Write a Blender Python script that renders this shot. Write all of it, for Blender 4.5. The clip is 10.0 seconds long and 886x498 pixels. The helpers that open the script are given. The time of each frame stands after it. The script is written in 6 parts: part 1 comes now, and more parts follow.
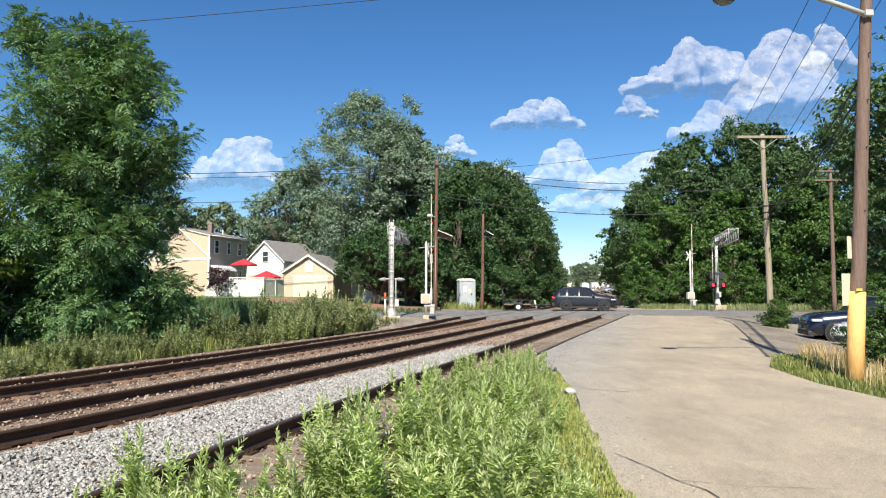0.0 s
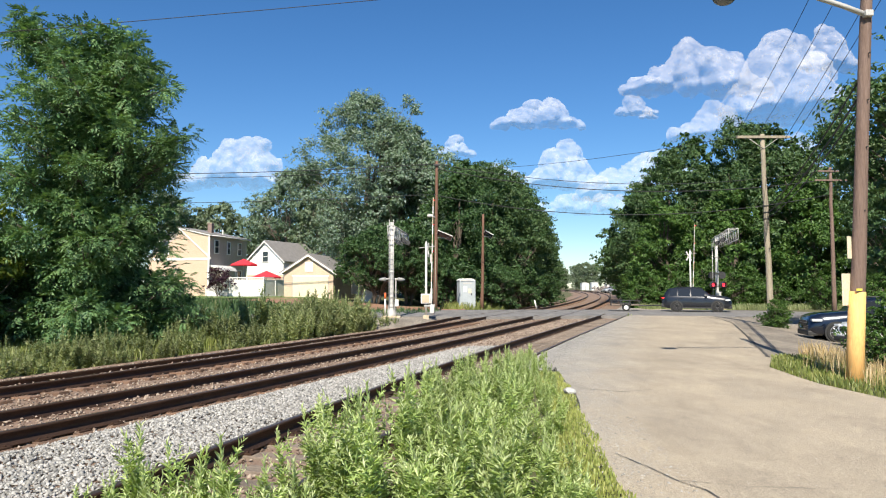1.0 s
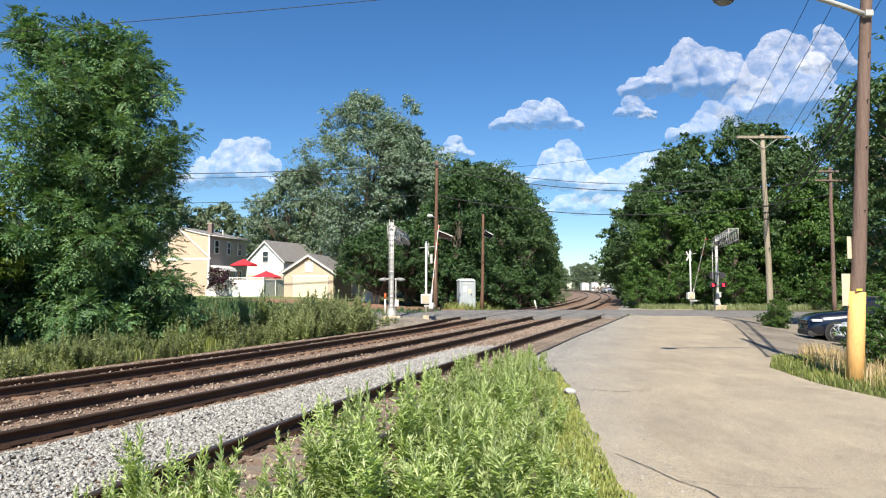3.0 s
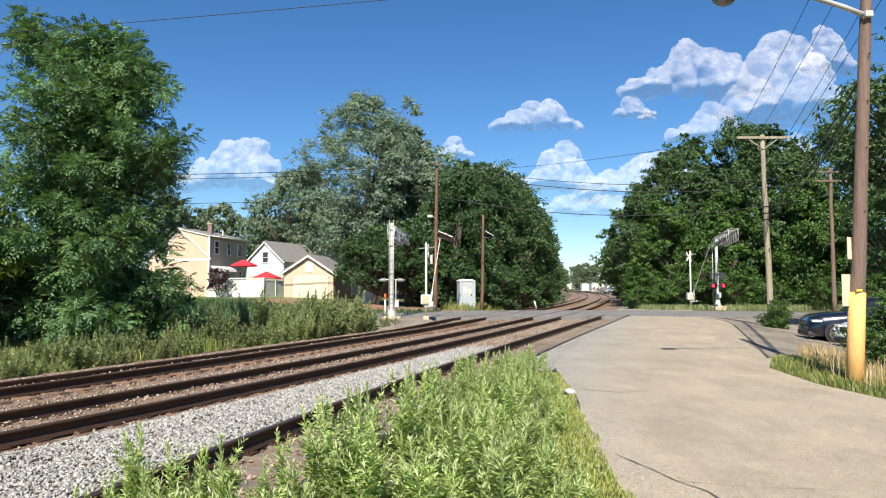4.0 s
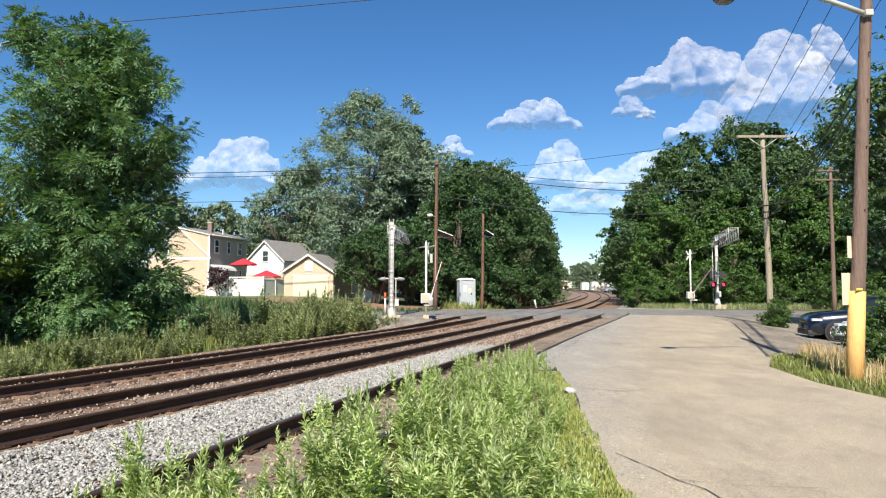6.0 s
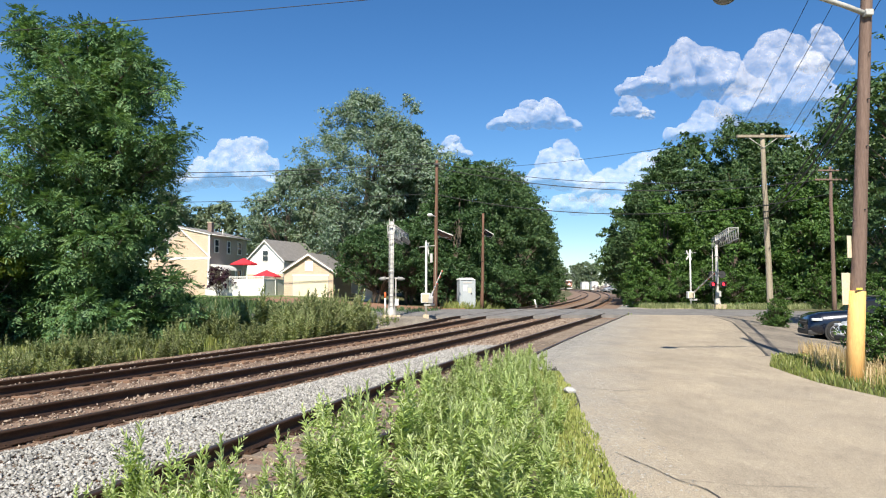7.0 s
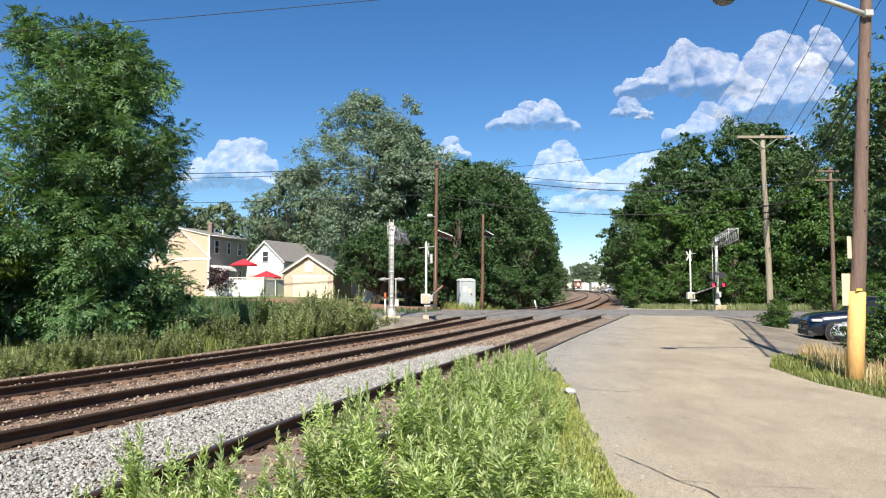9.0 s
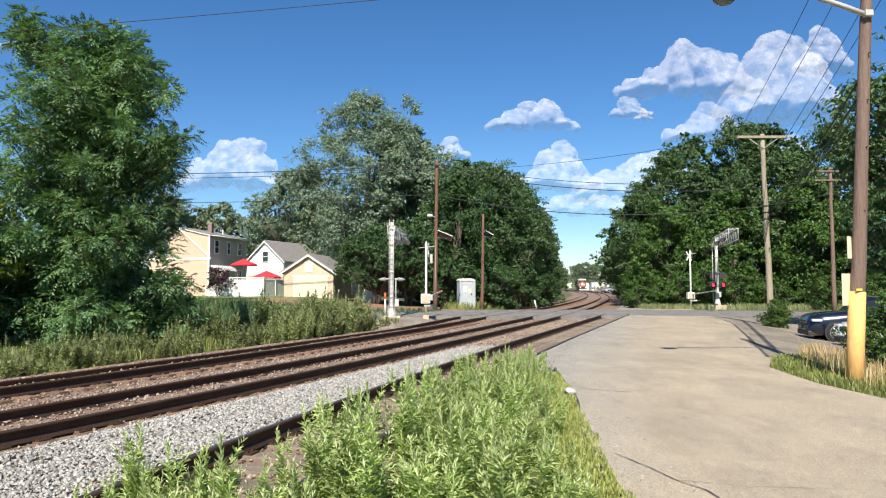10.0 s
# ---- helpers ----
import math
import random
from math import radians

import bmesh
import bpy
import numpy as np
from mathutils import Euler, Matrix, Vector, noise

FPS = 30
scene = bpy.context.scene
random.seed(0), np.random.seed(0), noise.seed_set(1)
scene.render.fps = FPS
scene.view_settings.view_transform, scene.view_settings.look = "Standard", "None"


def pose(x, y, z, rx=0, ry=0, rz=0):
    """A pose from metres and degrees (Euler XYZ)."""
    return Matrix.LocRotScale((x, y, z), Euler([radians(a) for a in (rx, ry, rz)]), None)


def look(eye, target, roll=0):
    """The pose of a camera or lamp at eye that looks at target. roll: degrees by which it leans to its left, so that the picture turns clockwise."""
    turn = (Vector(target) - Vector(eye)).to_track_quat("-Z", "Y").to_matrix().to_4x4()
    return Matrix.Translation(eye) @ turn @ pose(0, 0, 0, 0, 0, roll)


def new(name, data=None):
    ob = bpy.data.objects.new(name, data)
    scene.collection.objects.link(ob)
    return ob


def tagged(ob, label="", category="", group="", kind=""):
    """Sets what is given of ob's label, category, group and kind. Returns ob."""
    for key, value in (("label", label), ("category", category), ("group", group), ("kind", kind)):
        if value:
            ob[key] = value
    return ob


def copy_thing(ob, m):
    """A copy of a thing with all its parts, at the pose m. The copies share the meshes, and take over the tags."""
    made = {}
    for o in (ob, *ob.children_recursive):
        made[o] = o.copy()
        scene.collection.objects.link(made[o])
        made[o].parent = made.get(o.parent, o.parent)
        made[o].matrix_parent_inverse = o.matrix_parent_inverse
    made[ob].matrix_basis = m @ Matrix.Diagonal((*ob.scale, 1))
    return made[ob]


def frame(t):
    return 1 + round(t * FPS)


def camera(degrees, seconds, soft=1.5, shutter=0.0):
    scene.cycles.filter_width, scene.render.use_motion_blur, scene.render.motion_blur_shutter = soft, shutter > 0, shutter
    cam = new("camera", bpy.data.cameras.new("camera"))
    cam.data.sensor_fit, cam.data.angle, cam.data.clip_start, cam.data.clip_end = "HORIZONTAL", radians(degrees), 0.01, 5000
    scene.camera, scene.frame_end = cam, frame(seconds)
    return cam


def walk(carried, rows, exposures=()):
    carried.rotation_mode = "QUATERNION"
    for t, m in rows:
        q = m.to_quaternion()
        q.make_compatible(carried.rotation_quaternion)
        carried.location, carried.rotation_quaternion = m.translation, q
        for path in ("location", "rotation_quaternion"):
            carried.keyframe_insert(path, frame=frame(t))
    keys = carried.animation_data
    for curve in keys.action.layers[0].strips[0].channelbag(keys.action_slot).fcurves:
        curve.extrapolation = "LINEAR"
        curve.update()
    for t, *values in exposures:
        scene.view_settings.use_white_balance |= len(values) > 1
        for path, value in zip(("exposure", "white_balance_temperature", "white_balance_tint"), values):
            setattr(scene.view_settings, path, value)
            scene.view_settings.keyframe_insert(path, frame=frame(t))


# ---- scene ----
# ---------- camera: stands on a tripod, nods by a hair ----------
cam = camera(65, 10.0, soft=1.1, shutter=0.15)
TILT = 93.21
walk(cam, [(t, pose(0, 0, 1.7, TILT + d, 0, 0)) for t, d in (
    (0.0, 0.0), (2.7, 0.0), (3.6, 0.05), (5.0, 0.06), (5.5, 0.01), (6.8, -0.06), (8.5, -0.06), (9.0, 0.0), (10.0, 0.0))])

# ---------- light ----------
SUN_BEARING, SUN_HEIGHT = 189.0, 45.0
to_sun = Vector((math.sin(radians(SUN_BEARING)) * math.cos(radians(SUN_HEIGHT)),
                 math.cos(radians(SUN_BEARING)) * math.cos(radians(SUN_HEIGHT)), math.sin(radians(SUN_HEIGHT))))
world = bpy.data.worlds.new("sky")
world.use_nodes = True
scene.world = world
wn = world.node_tree.nodes
sky = wn.new("ShaderNodeTexSky")
sky.sky_type = "NISHITA"
sky.sun_disc = False
sky.sun_elevation, sky.sun_rotation = radians(SUN_HEIGHT), radians(SUN_BEARING)
sky.altitude = 500.0
sky.air_density, sky.dust_density, sky.ozone_density = 1.0, 0.1, 4.0
deep = wn.new("ShaderNodeHueSaturation")
deep.inputs["Saturation"].default_value = 1.22
world.node_tree.links.new(sky.outputs[0], deep.inputs["Color"])
cool = wn.new("ShaderNodeMix")
cool.data_type, cool.blend_type = "RGBA", "MULTIPLY"
cool.inputs[0].default_value = 1.0
cool.inputs[7].default_value = (0.95, 0.99, 1.05, 1.0)
world.node_tree.links.new(deep.outputs[0], cool.inputs[6])
world.node_tree.links.new(cool.outputs[2], wn["Background"].inputs[0])
wn["Background"].inputs[1].default_value = 0.077
sun_data = bpy.data.lights.new("sun", "SUN")
sun_data.energy, sun_data.angle, sun_data.color = 5.0, radians(0.53), (1.0, 0.925, 0.79)
sun = new("sun", sun_data)
sun.matrix_world = look(to_sun * 50, (0, 0, 0))
scene.view_settings.exposure = 0.72

# ---------- materials ----------


def ramp(nt, fac, stops):
    r = nt.nodes.new("ShaderNodeValToRGB")
    el = r.color_ramp.elements
    while len(el) < len(stops):
        el.new(0.5)
    for e, (p, c) in zip(el, stops):
        e.position, e.color = p, (*c, 1.0)
    nt.links.new(fac, r.inputs[0])
    return r.outputs[0]


def mix(nt, fac, a, b, mode="MIX"):
    m = nt.nodes.new("ShaderNodeMix")
    m.data_type, m.blend_type = "RGBA", mode
    for sock, v in ((m.inputs[0], fac), (m.inputs[6], a), (m.inputs[7], b)):
        if isinstance(v, (int, float)):
            sock.default_value = v
        elif isinstance(v, tuple):
            sock.default_value = (*v, 1.0)
        else:
            nt.links.new(v, sock)
    return m.outputs[2]


def noise_tex(nt, scale, detail=4.0, rough=0.55, space="Object", stretch=(1, 1, 1)):
    tc = nt.nodes.new("ShaderNodeTexCoord")
    mp = nt.nodes.new("ShaderNodeMapping")
    mp.inputs["Scale"].default_value = stretch
    n = nt.nodes.new("ShaderNodeTexNoise")
    n.inputs["Scale"].default_value, n.inputs["Detail"].default_value, n.inputs["Roughness"].default_value = scale, detail, rough
    nt.links.new(tc.outputs[space], mp.inputs[0])
    nt.links.new(mp.outputs[0], n.inputs["Vector"])
    return n.outputs["Fac"]


def surface(name, dark, light, scale=6.0, fine=60.0, rough=0.7, metal=0.0, bump=0.2, stretch=(1, 1, 1), spread=0.25, stain=None, vary=0.0, coat=0.0, speck=0.0, streak=0.0):
    """A worn surface: two colours mixed at a coarse scale, grain at a fine one, relief, and stains where given."""
    mat = bpy.data.materials.new(name)
    mat.use_nodes = True
    nt = mat.node_tree
    b = nt.nodes["Principled BSDF"]
    n1 = noise_tex(nt, scale, 5.0, 0.6, stretch=stretch)
    n2 = noise_tex(nt, fine, 3.0, 0.6, stretch=stretch)
    col = ramp(nt, n1, [(0.5 - spread, dark), (0.5 + spread, light)])
    col = mix(nt, 0.35, col, ramp(nt, n2, [(0.3, tuple(c * 0.55 for c in dark)), (0.7, tuple(min(1, c * 1.25) for c in light))]))
    if stain:
        n3 = noise_tex(nt, scale * 0.35, 6.0, 0.7)
        f = nt.nodes.new("ShaderNodeMath")
        f.operation, f.use_clamp = "MULTIPLY_ADD", True
        nt.links.new(n3, f.inputs[0])
        f.inputs[1].default_value, f.inputs[2].default_value = 5.0, -2.7
        col = mix(nt, f.outputs[0], col, stain)
    if speck:
        n4 = noise_tex(nt, fine * 2.6, 2.0, 0.7)
        col = mix(nt, speck, col, ramp(nt, n4, [(0.40, tuple(c * 0.35 for c in dark)), (0.5, tuple((a + c) / 2 for a, c in zip(dark, light))), (0.62, tuple(min(1, c * 1.6) for c in light))]))
    if streak:
        n5 = noise_tex(nt, 1.1, 7.0, 0.68, stretch=(1, 0.2, 1))
        col = mix(nt, streak, col, mix(nt, 1.0, col, ramp(nt, n5, [(0.36, (0.5, 0.48, 0.46)), (0.5, (0.95, 0.95, 0.95)), (0.66, (1.3, 1.27, 1.2))]), "MULTIPLY"))
    if vary:
        info = nt.nodes.new("ShaderNodeObjectInfo")
        hsv = nt.nodes.new("ShaderNodeHueSaturation")
        m = nt.nodes.new("ShaderNodeMath")
        m.operation = "MULTIPLY_ADD"
        m.inputs[1].default_value, m.inputs[2].default_value = vary * 2, 1 - vary
        nt.links.new(info.outputs["Random"], m.inputs[0])
        nt.links.new(m.outputs[0], hsv.inputs["Value"])
        nt.links.new(col, hsv.inputs["Color"])
        col = hsv.outputs[0]
    nt.links.new(col, b.inputs["Base Color"])
    b.inputs["Roughness"].default_value, b.inputs["Metallic"].default_value = rough, metal
    b.inputs["Coat Weight"].default_value, b.inputs["Coat Roughness"].default_value = coat, 0.08
    if bump:
        bp = nt.nodes.new("ShaderNodeBump")
        bp.inputs["Strength"].default_value, bp.inputs["Distance"].default_value = bump, 0.02
        nt.links.new(n2, bp.inputs["Height"])
        nt.links.new(bp.outputs[0], b.inputs["Normal"])
    return mat


def leafy(name, dark, light, tip, thin=0.35, gloss=0.45, vary=0.0):
    """Leaves: each one its own green, with light coming through the blade."""
    mat = bpy.data.materials.new(name)
    mat.use_nodes = True
    nt = mat.node_tree
    b = nt.nodes["Principled BSDF"]
    dark, light, tip = ((c[0] * 1.08, c[1], c[2] * 1.4) for c in (dark, light, tip))
    geo = nt.nodes.new("ShaderNodeNewGeometry")
    col = ramp(nt, geo.outputs["Random Per Island"], [(0.0, dark), (0.6, light), (1.0, tip)])
    col = mix(nt, 0.55, col, ramp(nt, noise_tex(nt, 0.45, 3.0), [(0.35, dark), (0.68, light)]))
    if vary:
        info = nt.nodes.new("ShaderNodeObjectInfo")
        hsv = nt.nodes.new("ShaderNodeHueSaturation")
        m = nt.nodes.new("ShaderNodeMath")
        m.operation = "MULTIPLY_ADD"
        m.inputs[1].default_value, m.inputs[2].default_value = vary * 2, 1 - vary
        nt.links.new(info.outputs["Random"], m.inputs[0])
        nt.links.new(m.outputs[0], hsv.inputs["Value"])
        nt.links.new(col, hsv.inputs["Color"])
        col = hsv.outputs[0]
    nt.links.new(col, b.inputs["Base Color"])
    b.inputs["Roughness"].default_value = gloss
    b.inputs["Specular IOR Level"].default_value = 0.35
    tr = nt.nodes.new("ShaderNodeBsdfTranslucent")
    nt.links.new(mix(nt, 1.0, col, (1.0, 1.0, 0.45), "MULTIPLY"), tr.inputs[0])
    mx = nt.nodes.new("ShaderNodeMixShader")
    mx.inputs[0].default_value = thin
    nt.links.new(b.outputs[0], mx.inputs[1])
    nt.links.new(tr.outputs[0], mx.inputs[2])
    nt.links.new(mx.outputs[0], nt.nodes["Material Output"].inputs[0])
    return mat


def glow(name, color, strength):
    mat = bpy.data.materials.new(name)
    mat.use_nodes = True
    b = mat.node_tree.nodes["Principled BSDF"]
    b.inputs["Base Color"].default_value = (*color, 1)
    b.inputs["Emission Color"].default_value = (*color, 1)
    b.inputs["Emission Strength"].default_value = strength
    b.inputs["Roughness"].default_value = 0.3
    return mat


def glassy(name, tint):
    mat = bpy.data.materials.new(name)
    mat.use_nodes = True
    b = mat.node_tree.nodes["Principled BSDF"]
    b.inputs["Base Color"].default_value = (*tint, 1)
    b.inputs["Roughness"].default_value = 0.05
    b.inputs["Specular IOR Level"].default_value = 0.5
    return mat


M = dict(
    meadow=surface("meadow_soil", (0.05, 0.07, 0.02), (0.13, 0.12, 0.05), 0.5, 14, 0.95, bump=0.6, stain=(0.16, 0.12, 0.07)),
    asphalt=surface("old_asphalt", (0.15, 0.145, 0.14), (0.23, 0.22, 0.21), 0.6, 60, 0.9, bump=0.3, stain=(0.11, 0.105, 0.1), speck=0.3, streak=0.5),
    drive=surface("dusty_drive", (0.3, 0.248, 0.186), (0.455, 0.388, 0.295), 0.8, 38, 0.95, bump=0.8, stain=(0.25, 0.222, 0.185), spread=0.2, speck=0.6, streak=0.2),
    tar=surface("dark_tar_seam", (0.04, 0.038, 0.036), (0.09, 0.085, 0.08), 3, 30, 0.9, bump=0.3),
    lot=surface("grey_gravel_lot", (0.18, 0.155, 0.125), (0.31, 0.27, 0.22), 1.2, 40, 0.95, bump=0.8, stain=(0.14, 0.125, 0.1), speck=0.5, streak=0.6),
    bed=surface("rusty_ballast_bed", (0.15, 0.09, 0.06), (0.29, 0.21, 0.155), 2.2, 26, 0.95, bump=1.0, stain=(0.13, 0.07, 0.045)),
    stone=surface("grey_ballast_stone", (0.27, 0.265, 0.255), (0.5, 0.49, 0.47), 4, 30, 0.9, bump=0.3),
    rail=surface("rusted_rail_steel", (0.035, 0.022, 0.016), (0.095, 0.05, 0.03), 3, 30, 0.6, 0.35, bump=0.15, stretch=(1, 1, 4)),
    railtop=surface("worn_rail_head", (0.10, 0.07, 0.055), (0.2, 0.15, 0.12), 2, 30, 0.38, 0.75, bump=0.05),
    tie=surface("weathered_tie_timber", (0.10, 0.055, 0.035), (0.24, 0.15, 0.1), 3, 25, 0.9, bump=0.6, stretch=(1, 6, 6), vary=0.3),
    oldtie=surface("grey_tie_timber", (0.11, 0.085, 0.065), (0.26, 0.21, 0.165), 3, 25, 0.9, bump=0.6, stretch=(1, 6, 6), vary=0.3),
    redearth=surface("red_brown_mulch", (0.20, 0.10, 0.06), (0.33, 0.19, 0.12), 0.8, 20, 0.95, bump=0.5),
    lawn=surface("mown_lawn", (0.08, 0.13, 0.03), (0.17, 0.22, 0.06), 0.7, 30, 0.95, bump=0.5),
    bark=surface("grey_bark", (0.06, 0.048, 0.036), (0.15, 0.12, 0.09), 3, 20, 0.95, bump=1.0, stretch=(4, 4, 0.7)),
    pole=surface("creosoted_pole", (0.085, 0.04, 0.025), (0.21, 0.115, 0.075), 2.5, 16, 0.85, bump=0.5, stretch=(6, 6, 0.35)),
    nearpole=surface("sun_greyed_brown_pole", (0.10, 0.058, 0.043), (0.25, 0.175, 0.14), 2.0, 14, 0.85, bump=0.7, stretch=(9, 9, 0.3)),
    greypole=surface("weathered_grey_pole", (0.2, 0.17, 0.12), (0.4, 0.35, 0.27), 2.5, 16, 0.9, bump=0.5, stretch=(6, 6, 0.35)),
    yellow=surface("faded_yellow_paint", (0.76, 0.41, 0.13), (0.86, 0.51, 0.19), 2.5, 20, 0.75, bump=0.35, stretch=(5, 5, 0.4), stain=(0.66, 0.36, 0.12)),
    leaf_walnut=leafy("walnut_leaves", (0.06, 0.145, 0.05), (0.15, 0.29, 0.085), (0.3, 0.44, 0.13), vary=0.18),
    leaf_silver=leafy("silver_maple_leaves", (0.1, 0.18, 0.08), (0.22, 0.33, 0.16), (0.52, 0.6, 0.44)),
    leaf_dark=leafy("dark_maple_leaves", (0.029, 0.072, 0.022), (0.072, 0.153, 0.036), (0.135, 0.234, 0.054)),
    leaf_mid=leafy("oak_leaves", (0.037, 0.083, 0.026), (0.09, 0.176, 0.046), (0.19, 0.29, 0.078)),
    leaf_vine=leafy("vine_leaves", (0.036, 0.092, 0.016), (0.095, 0.2, 0.032), (0.2, 0.33, 0.052)),
    # leaves of the distant trees, with the air's haze mixed into the greens
    leaf_hazy=leafy("haze_paled_leaves", (0.1, 0.16, 0.07), (0.19, 0.27, 0.12), (0.3, 0.36, 0.18)),
    leaf_weed=leafy("mugwort_leaves", (0.17, 0.28, 0.06), (0.44, 0.59, 0.145), (0.72, 0.82, 0.33), thin=0.42, vary=0.22),
    leaf_weed_tip=leafy("young_mugwort_leaves", (0.42, 0.57, 0.15), (0.63, 0.77, 0.3), (0.8, 0.87, 0.48), thin=0.4, vary=0.14),
    leaf_yellow=leafy("yellow_green_leaves", (0.09, 0.15, 0.018), (0.195, 0.285, 0.03), (0.36, 0.42, 0.06)),
    leaf_purple=leafy("purple_plum_leaves", (0.03, 0.012, 0.018), (0.07, 0.025, 0.035), (0.12, 0.05, 0.06)),
    bushy=leafy("roadside_bush_leaves", (0.115, 0.165, 0.05), (0.3, 0.375, 0.125), (0.55, 0.57, 0.25), vary=0.3),
    grass=leafy("long_grass_blades", (0.117, 0.169, 0.033), (0.26, 0.325, 0.065), (0.494, 0.481, 0.156)),
    limegrass=leafy("yellow_green_grass_blades", (0.2, 0.28, 0.05), (0.4, 0.46, 0.1), (0.62, 0.6, 0.2)),
    straw=leafy("dry_grass_blades", (0.42, 0.33, 0.12), (0.6, 0.5, 0.2), (0.72, 0.62, 0.3)),
)


def gravelled(mat, slope, at_y, at_x, reach):
    """Loose grey gravel lying along one edge of a dusty surface, petering out over a ragged border."""
    nt = mat.node_tree
    b = nt.nodes["Principled BSDF"]
    base = b.inputs["Base Color"].links[0].from_socket
    tc = nt.nodes.new("ShaderNodeTexCoord")
    sep = nt.nodes.new("ShaderNodeSeparateXYZ")
    nt.links.new(tc.outputs["Object"], sep.inputs[0])

    def calc(op, a, c, d=None, clamp=False):
        m = nt.nodes.new("ShaderNodeMath")
        m.operation, m.use_clamp = op, clamp
        for k, v in enumerate((a, c, d)):
            if isinstance(v, (int, float)):
                m.inputs[k].default_value = v
            elif v is not None:
                nt.links.new(v, m.inputs[k])
        return m.outputs[0]
    off = calc("SUBTRACT", sep.outputs["X"], calc("MULTIPLY_ADD", sep.outputs["Y"], slope, at_x - slope * at_y))
    ragged = calc("MULTIPLY_ADD", noise_tex(nt, 0.9, 8.0, 0.7), 3.2, -1.6)
    away = calc("MULTIPLY_ADD", calc("ADD", off, ragged), 1.0 / reach, 0.0, True)
    grit = ramp(nt, noise_tex(nt, 55.0, 3.0, 0.7), [(0.36, (0.12, 0.11, 0.1)), (0.5, (0.3, 0.28, 0.25)), (0.64, (0.52, 0.5, 0.46))])
    col = mix(nt, away, grit, base)
    worn = ramp(nt, noise_tex(nt, 0.8, 12.0, 0.78, stretch=(1.0, 0.5, 1)), [(0.34, (0.74, 0.74, 0.75)), (0.5, (0.97, 0.97, 0.96)), (0.64, (1.13, 1.12, 1.09))])
    nt.links.new(mix(nt, 1.0, col, worn, "MULTIPLY"), b.inputs["Base Color"])


gravelled(M["drive"], 0.30, 16.0, 2.5, 2.4)


# ---------- mesh helpers ----------
def mesh_object(name, bm, material, parent=None, label="", smooth=False):
    me = bpy.data.meshes.new(name)
    bm.to_mesh(me)
    bm.free()
    if smooth:
        me.shade_smooth()
    if isinstance(material, str):
        material = M[material]
    me.materials.append(material)
    ob = new(name, me)
    if parent is not None:
        ob.parent = parent
    if label:
        ob["label"] = label
    return ob


def part(name, bm, material, parent, label="", smooth=False):
    return mesh_object(name, bm, material, parent, label, smooth)


def thing(name, label, category, m=None, group="", kind=""):
    ob = new(name)
    ob.empty_display_size = 0.2
    if m is not None:
        ob.matrix_basis = m
    return tagged(ob, label, category, group, kind)


def box(bm, x0, x1, y0, y1, z0, z1, bevel=0.0):
    r = bmesh.ops.create_cube(bm, size=1.0, matrix=Matrix.Translation(((x0 + x1) / 2, (y0 + y1) / 2, (z0 + z1) / 2)) @ Matrix.Diagonal((x1 - x0, y1 - y0, z1 - z0, 1)))
    if bevel:
        vs = set(r["verts"])
        es = [e for e in bm.edges if e.verts[0] in vs and e.verts[1] in vs]
        bmesh.ops.bevel(bm, geom=es, offset=bevel, segments=2, affect="EDGES", profile=0.6)
    return bm


def B(*a, bevel=0.0):
    return box(bmesh.new(), *a, bevel=bevel)


def tube(bm, points, radii, sides=8, caps=True):
    """A round tube along points, its radius given at each."""
    pts = [Vector(p) for p in points]
    if not hasattr(radii, "__len__"):
        radii = [radii] * len(pts)
    rings = []
    up = None
    for i, p in enumerate(pts):
        d = (pts[min(i + 1, len(pts) - 1)] - pts[max(i - 1, 0)]).normalized()
        if up is None:
            up = d.orthogonal().normalized()
        else:
            up = (up - d * up.dot(d)).normalized()
        side = d.cross(up)
        rings.append([bm.verts.new(p + (up * math.cos(a) + side * math.sin(a)) * radii[i]) for a in (2 * math.pi * k / sides for k in range(sides))])
    for r0, r1 in zip(rings, rings[1:]):
        for k in range(sides):
            f = bm.faces.new((r0[k], r0[(k + 1) % sides], r1[(k + 1) % sides], r1[k]))
            f.smooth = True
    if caps:
        bm.faces.new(list(reversed(rings[0])))
        bm.faces.new(rings[-1])
    return bm


def T(points, radii, sides=8):
    return tube(bmesh.new(), points, radii, sides)


def prism(bm, outline, y0, y1, axis="y"):
    """An outline in the x-z plane (or x-y for axis z), drawn out along the other axis."""
    put = (lambda u, v, w: (u, w, v)) if axis == "y" else ((lambda u, v, w: (u, v, w)) if axis == "z" else (lambda u, v, w: (w, u, v)))
    a = [bm.verts.new(put(u, v, y0)) for u, v in outline]
    b = [bm.verts.new(put(u, v, y1)) for u, v in outline]
    n = len(a)
    for k in range(n):
        bm.faces.new((a[k], a[(k + 1) % n], b[(k + 1) % n], b[k]))
    bm.faces.new(list(reversed(a)))
    bm.faces.new(b)
    bmesh.ops.recalc_face_normals(bm, faces=bm.faces[:])
    return bm


def quick_mesh(name, verts, faces):
    """A mesh from arrays: verts (n, 3), faces (m, 3 or 4)."""
    me = bpy.data.meshes.new(name)
    k = faces.shape[1]
    me.vertices.add(len(verts))
    me.vertices.foreach_set("co", np.ascontiguousarray(verts, dtype=np.float32).ravel())
    me.loops.add(faces.size)
    me.loops.foreach_set("vertex_index", np.ascontiguousarray(faces, dtype=np.int32).ravel())
    me.polygons.add(len(faces))
    me.polygons.foreach_set("loop_start", np.arange(0, faces.size, k, dtype=np.int32))
    me.update(calc_edges=True)
    return me


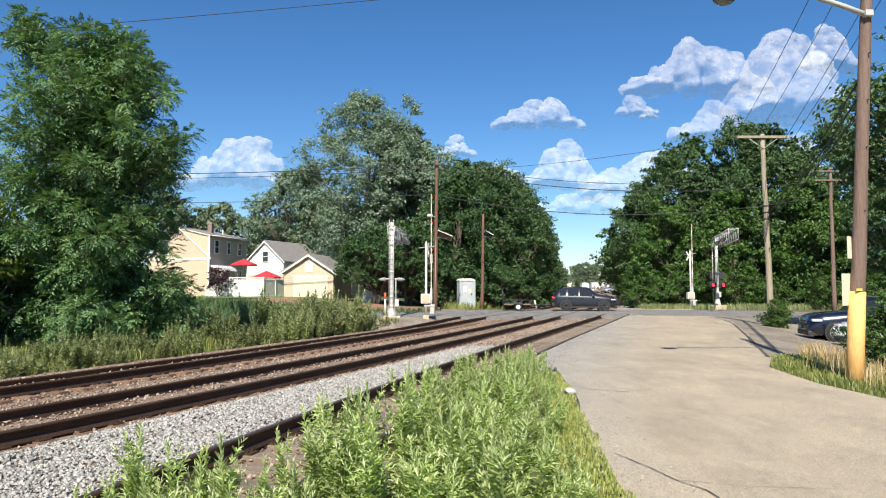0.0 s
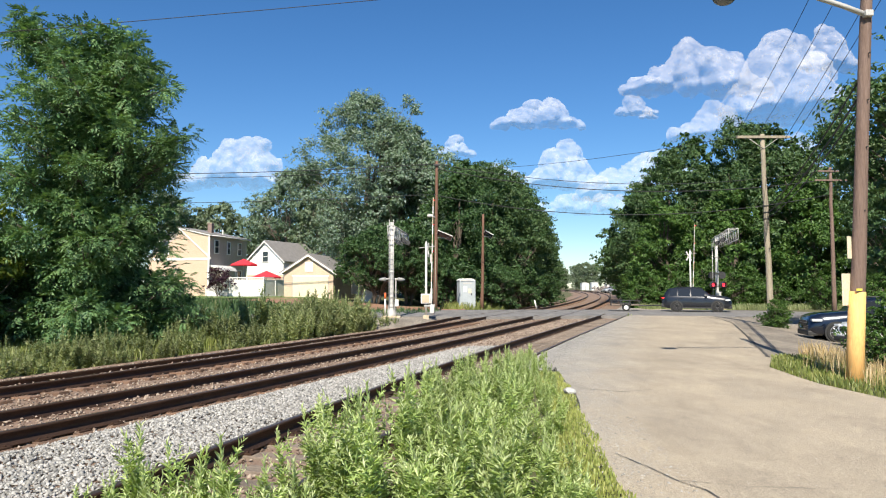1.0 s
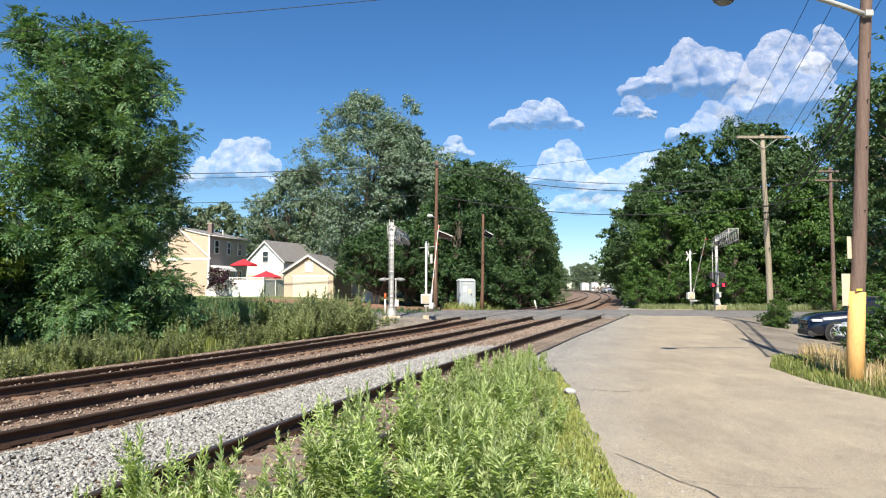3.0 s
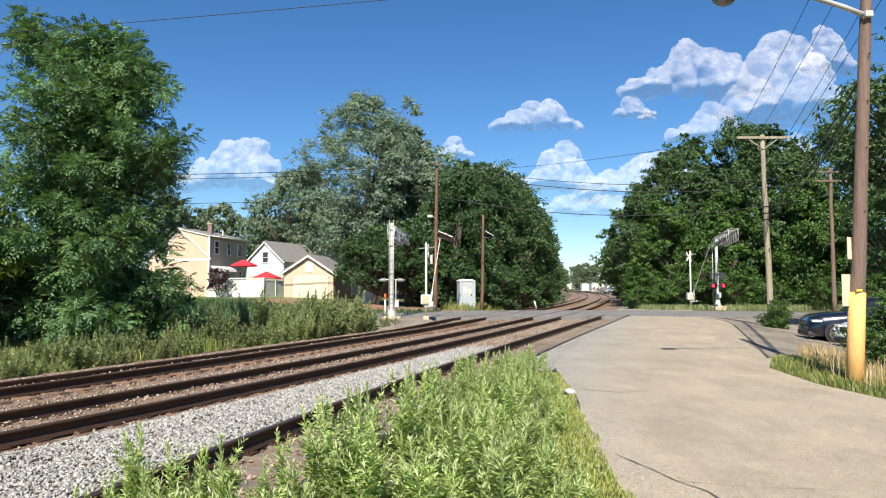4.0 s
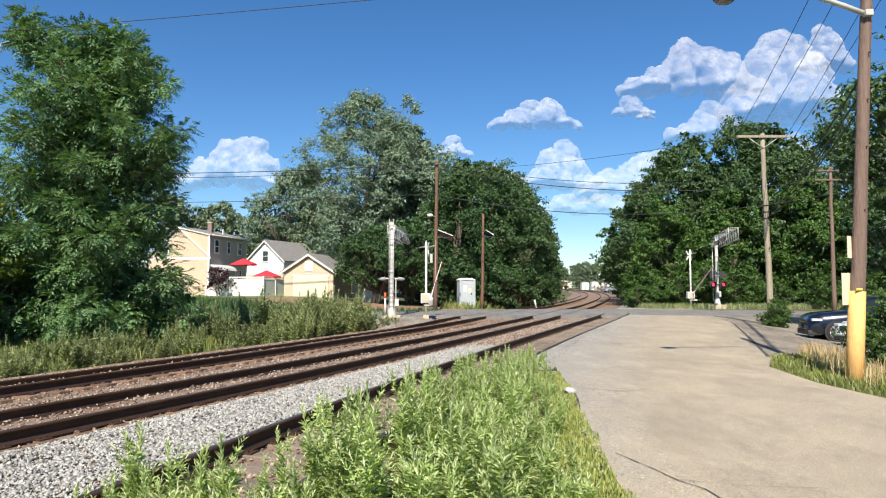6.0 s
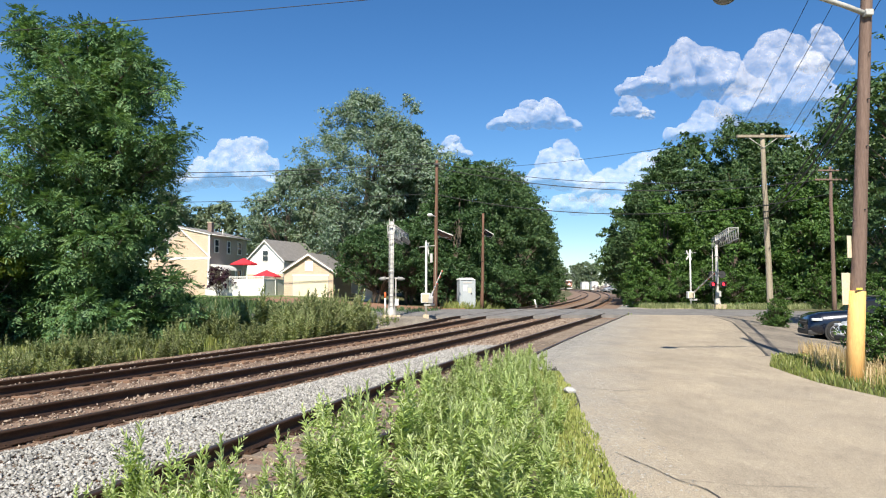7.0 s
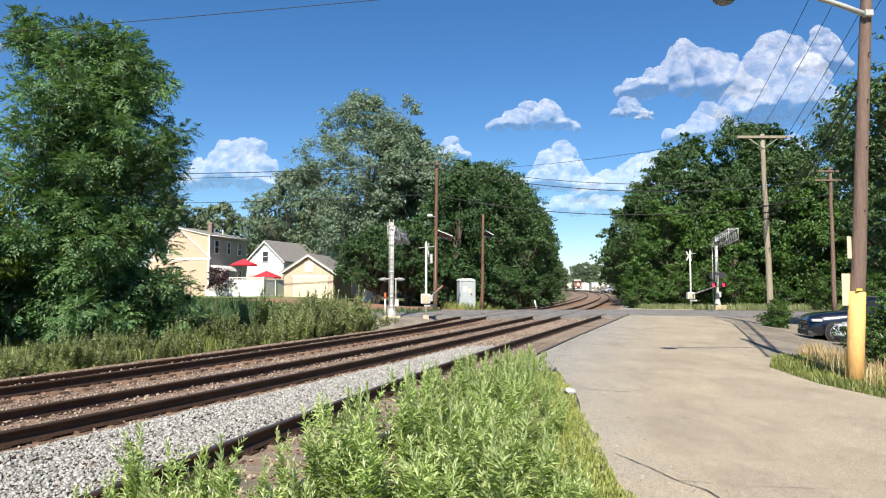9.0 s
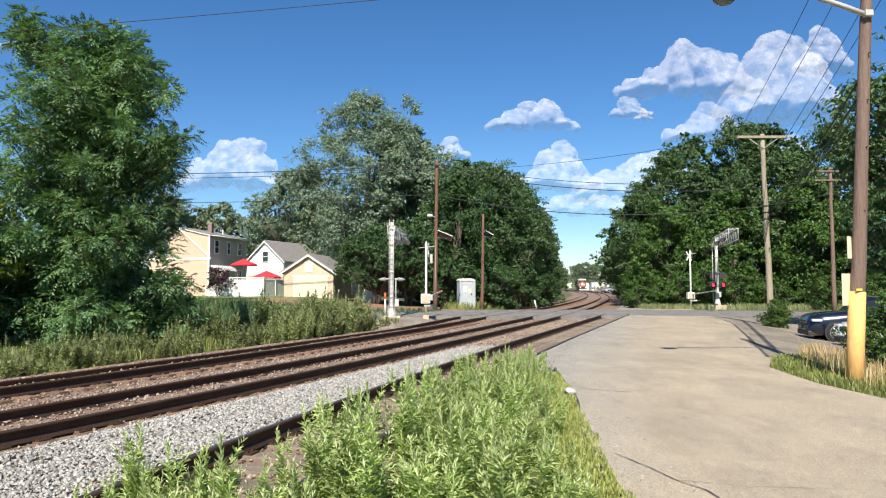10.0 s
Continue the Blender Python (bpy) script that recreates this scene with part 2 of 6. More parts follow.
def leaf_mesh(name, at, out, size, rng, slim=0.5, droop=0.3, flat=0.85):
    """Folded leaf blades at points, roughly facing out."""
    n = len(at)
    size = np.broadcast_to(size, (n,))[:, None] * rng.uniform(0.7, 1.3, (n, 1))
    nrm = out * flat + rng.normal(0, 0.45, (n, 3))
    nrm[:, 2] += 0.35
    nrm /= np.linalg.norm(nrm, axis=1, keepdims=True) + 1e-9
    u = rng.normal(0, 1, (n, 3)) + out * 0.6
    u[:, 2] -= droop
    u -= nrm * (u * nrm).sum(1, keepdims=True)
    u /= np.linalg.norm(u, axis=1, keepdims=True) + 1e-9
    v = np.cross(nrm, u)
    base, tip = at - u * size * 0.5, at + u * size * 0.5 - nrm * size * 0.12
    l, r = at + v * size * slim * 0.5 + nrm * size * 0.1, at - v * size * slim * 0.5 + nrm * size * 0.1
    verts = np.stack([base, r, tip, l], 1).reshape(-1, 3)
    i = np.arange(n)[:, None] * 4
    return quick_mesh(name, verts, np.concatenate([i + [0, 1, 2], i + [0, 2, 3]], 0))


# ---------- the plan ----------
B_CURVE = (-1.3941, 25.2348, -162.7699, 467.2716, -522.6337)
S_CURVE = (-4.358e-05, 0.0042173, 0.22506, -3.5143)


def main_x(y):
    """Centre line of the nearer main track, a long left-hand curve."""
    if y < 4:
        return main_x(4) + (y - 4) * 0.52
    return float(np.polyval(B_CURVE, math.log(y + 30)))


def siding_x(y):
    return float(np.polyval(S_CURVE, min(y, 46.0))) + 0.33 * max(0.0, y - 46)


def grade(y):
    """The land rises gently beyond the crossing."""
    return 0.00286 * min(max(0.0, y - 60), 250)


def smooth(a, b, v):
    t = min(1.0, max(0.0, (v - a) / (b - a)))
    return t * t * (3 - 2 * t)


def lot_drop(x, y):
    """The gravel lot lies a little lower than the drive and the street."""
    off = (x - 8.0) * 0.947 - (y - 16.4) * 0.321
    return 0.21 * smooth(0.9, 3.2, off) * (1 - smooth(31, 38, y)) * smooth(15.5, 18.5, y) * (1 - smooth(30, 36, x))


def land(x, y):
    edge = siding_x(y) + 1.2 if y < 46 else main_x(min(y, 420)) + 3.0
    z = -0.06 + grade(y)
    d = (main_x(min(max(y, -40), 420)) - x) * 0.94
    if d > 0:
        near = 1 - smooth(44, 56, y)
        z -= 0.45 * smooth(6.6, 9.5, d) * near
        z += (0.3 + 0.6 * smooth(30, 60, y)) * smooth(11, 26, d) * (1 - smooth(150, 300, y))
    if x < edge + 0.6 and d < 8.5:
        z -= 0.55 * smooth(8.5, 7.0, d) * (1 - smooth(edge - 0.4, edge + 0.6, x)) if d > 7.0 else 0.55 * (1 - smooth(edge - 0.4, edge + 0.6, x))
    z += 0.04 * noise.noise(Vector((x * 0.4, y * 0.4, 0)))
    if x > 7 and 14 < y < 42:
        z -= 1.25 * lot_drop(x, y)
    return z


def sheet(name, xs, ys, height, material, label, category):
    xs, ys = np.asarray(xs), np.asarray(ys)
    verts = np.array([(x, y, height(x, y)) for y in ys for x in xs])
    nx = len(xs)
    f = np.array([(j * nx + i, j * nx + i + 1, (j + 1) * nx + i + 1, (j + 1) * nx + i) for j in range(len(ys) - 1) for i in range(nx - 1)])
    me = quick_mesh(name, verts, f)
    me.shade_smooth()
    me.materials.append(M[material])
    return tagged(new(name, me), label, category, kind="structure")


def spaced(lo, hi, mid_lo, mid_hi, step, grow=1.35):
    out = list(np.arange(mid_lo, mid_hi + 1e-6, step))
    s, v = step, mid_hi
    while v < hi:
        s *= grow
        v += s
        out.append(min(v, hi))
    s, v = step, mid_lo
    low = []
    while v > lo:
        s *= grow
        v -= s
        low.append(max(v, lo))
    return np.array(low[::-1] + out)


sheet("ground", spaced(-2500, 2500, -40, 45, 1.0), spaced(-1500, 4000, -6, 75, 1.0), land, "meadow", "weedy brown and green earth round the tracks", "ground")


def ribbon(name, left, right, ys, z, material, label, category, across=6):
    """A strip of ground between two edges, x = left(y) and right(y)."""
    verts, faces = [], []
    for y in ys:
        a, b = left(y), right(y)
        verts += [(a + (b - a) * k / across, y, z(a + (b - a) * k / across, y)) for k in range(across + 1)]
    w = across + 1
    faces = [(j * w + i, j * w + i + 1, (j + 1) * w + i + 1, (j + 1) * w + i) for j in range(len(ys) - 1) for i in range(across)]
    me = quick_mesh(name, np.array(verts), np.array(faces))
    me.shade_smooth()
    me.materials.append(M[material])
    return tagged(new(name, me), label, category, kind="structure")


def patch(name, outline, z, material, label, category):
    """A flat paved area with a slightly ragged edge and a little thickness."""
    bm = bmesh.new()
    pts = []
    n = len(outline)
    for i in range(n):
        a, b = Vector(outline[i]), Vector(outline[(i + 1) % n])
        steps = max(1, int((b - a).length / 0.6))
        for k in range(steps):
            p = a.lerp(b, k / steps)
            w = noise.noise_vector(Vector((p.x * 0.4, p.y * 0.4, 3.0)))
            pts.append((p.x + 0.13 * w.x, p.y + 0.13 * w.y))
    prism(bm, pts, z - 0.3, z, "z")
    return tagged(mesh_object(name, bm, material), label, category, kind="structure")


def lerp_line(pts):
    ys, xs = [p[1] for p in pts], [p[0] for p in pts]
    return lambda y: float(np.interp(y, ys, xs))


# cross street, dusty drive, grey lot
patch("road", [(-60, 43.5), (-20, 43.2), (-5, 42.6), (2.5, 41.2), (10, 43.2), (16.5, 42.0), (20.5, 40.6), (30, 35), (95, -2), (100, 10), (60, 32), (34, 44.5), (27, 48.8), (23, 53), (15, 55.4), (5, 54.8), (-6, 53.2), (-25, 52.6), (-60, 53.0)],
      0.0, "asphalt", "worn grey asphalt street over the level crossing", "road")
patch("driveway", [(1.2, -4), (1.5, 5.9), (1.62, 7.3), (2.03, 11.1), (2.6, 16.2), (3.85, 20.5), (6.7, 28.6), (9.3, 36.5), (11.8, 43.0), (16.2, 41.9), (14.5, 35), (11.3, 26), (9.2, 21), (8.1, 17.2), (7.0, 15), (6.7, 12.4), (6.8, 10.7), (7.6, 6), (9, -4)],
      0.012, "drive", "tan dusty worn drive of packed gravel beside the siding", "driveway")
# earth strips between the tracks and beyond
def bed_z(x, y):
    """Top of the stone bed: lower under the farther main track."""
    off = main_x(y) - x
    low = -0.19 - 0.08 * smooth(1.6, 2.6, off) + 0.04 * smooth(-1.0, -1.3, off) * (1 - smooth(-1.0, -1.3, -off)) * 0
    low += 0.12 * smooth(36, 41, y) * (1 - smooth(55, 75, y)) * smooth(1.6, 2.6, off)
    return low + grade(y) + 0.02 * noise.noise(Vector((x * 2, y * 2, 0))) - 0.1 * smooth(5.8, 7.2, off)


ribbon("ballast_bed", lambda y: main_x(y) - 7.2, lambda y: siding_x(y) + 1.35 if y < 46 else main_x(y) + 3.2 , np.concatenate([np.arange(-8, 60, 0.5), np.arange(60, 460, 5)]),
       bed_z, "bed", "rusty brown ballast bed under the tracks", "ballast", 14)
ribbon("gravel_track", lambda y: main_x(y) + 3.3, lambda y: main_x(y) + lerp_line([(9.5, 52), (8.5, 80), (7.5, 140), (9, 200), (5, 300)])(y), np.arange(52, 300, 4),
       lambda x, y: grade(y) - 0.02, "drive", "pale gravel service track along the rails", "gravel track")
sheet("mulch_yard", np.arange(-15, 2.6, 0.8), np.arange(53.6, 61, 0.8), lambda x, y: land(x, y) + 0.05, "redearth", "red-brown bare earth beside the street", "bare earth")


ribbon("gravel_lot", lerp_line([(7.4, 16.6), (8.6, 20.9), (10.8, 26), (14.0, 35), (15.8, 41.4)]), lerp_line([(10.5, 16.6), (28, 17.6), (46, 20), (48, 25), (30, 34.4), (20.8, 40), (17.2, 41.4)]), np.arange(16.6, 41.4, 0.5),
       lambda x, y: 0.002 - lot_drop(x, y) - 0.012 * (y > 34), "lot", "grey gravel parking lot with weeds", "parking lot", 30)


def crack(points, width, seed, name="crack", label="thin dark crack in the drive", category="crack"):
    """A wandering strip of tar or broken edge, a few millimetres proud."""
    rng = np.random.default_rng(seed)
    pts = []
    for a, b in zip(points, points[1:]):
        a, b = np.array(a, float), np.array(b, float)
        n = max(2, int(np.linalg.norm(b - a) / 0.12))
        pts += [a + (b - a) * k / n for k in range(n)]
    pts = np.array(pts) + np.cumsum(rng.normal(0, 0.002, (len(pts), 2)), 0)
    d = np.gradient(pts, axis=0)
    nrm = np.stack([-d[:, 1], d[:, 0]], 1) / (np.linalg.norm(d, axis=1, keepdims=True) + 1e-9)
    w = width * rng.uniform(0.3, 1.2, (len(pts), 1)) / 2
    l, r = pts + nrm * w, pts - nrm * w
    v = np.concatenate([np.c_[l, np.full(len(l), 0.021)], np.c_[r, np.full(len(r), 0.021)]])
    n = len(pts)
    fcs = np.array([(k, k + 1, n + k + 1, n + k) for k in range(n - 1)])
    me = quick_mesh(name, v, fcs)
    me.materials.append(M["tar"])
    return tagged(new(name, me), label, category, "drive cracks", "structure")


crack([(7.96, 17.15), (9.75, 22), (11.9, 27.9), (14.0, 33.7), (15.0, 37.4), (15.2, 39.2), (14.4, 40.6)], 0.1, 1, "seam", "dark tar seam between drive and lot", "seam")
crack([(1.75, 7.2), (1.95, 6.6), (2.05, 6.2), (2.2, 5.9), (2.25, 5.2)], 0.016, 3)
crack([(2.05, 6.2), (2.6, 6.0), (3.4, 5.9)], 0.008, 4)
crack([(4.8, 19.5), (6.6, 19.9), (8.0, 19.2)], 0.02, 6)
crack([(2.3, 11.8), (2.9, 11.4), (3.6, 11.7)], 0.03, 8, "stain", "dark worn hollow in the drive", "stain")
# ---------- railway ----------
RAIL = [(-0.075, 0), (0.075, 0), (0.075, 0.015), (0.012, 0.04), (0.01, 0.135), (0.036, 0.145), (0.036, 0.18), (-0.036, 0.18), (-0.036, 0.145), (-0.01, 0.135), (-0.012, 0.04), (-0.075, 0.015)]


def rail_strip(parent, centre, off, top, ys):
    """One rail swept along the track; off is its distance from the centre line."""
    verts = []
    for y in ys:
        d = (centre(y + 0.3) - centre(y - 0.3)) / 0.6
        k = 1 / math.sqrt(1 + d * d)
        nx, ny = k, -d * k
        for u, w in RAIL:
            verts.append((centre(y) + nx * (off + u), y + ny * (off + u), top(y) - 0.18 + w))
    n = len(RAIL)
    faces = [(j * n + i, (j + 1) * n + i, (j + 1) * n + (i + 1) % n, j * n + (i + 1) % n) for j in range(len(ys) - 1) for i in range(n)]
    me = quick_mesh("rail", np.array(verts), np.array(faces))
    me.materials.append(M["rail"])
    me.materials.append(M["railtop"])
    idx = np.zeros(len(faces), dtype=np.int32)
    idx[6::n] = 1
    me.polygons.foreach_set("material_index", idx)
    ob = new("rail", me)
    ob.parent = parent
    return ob


def tie_mesh(mat, wide=2.6):
    bm = B(-wide / 2, wide / 2, -0.115, 0.115, -0.18, 0.0, bevel=0.012)
    me = bpy.data.meshes.new("tie")
    bm.to_mesh(me)
    bm.free()
    me.materials.append(M[mat])
    return me


def plate_mesh():
    bm = B(-0.17, 0.17, -0.09, 0.09, 0.0, 0.018)
    for sx in (-0.1, 0.1):
        for sy in (-0.05, 0.05):
            box(bm, sx - 0.012, sx + 0.012, sy - 0.012, sy + 0.012, 0.0, 0.035)
    me = bpy.data.meshes.new("tie_plate")
    bm.to_mesh(me)
    bm.free()
    me.materials.append(M["rail"])
    return me


PLATE = plate_mesh()


def track(label, centre, tops, ys, tie_mat, tie_to, crossing=True):
    t = thing("railway_track", label, "railway track", group="railway tracks")
    for off, top in zip((-0.7525, 0.7525), tops):
        rail_strip(t, centre, off, top, ys)
    me = tie_mesh(tie_mat)
    rng = random.Random(5)
    y = ys[0] + 0.3
    while y < tie_to:
        d = (centre(y + 0.3) - centre(y - 0.3)) / 0.6
        if not (crossing and 41.0 < y < 55.5):
            zl, zr = tops[0](y) - 0.186, tops[1](y) - 0.186
            m = Matrix.Translation((centre(y), y, (zl + zr) / 2)) @ Matrix.Rotation(-math.atan(d) + rng.uniform(-0.02, 0.02), 4, "Z") @ Matrix.Rotation(-math.asin((zr - zl) / 1.505), 4, "Y")
            ob = new("tie", me)
            ob.parent, ob.matrix_basis = t, m
            if y < 32:
                for off in (-0.7525, 0.7525):
                    p = new("tie_plate", PLATE)
                    p.parent, p.matrix_basis = t, m @ Matrix.Translation((off, 0, 0.001))
        y += 0.53 / math.sqrt(1 + d * d) * rng.uniform(0.94, 1.06)
    return t


def far_x(y):
    d = (main_x(y + 0.3) - main_x(y - 0.3)) / 0.6
    return main_x(y) - 4.0 * math.sqrt(1 + d * d)


def on_level(low):
    """Rail height: canted in the open curve, flush with the street at the crossing."""
    return lambda y: 0.012 + grade(y) + low * (1 - smooth(30, 41, y) + smooth(56, 75, y))


ys_main = np.concatenate([np.arange(-6, 60, 0.75), np.arange(60, 470, 3.0)])
track("rusty main track on timber ties, nearer of two", main_x, (on_level(-0.035), on_level(0.0)), ys_main, "tie", 110)
track("rusty main track on timber ties, canted, farther of two", far_x, (on_level(-0.17), on_level(-0.07)), ys_main, "tie", 110)
track("dark rusty siding track ending at the street", siding_x, (lambda y: 0.03, lambda y: 0.03), np.arange(-5, 45.3, 0.75), "oldtie", 41)
ribbon("gravel_apron", lambda y: far_x(y) - 5.6, lambda y: far_x(y) - 1.35, np.arange(33.0, 43.2, 0.5),
       lambda x, y: -0.03 - 0.45 * smooth(37.5, 33.5, y) - 0.2 * smooth(3.0, 1.3, far_x(y) - x) - 0.5 * smooth(4.6, 5.6, far_x(y) - x) * (y < 42), "lot", "grey brown gravel round the signal masts", "gravel", 10)
ribbon("siding_shoulder", lambda y: siding_x(y) + 0.84, lambda y: siding_x(y) + 1.75, np.arange(14.5, 43.6, 0.5),
       lambda x, y: 0.004, "drive", "loose grey gravel against the outer siding rail", "gravel", 6)
# ---------- trees ----------


def limb(bm, a, b, r0, r1, rng, sides=6, sag=0.06):
    a, b = Vector(a), Vector(b)
    n = 5 if sides > 6 else 3
    pts = []
    for k in range(n + 1):
        p = a.lerp(b, k / n)
        if 0 < k < n:
            p += Vector(rng.normal(0, sag, 3)) * (b - a).length * 0.5
        pts.append(p)
    tube(bm, pts, [r0 + (r1 - r0) * k / n for k in range(n + 1)], sides)
    return pts


def clump_points(centre, radius, count, rng):
    """Leaf places in the twig tufts round one uneven clump."""
    m = max(5, count // 15)
    sd = rng.normal(0, 1, (m, 3)) + np.array([0, 0, 0.25])
    sd /= np.linalg.norm(sd, axis=1, keepdims=True)
    tuft = sd * radius * rng.uniform(0.35, 1.08, (m, 1)) * np.array([1, 1, 0.75])
    pick = rng.integers(0, m, count)
    off = rng.normal(0, 1, (count, 3)) * np.array([1, 1, 0.6])
    off *= radius * rng.uniform(0.10, 0.26, (m, 1))[pick]
    out = sd[pick] * 0.6 + off / (np.linalg.norm(off, axis=1, keepdims=True) + 1e-9) * 0.6
    return centre + tuft[pick] + off, out


def crown_clumps(bottom, top, radius, count, rng, shape=1.0, lean=(0, 0), ragged=0.16):
    """Places of the leaf clumps in an egg-shaped, ragged crown."""
    out = []
    lobes = [(rng.uniform(0, 6.28), rng.uniform(0.15, 0.85), rng.uniform(0.2, 0.34)) for _ in range(7)]
    for k in range(count):
        f = (k + rng.uniform(0, 1)) / count
        if k % 3 == 0:
            la, lf, lr = lobes[(k // 3) % 7]
            wl = max(0.3, math.sin(math.pi * min(0.999, 0.12 + 0.88 * lf) ** shape)) ** 0.7
            o = rng.normal(0, 0.5, 3) * lr * radius
            out.append((lean[0] * lf + radius * wl * 0.98 * math.cos(la) + o[0], lean[1] * lf + radius * wl * 0.98 * math.sin(la) + o[1], max(bottom, bottom + (top - bottom) * lf + o[2] * 1.3)))
            continue
        z = bottom + (top - bottom) * f
        w = max(0.12, math.sin(math.pi * min(0.999, 0.12 + 0.88 * f) ** shape)) ** 0.7
        r = radius * w * math.sqrt(rng.uniform(0.12, 1.0)) * (1 + rng.normal(0, ragged))
        a = rng.uniform(0, 2 * math.pi)
        out.append((lean[0] * f + r * math.cos(a), lean[1] * f + r * math.sin(a), z))
    return out


def tree_meshes(height, radius, bottom, seed, material, clumps, per, leaf, clump_r, trunk_r=0.22, shape=1.0, stems=1, slim=0.5, lean=(0, 0), droop=0.3):
    rng = np.random.default_rng(seed)
    cs = crown_clumps(bottom, height * 0.96, radius * 0.86, clumps, rng, shape, lean)
    pts, outs = [], []
    for c in cs:
        p, d = clump_points(np.array(c), clump_r * rng.uniform(0.65, 1.25), per, rng)
        pts.append(p)
        outs.append(d)
    crown = leaf_mesh("crown", np.concatenate(pts), np.concatenate(outs), leaf, rng, slim, droop)
    crown.materials.append(M[material])
    bm = bmesh.new()
    for s in range(stems):
        a = 2 * math.pi * s / stems
        foot = (0.25 * math.cos(a) * (stems > 1), 0.25 * math.sin(a) * (stems > 1), -0.3)
        tip = (lean[0] * 0.7 + radius * 0.2 * math.cos(a) * (stems > 1), lean[1] * 0.7 + radius * 0.2 * math.sin(a) * (stems > 1), height * 0.8)
        spine = limb(bm, foot, tip, trunk_r * 1.25 / math.sqrt(stems), trunk_r * 0.25, rng, 8, 0.04)
        for c in cs[s::max(stems, 3)]:
            j = min(4, max(1, int((c[2] * 0.75) / height * 5)))
            limb(bm, spine[j], c, trunk_r * 0.3, 0.02, rng, 4, 0.08)
    trunk = bpy.data.meshes.new("trunk")
    bm.to_mesh(trunk)
    bm.free()
    trunk.materials.append(M["bark"])
    return trunk, crown


def plant_tree(meshes, label, m, name="tree", category="tree", group=""):
    t = thing(name, label, category, m, group)
    for n, me in zip(("trunk", "crown"), meshes):
        o = new(n, me)
        o.parent = t
        if n == "crown":
            o["kind"] = "stuff"
    return t


def put_tree(meshes, label, x, y, turn=0, scale=1.0, **k):
    return plant_tree(meshes, label, Matrix.Translation((x, y, land(x, y) - 0.05)) @ Matrix.Rotation(radians(turn), 4, "Z") @ Matrix.Diagonal((scale, scale, scale, 1)), **k)


OAK = tree_meshes(15, 5.2, 1.5, 11, "leaf_mid", 185, 175, 0.29, 1.15)
OAK_B = tree_meshes(13, 4.6, 1.0, 12, "leaf_dark", 170, 210, 0.26, 1.1)
SILVER = tree_meshes(21.5, 7.6, 4.0, 13, "leaf_silver", 300, 260, 0.25, 1.2, 0.4, 0.95)
SILVER_B = tree_meshes(16, 5.6, 3.0, 20, "leaf_silver", 150, 170, 0.32, 1.2, 0.3, 0.95)
OAK_FAR = tree_meshes(14, 5.0, 1.0, 21, "leaf_mid", 130, 90, 0.5, 1.3)
ROUND = tree_meshes(7.6, 3.7, 1.7, 14, "leaf_dark", 110, 190, 0.23, 0.9, 0.22, stems=3)
FAR = tree_meshes(14, 5.5, 1.0, 15, "leaf_hazy", 110, 90, 0.52, 1.5)
VINE = tree_meshes(17, 6.0, 0.4, 16, "leaf_mid", 230, 175, 0.29, 1.15)
VINE_FAR = tree_meshes(17, 6.0, 0.4, 16, "leaf_mid", 160, 100, 0.48, 1.35)
VINE_B = tree_meshes(11, 4.6, 0.2, 17, "leaf_vine", 150, 165, 0.275, 1.0)
THICKET = tree_meshes(4.2, 3.0, 0.1, 18, "leaf_vine", 74, 105, 0.24, 0.7, 0.08, stems=3)
DARKTHICKET = tree_meshes(5.0, 3.4, 0.1, 19, "leaf_dark", 74, 100, 0.28, 0.8, 0.1, stems=3)

put_tree(SILVER, "tall silver maple with pale grey-green leaves", -8.6, 76, 20, 1.06)
put_tree(SILVER_B, "pale green maple behind the silver maple", -3.2, 77, 140, 1.2)
put_tree(SILVER_B, "smaller pale green maple behind the garage", -23.5, 104, 250, 1.15)
put_tree(OAK, "broad green tree behind the silver maple", -3.2, 80, 100, 1.1)
put_tree(ROUND, "low round dark green maple on three stems", -6.0, 61.5, 0, 0.92, group="yard trees")
put_tree(ROUND, "low round dark green maple on three stems", -3.2, 63.5, 130, group="yard trees")
for x, y, a, s, me in ((1.6, 66, 0, 1.02, OAK_B), (5.0, 70, 140, 0.98, OAK), (2.8, 78, 70, 1.15, OAK_FAR), (7.6, 78, 200, 1.0, OAK), (9.6, 90, 20, 1.02, OAK), (11.8, 98, 80, 1.02, OAK_B),
                       (14.2, 114, 160, 1.05, OAK_FAR), (17.5, 135, 250, 0.95, OAK_FAR), (21, 160, 30, 1.05, OAK_FAR), (26, 190, 60, 1.0, OAK_FAR), (32, 225, 0, 1.05, OAK_FAR), (40, 275, 0, 1.05, OAK_FAR)):
    put_tree(me, "dense dark green tree in the row beside the tracks", x, y, a, s, group="trees along the tracks")
for x, y, a, s in ((0.5, 63, 0, 0.9), (4.2, 63.5, 50, 0.8), (7.2, 68, 90, 0.9), (9.5, 76, 10, 0.9), (12.4, 86, 70, 0.8), (14.3, 100, 30, 0.75), (17.6, 118, 0, 0.65), (21, 140, 0, 0.6), (-1.5, 70, 0, 1.0)):
    put_tree(DARKTHICKET, "dark leafy thicket under the trees", x, y, a, s, name="bush", category="bush", group="thickets along the tracks")
